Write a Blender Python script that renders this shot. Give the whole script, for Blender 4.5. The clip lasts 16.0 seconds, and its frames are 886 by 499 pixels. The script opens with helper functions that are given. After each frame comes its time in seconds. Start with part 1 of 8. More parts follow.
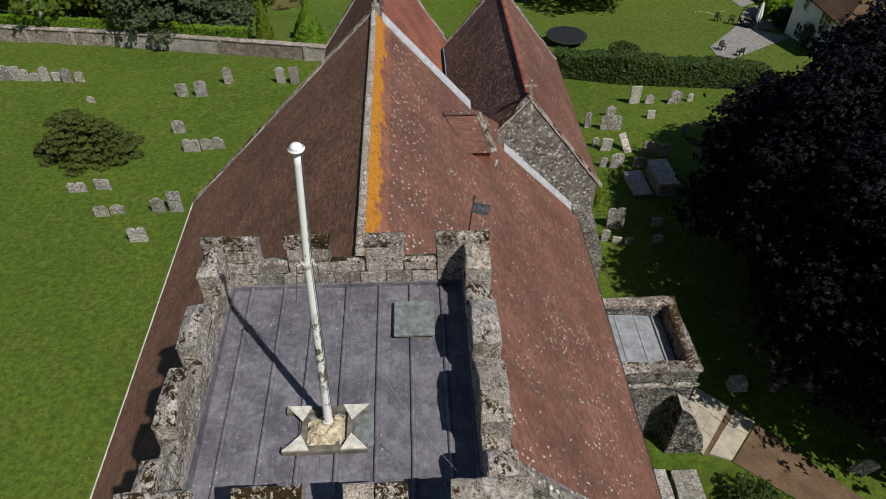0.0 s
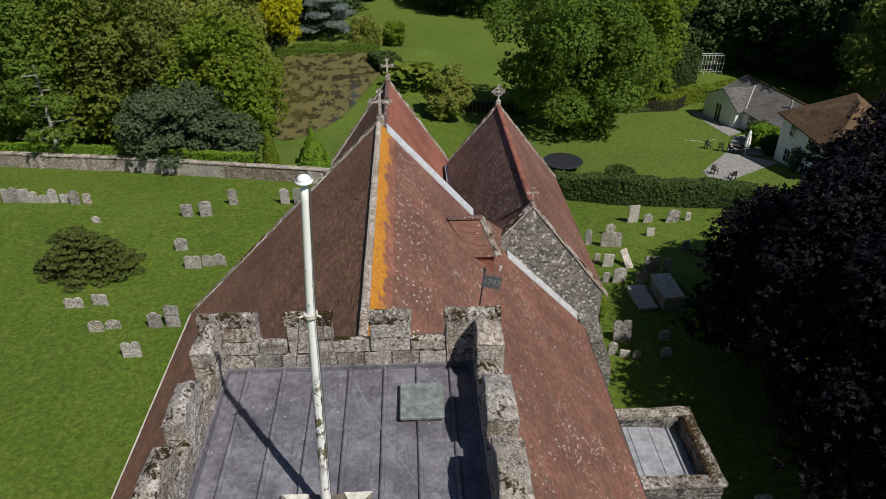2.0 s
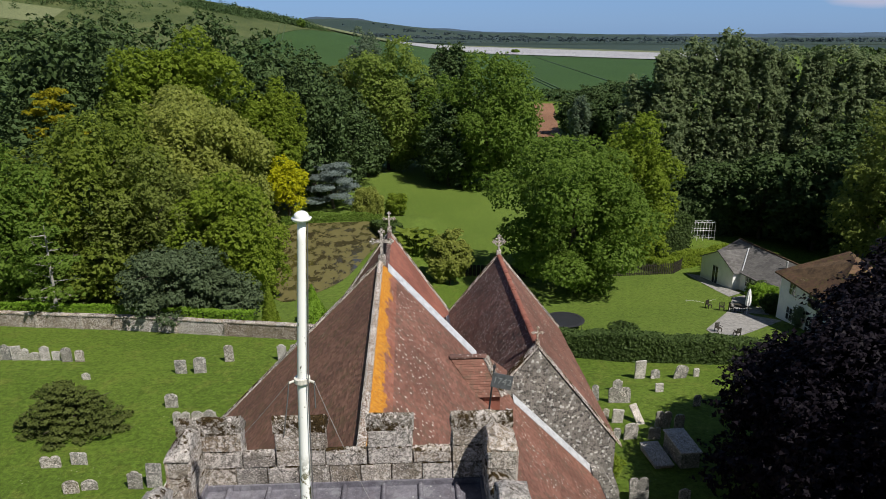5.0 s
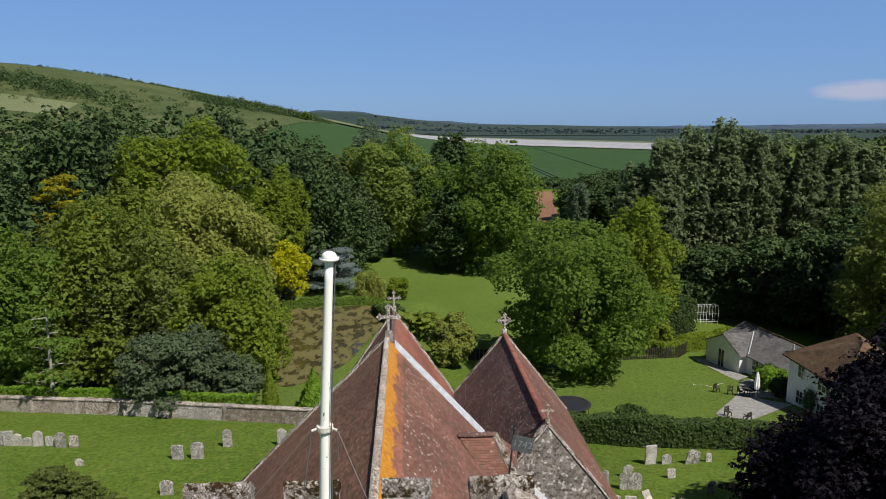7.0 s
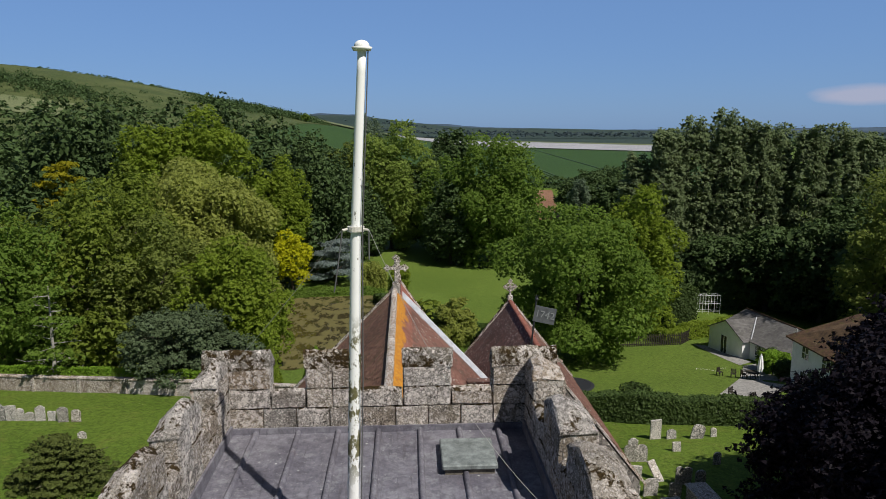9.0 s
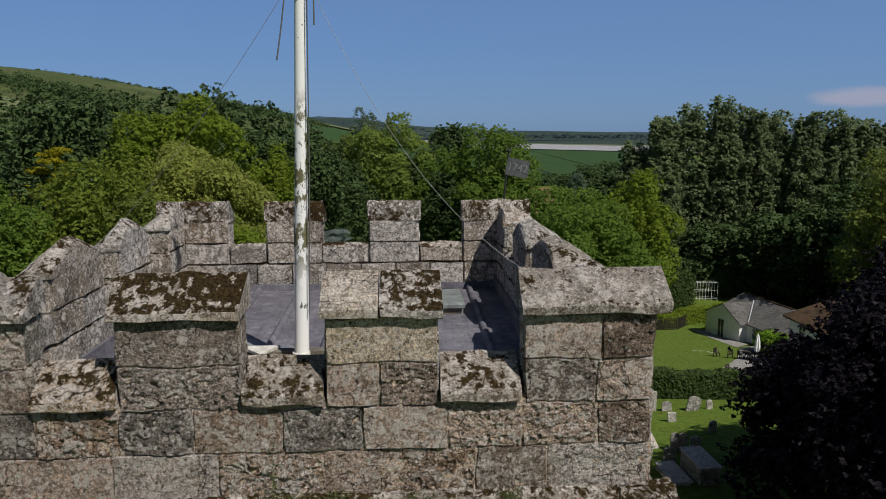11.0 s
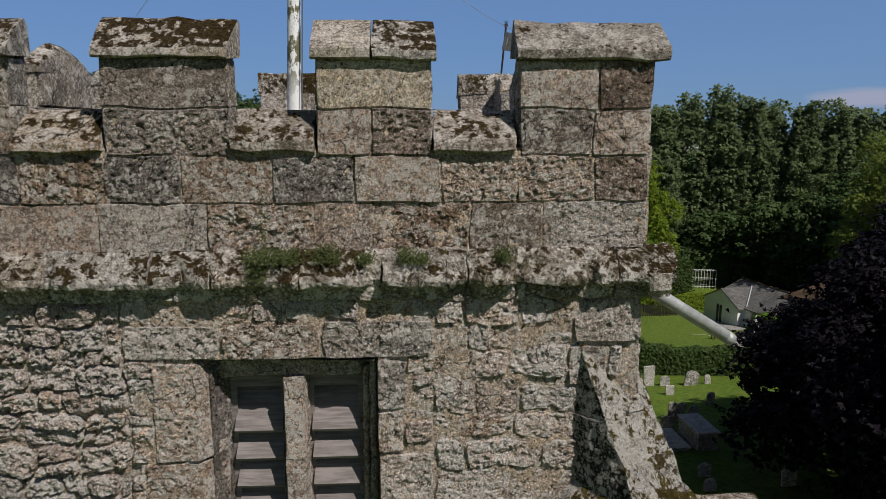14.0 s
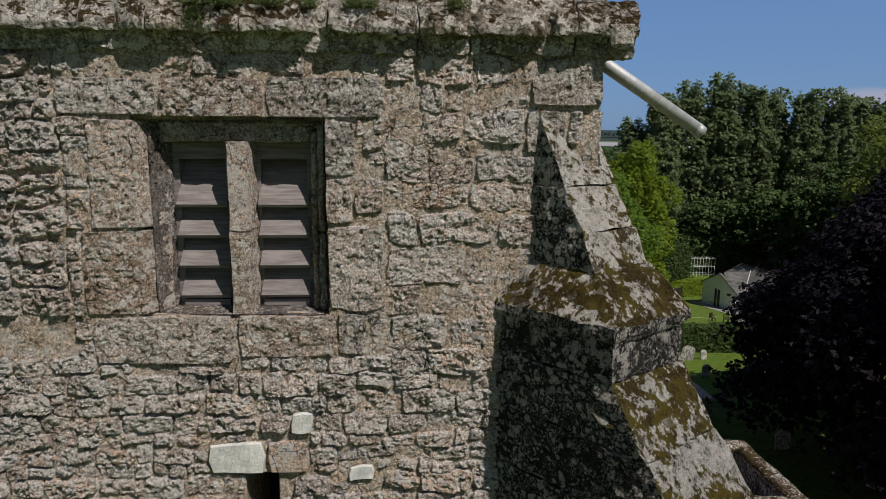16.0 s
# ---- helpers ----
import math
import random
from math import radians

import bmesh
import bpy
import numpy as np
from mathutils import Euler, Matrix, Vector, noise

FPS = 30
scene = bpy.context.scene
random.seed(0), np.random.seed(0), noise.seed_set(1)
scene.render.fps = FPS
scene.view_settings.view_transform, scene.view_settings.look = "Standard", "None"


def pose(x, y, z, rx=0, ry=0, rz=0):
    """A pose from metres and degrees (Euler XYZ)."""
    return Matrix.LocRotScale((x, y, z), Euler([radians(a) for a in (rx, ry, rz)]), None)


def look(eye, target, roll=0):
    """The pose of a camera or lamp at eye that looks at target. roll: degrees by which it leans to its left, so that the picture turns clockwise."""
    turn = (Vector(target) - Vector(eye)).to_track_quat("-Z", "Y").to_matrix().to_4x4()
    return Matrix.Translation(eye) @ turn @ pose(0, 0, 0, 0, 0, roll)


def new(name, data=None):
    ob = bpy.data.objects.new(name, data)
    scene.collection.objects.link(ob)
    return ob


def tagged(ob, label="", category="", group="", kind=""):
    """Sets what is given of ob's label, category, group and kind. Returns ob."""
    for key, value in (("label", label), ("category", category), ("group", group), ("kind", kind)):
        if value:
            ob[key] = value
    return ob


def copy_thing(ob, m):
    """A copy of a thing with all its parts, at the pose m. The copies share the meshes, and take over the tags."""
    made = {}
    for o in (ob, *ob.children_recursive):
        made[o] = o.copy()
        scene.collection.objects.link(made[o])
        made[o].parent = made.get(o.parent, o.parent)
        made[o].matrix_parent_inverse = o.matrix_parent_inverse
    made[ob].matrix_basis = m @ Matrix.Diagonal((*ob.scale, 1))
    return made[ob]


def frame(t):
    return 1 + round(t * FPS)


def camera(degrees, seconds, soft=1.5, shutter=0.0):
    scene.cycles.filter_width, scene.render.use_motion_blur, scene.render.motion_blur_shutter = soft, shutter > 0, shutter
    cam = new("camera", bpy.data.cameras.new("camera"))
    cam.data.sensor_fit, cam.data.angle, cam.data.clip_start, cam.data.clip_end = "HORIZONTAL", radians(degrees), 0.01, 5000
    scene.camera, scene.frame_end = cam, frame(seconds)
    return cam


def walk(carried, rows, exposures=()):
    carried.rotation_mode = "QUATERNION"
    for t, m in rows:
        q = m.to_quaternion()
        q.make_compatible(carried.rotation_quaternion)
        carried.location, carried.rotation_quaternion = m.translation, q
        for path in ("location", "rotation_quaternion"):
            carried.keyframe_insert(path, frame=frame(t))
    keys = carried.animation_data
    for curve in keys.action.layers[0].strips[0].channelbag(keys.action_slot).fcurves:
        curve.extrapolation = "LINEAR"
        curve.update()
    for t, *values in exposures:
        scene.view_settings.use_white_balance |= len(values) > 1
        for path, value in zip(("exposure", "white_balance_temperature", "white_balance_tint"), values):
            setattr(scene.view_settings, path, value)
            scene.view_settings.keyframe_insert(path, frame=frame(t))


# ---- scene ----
cam = camera(65.2, 16.0, soft=0.9)
PATH = [
    (0, (1.138, -4.383, 21.224), (1.215, -2.914, 19.869), 0.4),
    (0.5, (1.116, -4.338, 20.939), (1.197, -2.784, 19.682), 0.3),
    (1, (1.057, -4.386, 20.677), (1.139, -2.781, 19.487), 0.2),
    (1.5, (0.983, -4.452, 20.326), (1.069, -2.799, 19.205), 0.2),
    (2, (0.954, -4.54, 20.049), (1.044, -2.841, 18.998), 0.2),
    (2.5, (0.976, -4.57, 19.79), (1.067, -2.828, 18.811), 0.1),
    (3, (0.981, -4.494, 19.516), (1.073, -2.712, 18.612), 0.1),
    (3.5, (0.98, -4.398, 19.27), (1.075, -2.58, 18.443), 0.1),
    (4, (0.972, -4.42, 19.024), (1.068, -2.569, 18.272), -0.0),
    (4.5, (0.912, -4.482, 18.775), (1.01, -2.602, 18.099), -0.0),
    (5, (0.868, -4.477, 18.554), (0.969, -2.571, 17.956), -0.0),
    (6.4, (0.70, -4.52, 18.21), (0.804, -2.558, 17.822), -0.1),
    (7.5, (0.468, -4.588, 17.915), (0.572, -2.622, 17.566), -0.1),
    (8, (0.245, -4.804, 17.507), (0.35, -2.838, 17.157), -0.1),
    (8.2, (0.14, -4.82, 17.245), (0.245, -2.853, 16.897), -0.0),
    (10.5, (0.632, -4.611, 14.19), (0.741, -2.643, 13.85), -0.2),
    (11, (0.688, -4.694, 13.823), (0.797, -2.725, 13.488), -0.2),
    (11.5, (0.649, -4.779, 13.51), (0.759, -2.811, 13.175), -0.2),
    (12, (0.59, -4.783, 13.213), (0.701, -2.814, 12.879), -0.2),
    (12.5, (0.57, -4.742, 12.961), (0.682, -2.773, 12.626), -0.1),
    (13, (0.57, -4.715, 12.681), (0.682, -2.747, 12.348), -0.1),
    (13.5, (0.591, -4.757, 12.388), (0.704, -2.788, 12.053), -0.0),
    (14, (0.711, -4.884, 12.065), (0.824, -2.915, 11.729), 0.0),
    (14.5, (0.847, -4.92, 11.664), (0.965, -2.953, 11.323), 0.1),
    (15, (0.951, -4.896, 11.269), (1.072, -2.929, 10.927), 0.2),
    (15.5, (1.017, -4.909, 10.772), (1.14, -2.943, 10.43), 0.3),
    (16, (1.063, -4.936, 10.368), (1.174, -2.969, 10.025), 0.4),
]
walk(cam, [(t, look(eye, target, roll)) for t, eye, target, roll in PATH],
     [(0.0, -0.15), (2.0, 0.02), (3.5, 0.22), (5.0, 0.3), (7.5, 0.26), (8.2, 0.24), (10.5, -0.18), (12.5, -0.18), (16.0, -0.13)])

# ---- sky and sun ----
SUN_FROM = Vector((0.645, -0.764, 0.0)).normalized()
SUN_UP = radians(53)
world = bpy.data.worlds.new("sky")
scene.world = world
world.use_nodes = True
wn = world.node_tree
sky = wn.nodes.new("ShaderNodeTexSky")
sky.sky_type, sky.sun_disc = "NISHITA", False
sky.sun_elevation = SUN_UP
sky.sun_rotation = math.atan2(SUN_FROM.x, SUN_FROM.y)
sky.air_density, sky.dust_density, sky.ozone_density = 1.0, 0.4, 1.6
clear_air = wn.nodes.new("ShaderNodeMix")
clear_air.data_type, clear_air.blend_type = "RGBA", "MULTIPLY"
clear_air.inputs[0].default_value = 1.0
clear_air.inputs[7].default_value = (0.66, 0.90, 1.45, 1)
wn.links.new(sky.outputs[0], clear_air.inputs[6])
haze = wn.nodes.new("ShaderNodeMix")
haze.data_type = "RGBA"
haze.inputs[0].default_value = 0.45
haze.inputs[7].default_value = (5.4, 9.9, 18.2, 1)
wn.links.new(clear_air.outputs[2], haze.inputs[6])


def sky_math(op, a, b=0.0):
    n = wn.nodes.new("ShaderNodeMath")
    n.operation = op
    for socket, v in zip(n.inputs, (a, b)):
        if hasattr(v, "is_output"):
            wn.links.new(v, socket)
        else:
            socket.default_value = v
    return n.outputs[0]


way = wn.nodes.new("ShaderNodeTexCoord").outputs["Generated"]
way_xyz = wn.nodes.new("ShaderNodeSeparateXYZ")
wn.links.new(way, way_xyz.inputs[0])
# the air thins upwards: the pale haze gives way to a deep clear zenith
thin = sky_math("MAXIMUM", sky_math("MINIMUM", sky_math("DIVIDE", sky_math("SUBTRACT", way_xyz.outputs[2], 0.22), 0.5), 1.0), 0.0)
# and the sky turns whiter on the sun's side
away = sky_math("ADD", 0.12, sky_math("MULTIPLY", 0.88, sky_math("MAXIMUM", sky_math("MINIMUM", sky_math("DIVIDE", sky_math("ADD", way_xyz.outputs[1], 0.15), 0.6), 1.0), 0.0)))
wn.links.new(sky_math("MULTIPLY", away, sky_math("SUBTRACT", 0.45, sky_math("MULTIPLY", thin, 0.40))), haze.inputs[0])
wn.links.new(sky_math("MULTIPLY", away, sky_math("SUBTRACT", 1.0, sky_math("MULTIPLY", thin, 0.9))), clear_air.inputs[0])
# one small thin cloud low in the sky
CLOUD_AZ, CLOUD_EL = radians(34.0), radians(2.3)
across = sky_math("SUBTRACT", sky_math("MULTIPLY", way_xyz.outputs[0], math.cos(CLOUD_AZ)), sky_math("MULTIPLY", way_xyz.outputs[1], math.sin(CLOUD_AZ)))
ahead = sky_math("ADD", sky_math("MULTIPLY", way_xyz.outputs[0], math.sin(CLOUD_AZ)), sky_math("MULTIPLY", way_xyz.outputs[1], math.cos(CLOUD_AZ)))
rise = sky_math("SUBTRACT", way_xyz.outputs[2], math.sin(CLOUD_EL))
span = sky_math("ADD", sky_math("POWER", sky_math("ABSOLUTE", sky_math("DIVIDE", across, 0.062)), 2.0), sky_math("POWER", sky_math("ABSOLUTE", sky_math("DIVIDE", rise, 0.013)), 2.0))
stretched = wn.nodes.new("ShaderNodeMapping")
stretched.inputs["Scale"].default_value = (1, 1, 3)
wn.links.new(way, stretched.inputs[0])
wisps = wn.nodes.new("ShaderNodeTexNoise")
wisps.inputs["Scale"].default_value, wisps.inputs["Detail"].default_value = 22.0, 6.0
wn.links.new(stretched.outputs[0], wisps.inputs["Vector"])
body = sky_math("MULTIPLY", sky_math("SUBTRACT", sky_math("ADD", 0.75, sky_math("MULTIPLY", wisps.outputs["Fac"], 0.9)), span), 1.1)
body = sky_math("MULTIPLY", sky_math("MAXIMUM", sky_math("MINIMUM", body, 1.0), 0.0), sky_math("GREATER_THAN", ahead, 0.0))
cloud = wn.nodes.new("ShaderNodeMix")
cloud.data_type = "RGBA"
cloud.inputs[7].default_value = (11.0, 10.4, 12.5, 1)
wn.links.new(sky_math("MULTIPLY", body, 0.6), cloud.inputs[0])
wn.links.new(haze.outputs[2], cloud.inputs[6])
wn.links.new(cloud.outputs[2], wn.nodes["Background"].inputs[0])
wn.nodes["Background"].inputs[1].default_value = 0.0420
sun_data = bpy.data.lights.new("sun", "SUN")
sun_data.energy, sun_data.angle, sun_data.color = 5.0, radians(0.53), (1.0, 0.95, 0.885)
sun_ob = new("sun", sun_data)
sun_ob.matrix_world = look(SUN_FROM * 60 * math.cos(SUN_UP) + Vector((0, 0, 60 * math.sin(SUN_UP))), (0, 0, 0))

# ---- materials ----
class Nodes:
    """A small wrapper for building node materials."""

    def __init__(self, name):
        self.m = bpy.data.materials.new(name)
        self.m.use_nodes = True
        self.t = self.m.node_tree
        self.b = self.t.nodes["Principled BSDF"]
        self.out = self.t.nodes["Material Output"]
        geo = self.t.nodes.new("ShaderNodeNewGeometry")
        self.pos, self.nor, self.island = geo.outputs["Position"], geo.outputs["Normal"], geo.outputs["Random Per Island"]
        self.rnd = self.t.nodes.new("ShaderNodeObjectInfo").outputs["Random"]

    def put(self, socket, v):
        if hasattr(v, "is_output"):
            self.t.links.new(v, socket)
        elif isinstance(v, tuple) and len(v) == 3 and socket.type == "RGBA":
            socket.default_value = (*v, 1)
        else:
            socket.default_value = v

    def node(self, kind, **ins):
        n = self.t.nodes.new(kind)
        for k, v in ins.items():
            self.put(n.inputs[k], v)
        return n

    def noise(self, scale, detail=4.0, rough=0.55, at=None, distort=0.0):
        n = self.node("ShaderNodeTexNoise", Scale=scale, Detail=detail, Roughness=rough, Distortion=distort)
        self.put(n.inputs["Vector"], at or self.pos)
        return n.outputs["Fac"]

    def cells(self, scale, at=None, feature="F1", out="Distance"):
        n = self.t.nodes.new("ShaderNodeTexVoronoi")
        n.feature = feature
        n.inputs["Scale"].default_value = scale
        self.put(n.inputs["Vector"], at or self.pos)
        return n.outputs[out]

    def stretch(self, sx, sy, sz, at=None):
        n = self.t.nodes.new("ShaderNodeMapping")
        n.inputs["Scale"].default_value = (sx, sy, sz)
        self.put(n.inputs["Vector"], at or self.pos)
        return n.outputs[0]

    def ramp(self, v, a, b, lo=0.0, hi=1.0):
        n = self.node("ShaderNodeMapRange", Value=v)
        n.interpolation_type = "SMOOTHSTEP"
        n.inputs["From Min"].default_value, n.inputs["From Max"].default_value = a, b
        n.inputs["To Min"].default_value, n.inputs["To Max"].default_value = lo, hi
        return n.outputs[0]

    def math(self, op, a, b=0.0):
        n = self.t.nodes.new("ShaderNodeMath")
        n.operation = op
        self.put(n.inputs[0], a)
        self.put(n.inputs[1], b)
        return n.outputs[0]

    def mix(self, f, a, b, mode="MIX"):
        n = self.t.nodes.new("ShaderNodeMix")
        n.data_type, n.blend_type = "RGBA", mode
        self.put(n.inputs[0], f)
        self.put(n.inputs[6], a)
        self.put(n.inputs[7], b)
        return n.outputs[2]

    def axis(self, v, k):
        n = self.t.nodes.new("ShaderNodeSeparateXYZ")
        self.put(n.inputs[0], v)
        return n.outputs[k]

    def bright(self, colour, amount):
        n = self.t.nodes.new("ShaderNodeHueSaturation")
        self.put(n.inputs["Color"], colour)
        self.put(n.inputs["Value"], amount)
        return n.outputs[0]

    def done(self, colour, rough=0.9, bump=None, strength=0.5, depth=0.02, metal=0.0, spec=0.3):
        self.put(self.b.inputs["Base Color"], colour)
        self.put(self.b.inputs["Roughness"], rough)
        self.put(self.b.inputs["Metallic"], metal)
        self.put(self.b.inputs["Specular IOR Level"], spec)
        if bump is not None:
            n = self.node("ShaderNodeBump", Strength=strength, Distance=depth, Height=bump)
            self.t.links.new(n.outputs[0], self.b.inputs["Normal"])
        return self.m


def stone(name, light, dark, lichen=0.5, moss=0.0, ochre=0.1, rel=0.7, tint=0.12, crust_shade=0.0, cap=0.0, wrap=False):
    """Weathered limestone: grey and tan body with a coarse grain, crisp pale lichens, pits with their shade in the
    colour; moss on what faces up.
    """
    k = Nodes(name)
    nz = k.node("ShaderNodeTexNoise", Scale=16.0, Detail=5.0, Roughness=0.7)
    k.put(nz.inputs["Vector"], k.pos)
    sc = k.node("ShaderNodeVectorMath")
    sc.operation = "SCALE"
    sc.inputs["Scale"].default_value = 0.07
    k.put(sc.inputs[0], nz.outputs["Color"])
    wob = k.node("ShaderNodeVectorMath")
    wob.operation = "ADD"
    k.put(wob.inputs[0], k.pos)
    k.put(wob.inputs[1], sc.outputs[0])
    bent = wob.outputs[0]
    r2 = k.math("FRACT", k.math("MULTIPLY", k.rnd, 7.3))
    r3 = k.math("FRACT", k.math("MULTIPLY", k.rnd, 13.7))
    grain, grit = k.noise(34, 8, 0.8), k.noise(95, 5, 0.75)
    pit = k.noise(21, 9, 0.8)
    up = k.axis(k.nor, 2)
    # body: each stone leans to grey, tan or brown
    grey = tuple(0.33 * (v[0] + v[1] + v[2]) for v in (light, light, light))
    c = k.mix(k.ramp(k.noise(5, 8, 0.7), 0.36, 0.64), dark, light)
    c = k.mix(k.ramp(k.rnd, 0.25, 0.8, 0.0, 0.5), c, k.mix(k.ramp(k.noise(4.4, 7, 0.7), 0.38, 0.62), tuple(v * 0.62 for v in grey), tuple(v * 1.02 for v in grey)))
    c = k.mix(k.ramp(r3, 0.78, 0.95, 0, 0.55), c, (light[0] * 0.92, light[1] * 0.76, light[2] * 0.56))
    c = k.bright(c, k.ramp(r2, 0, 1, 1 - tint * 1.7, 1 + tint))
    c = k.mix(k.ramp(k.noise(1.6, 6, 0.65), 0.52, 0.66, 0, 0.30), c, (light[0] * 0.60, light[1] * 0.61, light[2] * 0.52))
    c = k.mix(k.ramp(k.noise(2.6, 7, 0.75), 0.63, 0.68, 0, ochre * 3), c, (0.36, 0.26, 0.06))
    c = k.bright(c, k.ramp(grain, 0.38, 0.62, 0.50, 1.54))
    c = k.bright(c, k.ramp(grit, 0.37, 0.63, 0.58, 1.50))
    if crust_shade:
        # black lichen on upright faces, also painting the flank's shade darker
        f = k.math("MULTIPLY", k.ramp(k.noise(8, 10, 0.8), 0.35, 0.41), k.ramp(up, 0.35, 0.15))
        c = k.mix(k.math("MULTIPLY", f, crust_shade), c, k.mix(k.ramp(grit, 0.58, 0.64), (0.024, 0.023, 0.022), (0.26, 0.26, 0.25)))
    # pale crusts, ragged and gritty, gathered on some stones; then round lichen spots
    pale = k.mix(k.ramp(grit, 0.35, 0.6), (0.61, 0.560, 0.520), (0.90, 0.835, 0.780))
    gather = k.math("ADD", k.noise(1.5, 5, 0.6), k.ramp(r3, 0.0, 1.0, -0.10, 0.10))
    film = k.math("MULTIPLY", k.ramp(k.noise(10, 10, 0.78), 0.515, 0.535), k.ramp(gather, 0.53 - 0.10 * lichen, 0.59 - 0.10 * lichen))
    c = k.mix(k.math("MULTIPLY", film, min(0.95, 0.45 + 0.55 * lichen)), c, pale)
    for size, lim, w, g0 in ((9.0, 0.30, 0.95, 0.54), (15.0, 0.36, 0.95, 0.51), (31.0, 0.37, 0.95, 0.49), (64.0, 0.35, 0.9, 0.49)):
        spots = k.math("MULTIPLY", k.ramp(k.cells(size, bent), lim, lim - 0.022), k.ramp(k.math("ADD", k.noise(1.1 + size * 0.09, 5, 0.65), k.ramp(r2, 0, 1, -0.05, 0.05)), g0 - 0.05 * lichen, g0 + 0.03 - 0.05 * lichen))
        c = k.mix(k.math("MULTIPLY", spots, w * min(1.0, 0.35 + lichen)), c, pale)
    # pores, pits and cracks: the shade inside them is painted into the colour
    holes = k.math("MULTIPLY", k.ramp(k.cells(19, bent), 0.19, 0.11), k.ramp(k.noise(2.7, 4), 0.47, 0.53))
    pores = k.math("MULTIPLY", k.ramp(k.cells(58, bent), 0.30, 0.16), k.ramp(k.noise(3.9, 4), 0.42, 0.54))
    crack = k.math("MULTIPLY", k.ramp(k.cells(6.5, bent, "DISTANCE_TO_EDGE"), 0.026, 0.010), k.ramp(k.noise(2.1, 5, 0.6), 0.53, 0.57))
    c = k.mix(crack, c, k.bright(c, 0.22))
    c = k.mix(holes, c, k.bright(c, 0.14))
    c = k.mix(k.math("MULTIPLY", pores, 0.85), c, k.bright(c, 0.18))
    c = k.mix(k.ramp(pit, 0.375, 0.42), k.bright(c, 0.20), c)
    if moss:
        m0 = k.math("ADD", k.math("MULTIPLY", k.noise(14, 10, 0.74), 0.66), k.math("MULTIPLY", k.noise(2.6, 3), 0.34))
        m0 = k.math("ADD", m0, k.ramp(r2, 0, 1, -0.035, 0.03))
        top = k.ramp(up, -0.6, -0.2) if wrap else k.ramp(up, 0.2, 0.45)
        if cap:
            film2 = k.math("MULTIPLY", k.ramp(k.noise(13, 9, 0.72), 0.43, 0.50), top)
            c = k.mix(k.math("MULTIPLY", film2, cap), c, pale)
        g = k.math("MULTIPLY", k.ramp(m0, 0.520 - 0.06 * moss, 0.540 - 0.06 * moss), top)
        c = k.mix(g, c, k.mix(k.ramp(k.noise(46, 5, 0.7), 0.35, 0.7), (0.022, 0.015, 0.008), (0.105, 0.070, 0.028)))
        if crust_shade:
            c = k.mix(k.math("MULTIPLY", g, k.ramp(k.noise(5.0, 6, 0.7), 0.42, 0.60, 0.15, 0.9)), c, k.mix(k.noise(46, 4), (0.075, 0.055, 0.012), (0.21, 0.165, 0.035)))
    h = k.math("ADD", k.noise(17, 12, 0.82), k.math("MULTIPLY", k.ramp(pit, 0.34, 0.46), 0.30))
    h = k.math("ADD", h, k.math("MULTIPLY", grain, 0.5))
    h = k.math("ADD", h, k.math("MULTIPLY", grit, 0.16))
    h = k.math("SUBTRACT", h, k.math("MULTIPLY", k.math("ADD", k.math("ADD", holes, crack), k.math("MULTIPLY", pores, 0.4)), 0.35))
    return k.done(c, 0.95, h, min(1.0, rel * 1.2), 0.055, spec=0.06)


def leafy(name, a, b, shine=0.6, clear=0.5, spec=0.12):
    k = Nodes(name)
    mid = tuple((p + q) / 2 for p, q in zip(a, b))
    a, b = (tuple(0.94 * (0.5 * v + 0.5 * m) for v, m in zip(q, mid)) for q in (a, b))
    c = k.mix(k.island, a, b)
    c = k.mix(k.ramp(k.noise(0.35, 3), 0.3, 0.7, 0, 0.5), c, k.bright(b, 1.12))
    k.put(k.b.inputs["Base Color"], c)
    k.put(k.b.inputs["Roughness"], shine)
    k.put(k.b.inputs["Specular IOR Level"], spec)
    tr = k.node("ShaderNodeBsdfTranslucent", Color=k.bright(c, 1.3))
    mx = k.node("ShaderNodeMixShader")
    mx.inputs[0].default_value = clear
    k.t.links.new(k.b.outputs[0], mx.inputs[1])
    k.t.links.new(tr.outputs[0], mx.inputs[2])
    k.t.links.new(mx.outputs[0], k.out.inputs[0])
    return k.m


def plain(name, colour, rough=0.7, vary=0.25, scale=6.0, metal=0.0, bump=0.15, spec=0.3):
    k = Nodes(name)
    c = k.bright(colour if hasattr(colour, "is_output") else k.mix(0.0, colour, colour), k.ramp(k.noise(scale, 6, 0.65), 0.25, 0.75, 1 - vary, 1 + vary))
    c = k.bright(c, k.ramp(k.noise(scale * 9, 4), 0.3, 0.7, 1 - vary * 0.5, 1 + vary * 0.4))
    return k.done(c, rough, k.noise(scale * 6, 6, 0.65), bump, 0.01, metal, spec)


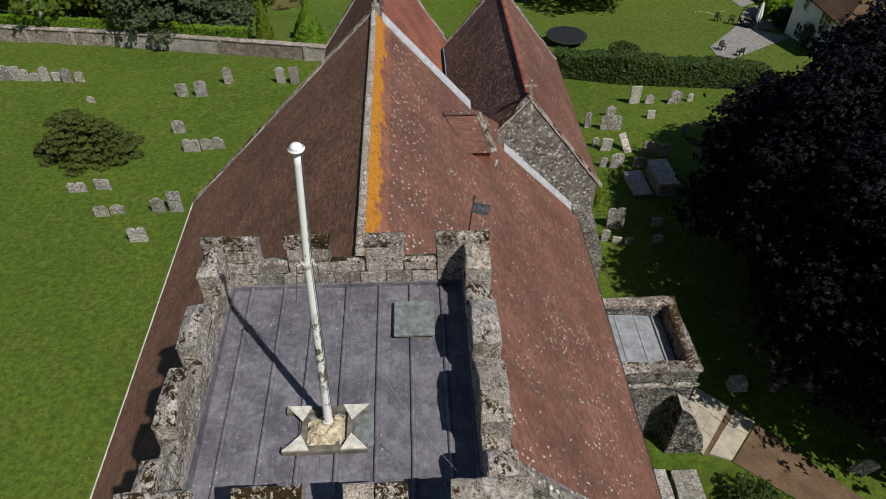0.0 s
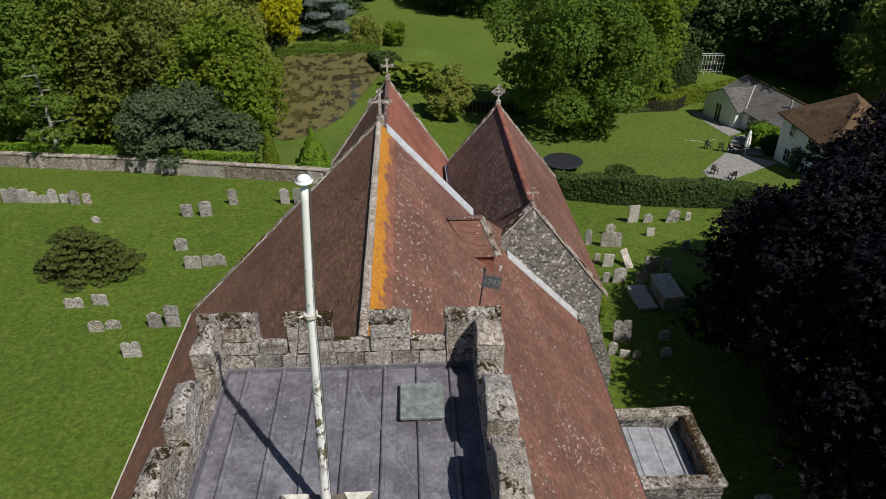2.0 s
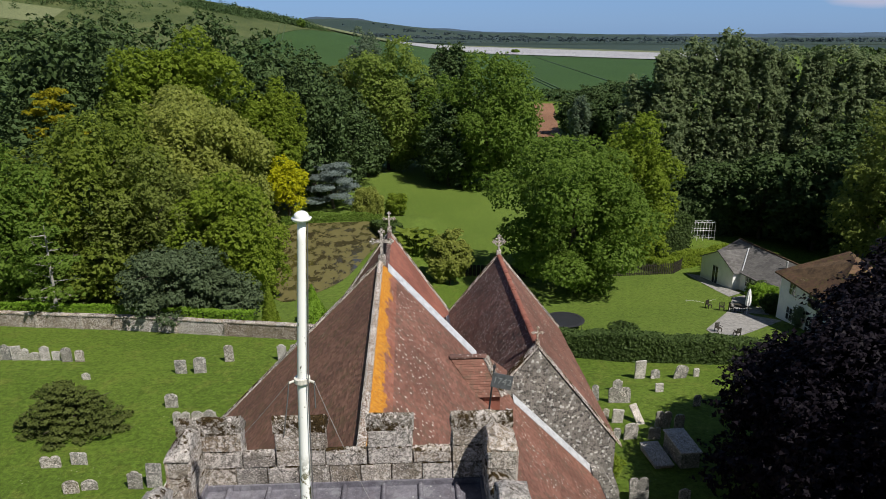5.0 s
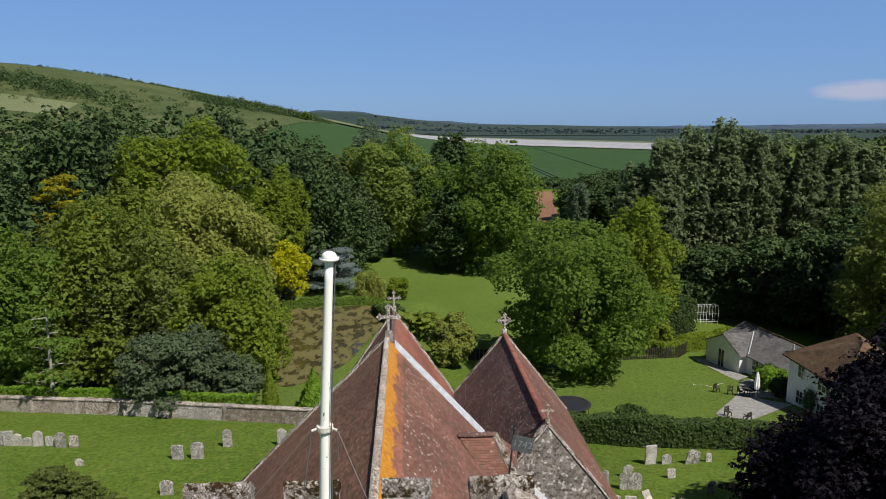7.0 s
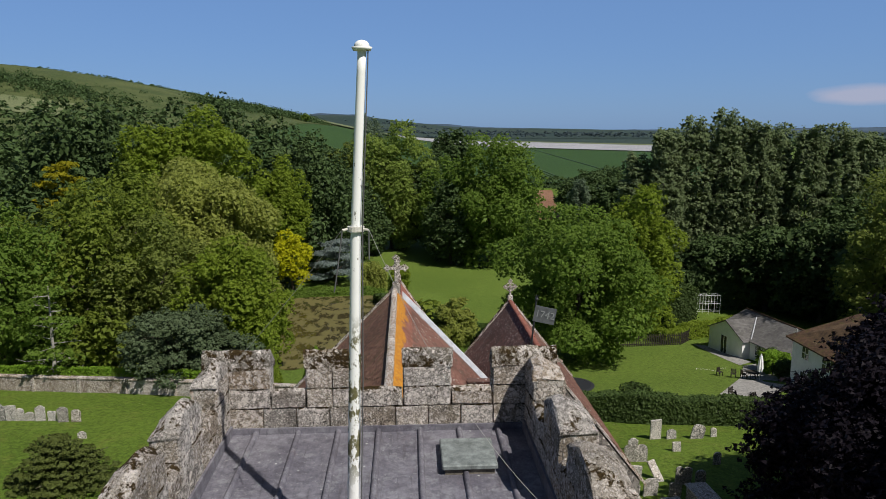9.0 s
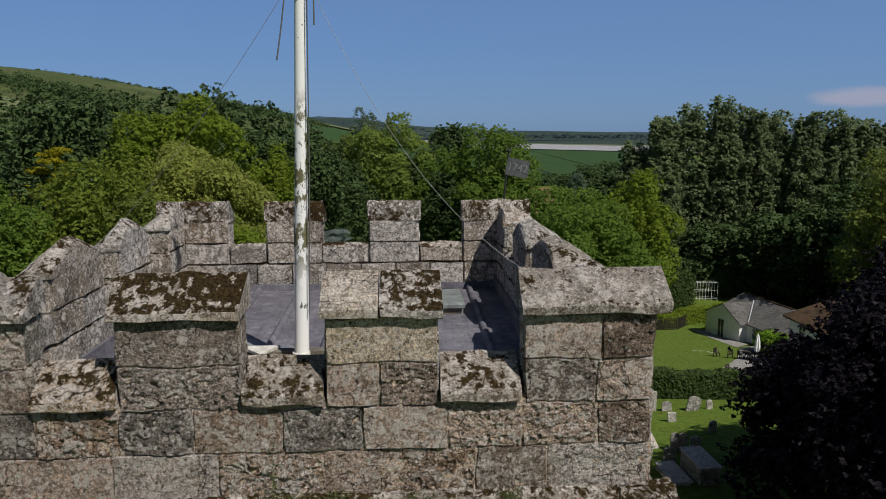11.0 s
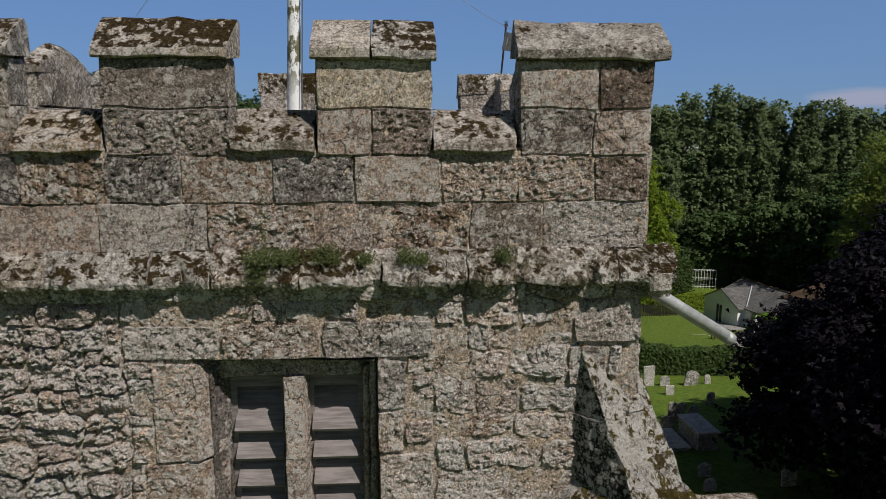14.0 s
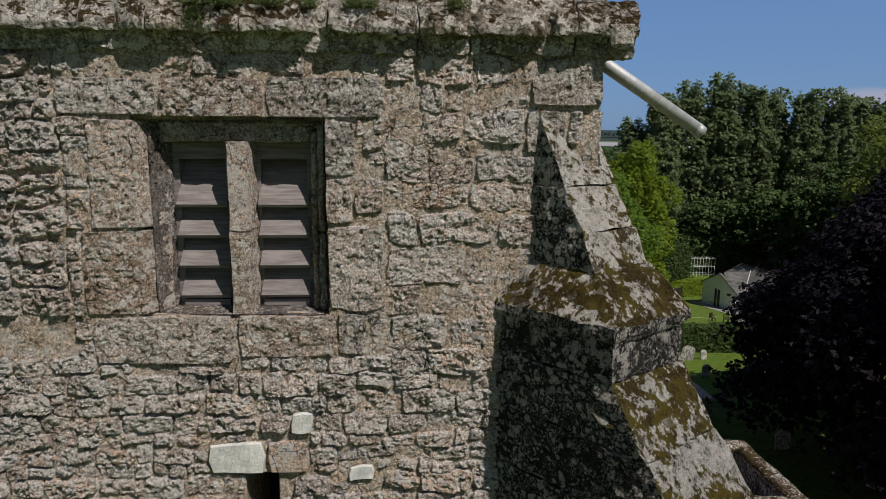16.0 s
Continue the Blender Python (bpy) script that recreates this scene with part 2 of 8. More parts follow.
def tiles_mat(name, a, b, spot, spots, moss, mossy=0.0):
    k = Nodes(name)
    c = k.mix(k.island, a, b)
    c = k.bright(c, k.ramp(k.noise(0.5, 5, 0.6), 0.25, 0.75, 0.72, 1.25))
    c = k.mix(k.ramp(k.noise(2.2, 6, 0.7), 0.5, 0.62, 0, mossy), c, moss)
    c = k.mix(k.ramp(k.noise(22, 5, 0.7), 0.5, 0.7, 0, 0.45), c, k.bright(c, 0.55))
    f = k.math("MULTIPLY", k.ramp(k.cells(5.5), 0.26, 0.16), k.ramp(k.noise(0.55, 4, 0.7), 0.66 - 0.16 * spots, 0.74 - 0.14 * spots))
    c = k.mix(k.math("MULTIPLY", f, k.ramp(k.noise(40, 4), 0.3, 0.55)), c, spot)
    return k, k.bright(c, 0.87)


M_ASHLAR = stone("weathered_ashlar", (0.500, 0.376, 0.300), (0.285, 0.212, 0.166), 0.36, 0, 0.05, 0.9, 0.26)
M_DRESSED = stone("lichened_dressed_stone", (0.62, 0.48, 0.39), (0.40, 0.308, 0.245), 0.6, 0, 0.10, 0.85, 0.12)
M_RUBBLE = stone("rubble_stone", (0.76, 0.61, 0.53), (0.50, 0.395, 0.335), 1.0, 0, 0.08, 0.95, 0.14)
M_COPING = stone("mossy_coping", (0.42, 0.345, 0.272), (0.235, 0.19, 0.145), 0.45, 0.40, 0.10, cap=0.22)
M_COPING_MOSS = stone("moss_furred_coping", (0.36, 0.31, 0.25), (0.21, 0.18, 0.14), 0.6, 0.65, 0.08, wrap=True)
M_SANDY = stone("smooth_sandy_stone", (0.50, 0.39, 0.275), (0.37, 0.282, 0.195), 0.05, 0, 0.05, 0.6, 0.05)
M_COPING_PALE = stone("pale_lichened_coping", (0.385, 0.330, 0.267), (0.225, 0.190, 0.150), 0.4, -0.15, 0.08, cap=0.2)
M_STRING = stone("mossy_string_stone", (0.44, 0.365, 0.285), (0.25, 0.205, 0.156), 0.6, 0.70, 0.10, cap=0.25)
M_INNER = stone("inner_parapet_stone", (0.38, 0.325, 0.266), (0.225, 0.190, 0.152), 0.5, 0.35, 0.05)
M_BUTTRESS = stone("buttress_stone", (0.46, 0.41, 0.335), (0.22, 0.195, 0.155), 0.25, 0.45, 0.08, 0.9, crust_shade=0.95, cap=0.55)
M_BUTTRESS_TOP = stone("upper_buttress_stone", (0.46, 0.41, 0.335), (0.22, 0.195, 0.155), 0.6, -0.2, 0.06, 0.9, crust_shade=0.9, cap=0.75)
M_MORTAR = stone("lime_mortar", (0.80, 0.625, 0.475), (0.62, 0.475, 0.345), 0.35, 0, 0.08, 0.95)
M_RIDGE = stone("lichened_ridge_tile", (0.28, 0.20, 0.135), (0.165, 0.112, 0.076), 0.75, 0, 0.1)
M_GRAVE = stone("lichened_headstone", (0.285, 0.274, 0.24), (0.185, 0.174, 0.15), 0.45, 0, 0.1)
# near-black colour in place of the tower's unlit inside
M_DARKHOLE = plain("unlit_interior", (0.02, 0.02, 0.02), 0.9)
M_LIME = plain("white_limewash", (0.52, 0.51, 0.48), 0.9, 0.3, 8, bump=0.5)


def flint():
    k = Nodes("knapped_flint")
    cell = k.cells(9.5, out="Color")
    v = k.axis(cell, 0)
    c = k.mix(v, (0.075, 0.07, 0.066), (0.31, 0.29, 0.26))
    c = k.mix(k.ramp(k.axis(cell, 1), 0.84, 0.9), c, (0.58, 0.57, 0.54))
    c = k.mix(k.ramp(k.cells(9.5, feature="DISTANCE_TO_EDGE"), 0.03, 0.09), (0.27, 0.245, 0.205), c)
    c = k.bright(c, k.ramp(k.noise(1.4, 5), 0.3, 0.7, 0.75, 1.2))
    return k.done(c, 0.7, k.ramp(k.cells(9.5, feature="DISTANCE_TO_EDGE"), 0.0, 0.12), 0.9, 0.03)


M_FLINT = flint()
k, c = tiles_mat("red_clay_tile", (0.150, 0.068, 0.048), (0.225, 0.110, 0.080), (0.66, 0.61, 0.54), 1.0, (0.115, 0.08, 0.055), 0.6)
low = k.math("MULTIPLY", k.ramp(k.axis(k.pos, 0), 3.4, 6.2), k.math("MULTIPLY", k.ramp(k.axis(k.pos, 1), 5.5, 8.5), k.ramp(k.axis(k.pos, 1), 13.5, 10.5)))
f = k.math("MULTIPLY", k.ramp(k.cells(8.5), 0.30, 0.20), k.ramp(k.math("ADD", k.noise(0.9, 5, 0.7), k.math("MULTIPLY", low, 0.10)), 0.59, 0.65))
c = k.mix(k.math("MULTIPLY", f, k.ramp(k.noise(40, 4), 0.3, 0.5)), c, (0.62, 0.58, 0.52))
M_TILE = k.done(c, 0.85, k.noise(50, 5), 0.25, 0.006)
k, c = tiles_mat("spotted_clay_tile", (0.150, 0.068, 0.048), (0.225, 0.110, 0.080), (0.72, 0.67, 0.58), 2.0, (0.115, 0.08, 0.055), 0.6)
M_TILE_SPOT = k.done(c, 0.85, k.noise(50, 5), 0.25, 0.006)
k, c = tiles_mat("mossy_clay_tile", (0.140, 0.070, 0.046), (0.235, 0.122, 0.080), (0.42, 0.34, 0.24), 0.5, (0.13, 0.092, 0.044), 0.6)
M_TILE_MOSS = k.done(c, 0.92, k.noise(50, 5), 0.4, 0.01)
k, c = tiles_mat("bright_clay_tile", (0.24, 0.085, 0.06), (0.31, 0.125, 0.085), (0.5, 0.42, 0.35), 0.0, (0.2, 0.08, 0.05), 0.2)
M_TILE_RED = k.done(c, 0.8, k.noise(50, 5), 0.25, 0.006)
k, c = tiles_mat("dark_clay_tile", (0.095, 0.055, 0.046), (0.155, 0.082, 0.066), (0.50, 0.44, 0.39), 1.2, (0.06, 0.045, 0.035), 0.6)
speck = k.math("MULTIPLY", k.ramp(k.cells(9.0), 0.36, 0.24), k.ramp(k.noise(1.6, 4, 0.7), 0.44, 0.54))
c = k.mix(k.math("MULTIPLY", speck, k.ramp(k.noise(34, 4), 0.40, 0.58)), c, (0.52, 0.47, 0.42))
M_TILE_DARK = k.done(c, 0.85, k.noise(50, 5), 0.3, 0.008)
k, c = tiles_mat("old_brown_tile", (0.085, 0.050, 0.030), (0.150, 0.085, 0.052), (0.4, 0.36, 0.28), 0.5, (0.115, 0.095, 0.028), 0.9)
M_HOUSETILE = k.done(c, 0.9, k.noise(50, 5), 0.3, 0.01)
k, c = tiles_mat("orange_lichened_tile", (0.22, 0.085, 0.055), (0.30, 0.13, 0.09), (0.62, 0.58, 0.5), 0.9, (0.12, 0.085, 0.055), 0.3)
drop = k.math("ADD", k.math("SUBTRACT", k.axis(k.pos, 0), -0.22), k.math("MULTIPLY", k.math("SUBTRACT", k.noise(1.3, 8, 0.75, k.stretch(1, 0.6, 1)), 0.5), 1.3))
c = k.mix(k.ramp(drop, 0.46, 0.38), c, k.mix(k.ramp(k.noise(9, 7, 0.75), 0.35, 0.65), (0.34, 0.12, 0.010), (0.50, 0.24, 0.028)))
c = k.mix(k.ramp(k.noise(7, 8, 0.8), 0.58, 0.62, 0, 0.8), c, (0.26, 0.13, 0.075))
M_TILE_ORANGE = k.done(c, 0.9, k.noise(50, 5), 0.4, 0.01)


def lead():
    k = Nodes("lead_sheet")
    c = k.mix(k.ramp(k.noise(1.6, 7, 0.7), 0.36, 0.64), (0.121, 0.115, 0.138), (0.190, 0.184, 0.210))
    c = k.bright(c, k.ramp(k.noise(9, 9, 0.8), 0.34, 0.66, 0.74, 1.26))
    c = k.mix(k.ramp(k.noise(4.2, 9, 0.78), 0.53, 0.60, 0, 0.55), c, (0.265, 0.27, 0.285))
    c = k.mix(k.ramp(k.noise(3.1, 8, 0.75, k.stretch(1, 0.7, 1)), 0.58, 0.63, 0, 0.22), c, (0.155, 0.120, 0.135))
    c = k.mix(k.ramp(k.noise(24, 7, 0.75), 0.60, 0.66, 0, 0.7), c, (0.40, 0.40, 0.40))
    c = k.mix(k.math("MULTIPLY", k.ramp(k.cells(7), 0.14, 0.08), k.ramp(k.noise(1.3, 4), 0.5, 0.58)), c, (0.45, 0.46, 0.45))
    c = k.mix(k.ramp(k.noise(3.0, 8, 0.75, k.stretch(6, 0.5, 1)), 0.55, 0.64, 0, 0.55), c, (0.085, 0.078, 0.088))
    c = k.mix(k.ramp(k.noise(16, 8, 0.75), 0.60, 0.66, 0, 0.5), c, (0.07, 0.066, 0.07))
    return k.done(c, k.ramp(k.noise(3, 4), 0.3, 0.7, 0.5, 0.75), k.noise(7, 8, 0.7), 0.35, 0.02, 0.25, 0.4)


M_LEAD = lead()
M_LEADPALE = plain("pale_lead_flashing", (0.42, 0.43, 0.45), 0.55, 0.25, 5, 0.2)
M_PORCHLEAD = plain("dull_lead_sheet", (0.29, 0.30, 0.32), 0.6, 0.3, 3, 0.2)
M_HATCH = plain("grey_green_hatch_sheet", (0.165, 0.185, 0.18), 0.65, 0.42, 7)
M_POLE = Nodes("white_flaking_paint")
k = M_POLE
c = k.mix(k.ramp(k.noise(6.5, 7, 0.72, k.stretch(1, 1, 0.5)), 0.625, 0.645), (0.80, 0.80, 0.78), (0.10, 0.095, 0.06))
worn = k.math("MULTIPLY", k.ramp(k.noise(4.5, 7, 0.75, k.stretch(1, 1, 0.6)), 0.50, 0.53), k.math("MULTIPLY", k.ramp(k.axis(k.pos, 2), 14.3, 13.9), k.ramp(k.axis(k.pos, 2), 12.2, 12.8)))
c = k.mix(worn, c, k.mix(k.noise(30, 3), (0.05, 0.05, 0.02), (0.22, 0.20, 0.10)))
c = k.mix(k.ramp(k.noise(1.5, 4), 0.5, 0.7, 0, 0.25), c, (0.62, 0.62, 0.58))
M_POLE = k.done(c, 0.45, k.noise(20, 4), 0.15, 0.005)
M_TIMBER = plain("weathered_grey_timber", (0.145, 0.13, 0.105), 0.9, 0.45, 7, bump=0.5)
M_PALEWOOD = plain("flaking_pale_paint", (0.56, 0.54, 0.48), 0.85, 0.3, 9, bump=0.4)
k = Nodes("crumbling_pale_mortar")
c = k.bright(k.mix(k.ramp(k.noise(11, 6, 0.7), 0.4, 0.6), (0.40, 0.33, 0.21), (0.62, 0.55, 0.40)), k.ramp(k.noise(40, 5, 0.7), 0.3, 0.7, 0.75, 1.2))
c = k.mix(k.ramp(k.noise(9, 7, 0.75), 0.55, 0.60), c, (0.085, 0.062, 0.036))
M_PUTTY = k.done(c, 0.95, k.noise(24, 7, 0.75), 0.9, 0.02)
M_WIRE = plain("grey_stay_wire", (0.29, 0.29, 0.28), 0.6, 0.1)
M_DARKROPE = plain("dark_wire", (0.10, 0.10, 0.10), 0.6, 0.1)
M_IRON = plain("dark_iron", (0.045, 0.046, 0.05), 0.55, 0.3, 20, 0.5)
M_VANE = plain("painted_vane_plate", (0.085, 0.09, 0.095), 0.6, 0.3, 12)
M_VANENUM = plain("faded_white_numerals", (0.20, 0.21, 0.21), 0.7, 0.2, 20)
M_ZINC = plain("galvanised_pipe", (0.40, 0.40, 0.40), 0.55, 0.25, 9, 0.3)
k = Nodes("silvered_oak_louvre")
grain = k.noise(30, 5, 0.6, k.stretch(0.15, 1, 1.6))
M_LOUVRE = k.done(k.mix(k.ramp(grain, 0.3, 0.7), (0.125, 0.107, 0.102), (0.235, 0.204, 0.196)), 0.85, grain, 0.4, 0.006)


def ground_mat(name, a, b, c3, patch=0.06, daisy=0.0):
    k = Nodes(name)
    c = k.mix(k.ramp(k.noise(patch, 5, 0.6), 0.35, 0.65), a, b)
    c = k.mix(k.ramp(k.noise(0.7, 6, 0.7), 0.5, 0.72, 0, 0.55), c, c3)
    c = k.bright(c, k.ramp(k.noise(3.4, 9, 0.82), 0.30, 0.70, 0.52, 1.44))
    c = k.bright(c, k.ramp(k.noise(26, 5, 0.8), 0.3, 0.7, 0.58, 1.42))
    if daisy:
        f = k.math("MULTIPLY", k.ramp(k.cells(3.2), 0.11, 0.07), k.ramp(k.noise(0.25, 4), 0.52, 0.66))
        c = k.mix(k.math("MULTIPLY", f, daisy), c, (0.62, 0.62, 0.5))
    c = k.bright(c, 0.87)
    return k.done(c, 0.9, k.noise(16, 6, 0.8), 0.9, 0.06, spec=0.1)


M_GRASS = ground_mat("meadow_grass", (0.083, 0.134, 0.0175), (0.108, 0.163, 0.0225), (0.160, 0.178, 0.037), 0.06, 0.6)
M_LAWN = ground_mat("mown_lawn", (0.095, 0.145, 0.024), (0.112, 0.165, 0.028), (0.142, 0.182, 0.037), 0.05)
M_CROP = ground_mat("green_crop", (0.035, 0.072, 0.020), (0.043, 0.084, 0.023), (0.052, 0.092, 0.026), 0.004)
M_STUBBLE = ground_mat("pale_pasture", (0.125, 0.150, 0.070), (0.155, 0.175, 0.085), (0.19, 0.19, 0.10), 0.006)
M_DOWN = ground_mat("downland_turf", (0.056, 0.078, 0.026), (0.094, 0.112, 0.041), (0.108, 0.120, 0.050), 0.022)
M_SOIL = ground_mat("ploughed_soil", (0.20, 0.105, 0.06), (0.25, 0.135, 0.08), (0.28, 0.16, 0.10), 0.02)
# far fields: haze is put into the base colour
M_FARLAND = ground_mat("haze_tinted_fields", (0.030, 0.050, 0.044), (0.045, 0.066, 0.050), (0.080, 0.096, 0.066), 0.003)
M_WHITEFIELD = ground_mat("fleece_covered_field", (0.32, 0.32, 0.335), (0.37, 0.37, 0.385), (0.28, 0.27, 0.265), 0.01)
# the hills' blue is distance haze painted into their colour
M_FARHILL = plain("haze_tinted_downland", (0.040, 0.064, 0.092), 0.95, 0.35, 0.006, bump=0.0)
M_PATH = plain("pale_path_paving", (0.40, 0.36, 0.28), 0.9, 0.25, 2.0)
M_MUD = plain("trodden_brown_path", (0.13, 0.085, 0.05), 0.95, 0.3, 1.5)
M_PAVING = plain("grey_patio_gravel", (0.25, 0.24, 0.225), 0.9, 0.4, 3, bump=0.6)
M_RENDER = plain("white_rendered_wall", (0.80, 0.80, 0.78), 0.85, 0.06, 2)
M_SLATE = plain("grey_slate_roof", (0.16, 0.155, 0.155), 0.75, 0.25, 3, bump=0.4)
k, c = tiles_mat("grey_slates", (0.095, 0.090, 0.088), (0.150, 0.142, 0.136), (0.4, 0.39, 0.36), 0.3, (0.10, 0.10, 0.07), 0.3)
M_SLATES = k.done(c, 0.75, k.noise(40, 5), 0.2, 0.005)
M_OLDTILE = plain("brown_mossy_roof_tile", (0.105, 0.066, 0.036), 0.9, 0.5, 1.5, bump=0.6)
M_GLASS = plain("dark_window_pane", (0.035, 0.04, 0.045), 0.1, 0.1, spec=0.6)
M_BLACKMAT = plain("black_trampoline_mat", (0.018, 0.019, 0.022), 0.6, 0.15, 2)
M_GARDENWALL = stone("old_garden_wall_stone", (0.30, 0.25, 0.195), (0.16, 0.125, 0.095), 0.35, 0, 0.05, 0.8)
M_FENCE = plain("dark_stained_fence", (0.035, 0.03, 0.022), 0.9, 0.3, 4)
M_WHITE = plain("white_painted_metal", (0.78, 0.78, 0.77), 0.5, 0.08)
M_BARK = plain("grey_brown_bark", (0.085, 0.07, 0.055), 0.95, 0.4, 3, bump=0.8)
M_DEADWOOD = plain("bleached_dead_wood", (0.30, 0.28, 0.25), 0.9, 0.3, 4)


def pond():
    k = Nodes("weedy_pond_water")
    f = k.ramp(k.noise(0.75, 8, 0.72, k.stretch(1, 0.5, 1)), 0.45, 0.53)
    c = k.mix(f, (0.042, 0.034, 0.016), k.mix(k.noise(2, 4), (0.082, 0.075, 0.020), (0.135, 0.115, 0.038)))
    return k.done(c, k.ramp(f, 0, 1, 0.08, 0.7), spec=0.4)


M_POND = pond()
L_OAK = leafy("oak_leaves", (0.092, 0.156, 0.024), (0.172, 0.256, 0.042))
L_HILL = leafy("hill_wood_leaves", (0.036, 0.066, 0.022), (0.066, 0.105, 0.036), clear=0.2)
L_MID = leafy("mid_green_leaves", (0.098, 0.142, 0.021), (0.212, 0.265, 0.040))
L_FRESH = leafy("fresh_green_leaves", (0.150, 0.212, 0.042), (0.240, 0.312, 0.066))
L_BRIGHT = leafy("bright_green_leaves", (0.130, 0.1900, 0.0189), (0.228, 0.2950, 0.0347))
L_OLIVE = leafy("olive_willow_leaves", (0.222, 0.254, 0.054), (0.292, 0.322, 0.076))
L_DARK = leafy("dark_green_leaves", (0.036, 0.064, 0.022), (0.080, 0.122, 0.040), clear=0.2)
L_POPLAR = leafy("poplar_leaves", (0.112, 0.150, 0.068), (0.215, 0.268, 0.130))
L_YELLOW = leafy("golden_leaves", (0.38, 0.38, 0.010), (0.54, 0.53, 0.022))
L_OCHRE = leafy("ochre_conifer_sprays", (0.20, 0.19, 0.012), (0.36, 0.33, 0.02))
L_BLUE = leafy("blue_cedar_needles", (0.15, 0.19, 0.18), (0.27, 0.32, 0.30))
L_BEECH = leafy("copper_beech_leaves", (0.0044, 0.0034, 0.0048), (0.0132, 0.0102, 0.0144), 0.6, 0.05, 0.08)
L_YEW = leafy("yew_needles", (0.040, 0.058, 0.014), (0.105, 0.125, 0.030), clear=0.15)
L_BROWN = leafy("brownish_leaves", (0.140, 0.176, 0.038), (0.205, 0.248, 0.058))
L_SHRUB = leafy("grey_green_evergreen_leaves", (0.048, 0.072, 0.034), (0.100, 0.134, 0.066), clear=0.2)
# bluish leaf colour stands in for haze over the far woods
L_FAR = leafy("haze_tinted_woods", (0.040, 0.062, 0.072), (0.062, 0.088, 0.096), clear=0.1)
L_HEDGE = leafy("hedge_leaves", (0.024, 0.045, 0.0120), (0.074, 0.112, 0.0290), clear=0.2)
L_WALLPLANT = leafy("wall_plant_leaves", (0.034, 0.046, 0.016), (0.130, 0.155, 0.056), clear=0.2)
L_IVY = leafy("bright_wall_ivy", (0.1488, 0.2625, 0.0245), (0.2275, 0.3587, 0.0420))
L_GREY = leafy("grey_green_leaves", (0.0963, 0.1400, 0.0788), (0.1750, 0.2275, 0.1488))

# ---- building helpers ----
def thing(name, label, category, group="", kind="", at=(0, 0, 0)):
    """An empty that parents the parts of one thing."""
    ob = new(name)
    ob.location = at
    ob.empty_display_size = 0.2
    return tagged(ob, label, category, group, kind)


def adopt(ob, parent):
    if parent is not None:
        ob.parent = parent
        bpy_up = parent
        m = Matrix.Identity(4)
        chain = []
        while bpy_up is not None:
            chain.append(bpy_up)
            bpy_up = bpy_up.parent
        for o in reversed(chain):
            m = m @ Matrix.LocRotScale(o.location, o.rotation_euler, o.scale)
        ob.matrix_parent_inverse = m.inverted()
    return ob


def part(name, bm, material, parent=None, label="", smooth=False):
    """Links a bmesh, given in world coordinates, as one mesh object."""
    me = bpy.data.meshes.new(name)
    bm.normal_update()
    bm.to_mesh(me)
    bm.free()
    me.materials.append(material)
    if smooth:
        me.polygons.foreach_set("use_smooth", [True] * len(me.polygons))
    ob = adopt(new(name, me), parent)
    if label:
        ob["label"] = label
    return ob


def mesh(name, verts, faces, material, parent=None, label="", smooth=False):
    me = bpy.data.meshes.new(name)
    me.from_pydata([tuple(v) for v in verts], [], faces)
    me.materials.append(material)
    me.update()
    if smooth:
        me.polygons.foreach_set("use_smooth", [True] * len(me.polygons))
    ob = adopt(new(name, me), parent)
    if label:
        ob["label"] = label
    return ob


def quads(name, v, n_per, material, parent=None, label=""):
    """A mesh from an array of corners, n_per corners to a face."""
    v = np.asarray(v, np.float32).reshape(-1, 3)
    me = bpy.data.meshes.new(name)
    nf = len(v) // n_per
    me.vertices.add(len(v))
    me.vertices.foreach_set("co", v.ravel())
    me.loops.add(len(v))
    me.loops.foreach_set("vertex_index", np.arange(len(v), dtype=np.int32))
    me.polygons.add(nf)
    me.polygons.foreach_set("loop_start", np.arange(nf, dtype=np.int32) * n_per)
    me.update(calc_edges=True)
    me.materials.append(material)
    ob = adopt(new(name, me), parent)
    if label:
        ob["label"] = label
    return ob


def add_box(bm, x0, x1, y0, y1, z0, z1, bevel=0.0):
    r = bmesh.ops.create_cube(bm, size=1.0, matrix=Matrix.LocRotScale(((x0 + x1) / 2, (y0 + y1) / 2, (z0 + z1) / 2), None, (abs(x1 - x0), abs(y1 - y0), abs(z1 - z0))))
    if bevel:
        edges = list({e for v in r["verts"] for e in v.link_edges})
        bmesh.ops.bevel(bm, geom=edges, offset=bevel, segments=1, affect="EDGES")
    return r["verts"]


def box(x0, x1, y0, y1, z0, z1, bevel=0.0):
    bm = bmesh.new()
    add_box(bm, x0, x1, y0, y1, z0, z1, bevel)
    return bm


def add_rod(bm, a, b, r0, r1=None, seg=10):
    a, b = Vector(a), Vector(b)
    d = b - a
    m = Matrix.Translation((a + b) / 2) @ d.to_track_quat("Z", "Y").to_matrix().to_4x4()
    return bmesh.ops.create_cone(bm, cap_ends=True, segments=seg, radius1=r0, radius2=r0 if r1 is None else r1, depth=d.length, matrix=m)["verts"]


def rod(a, b, r0, r1=None, seg=10):
    bm = bmesh.new()
    add_rod(bm, a, b, r0, r1, seg)
    return bm


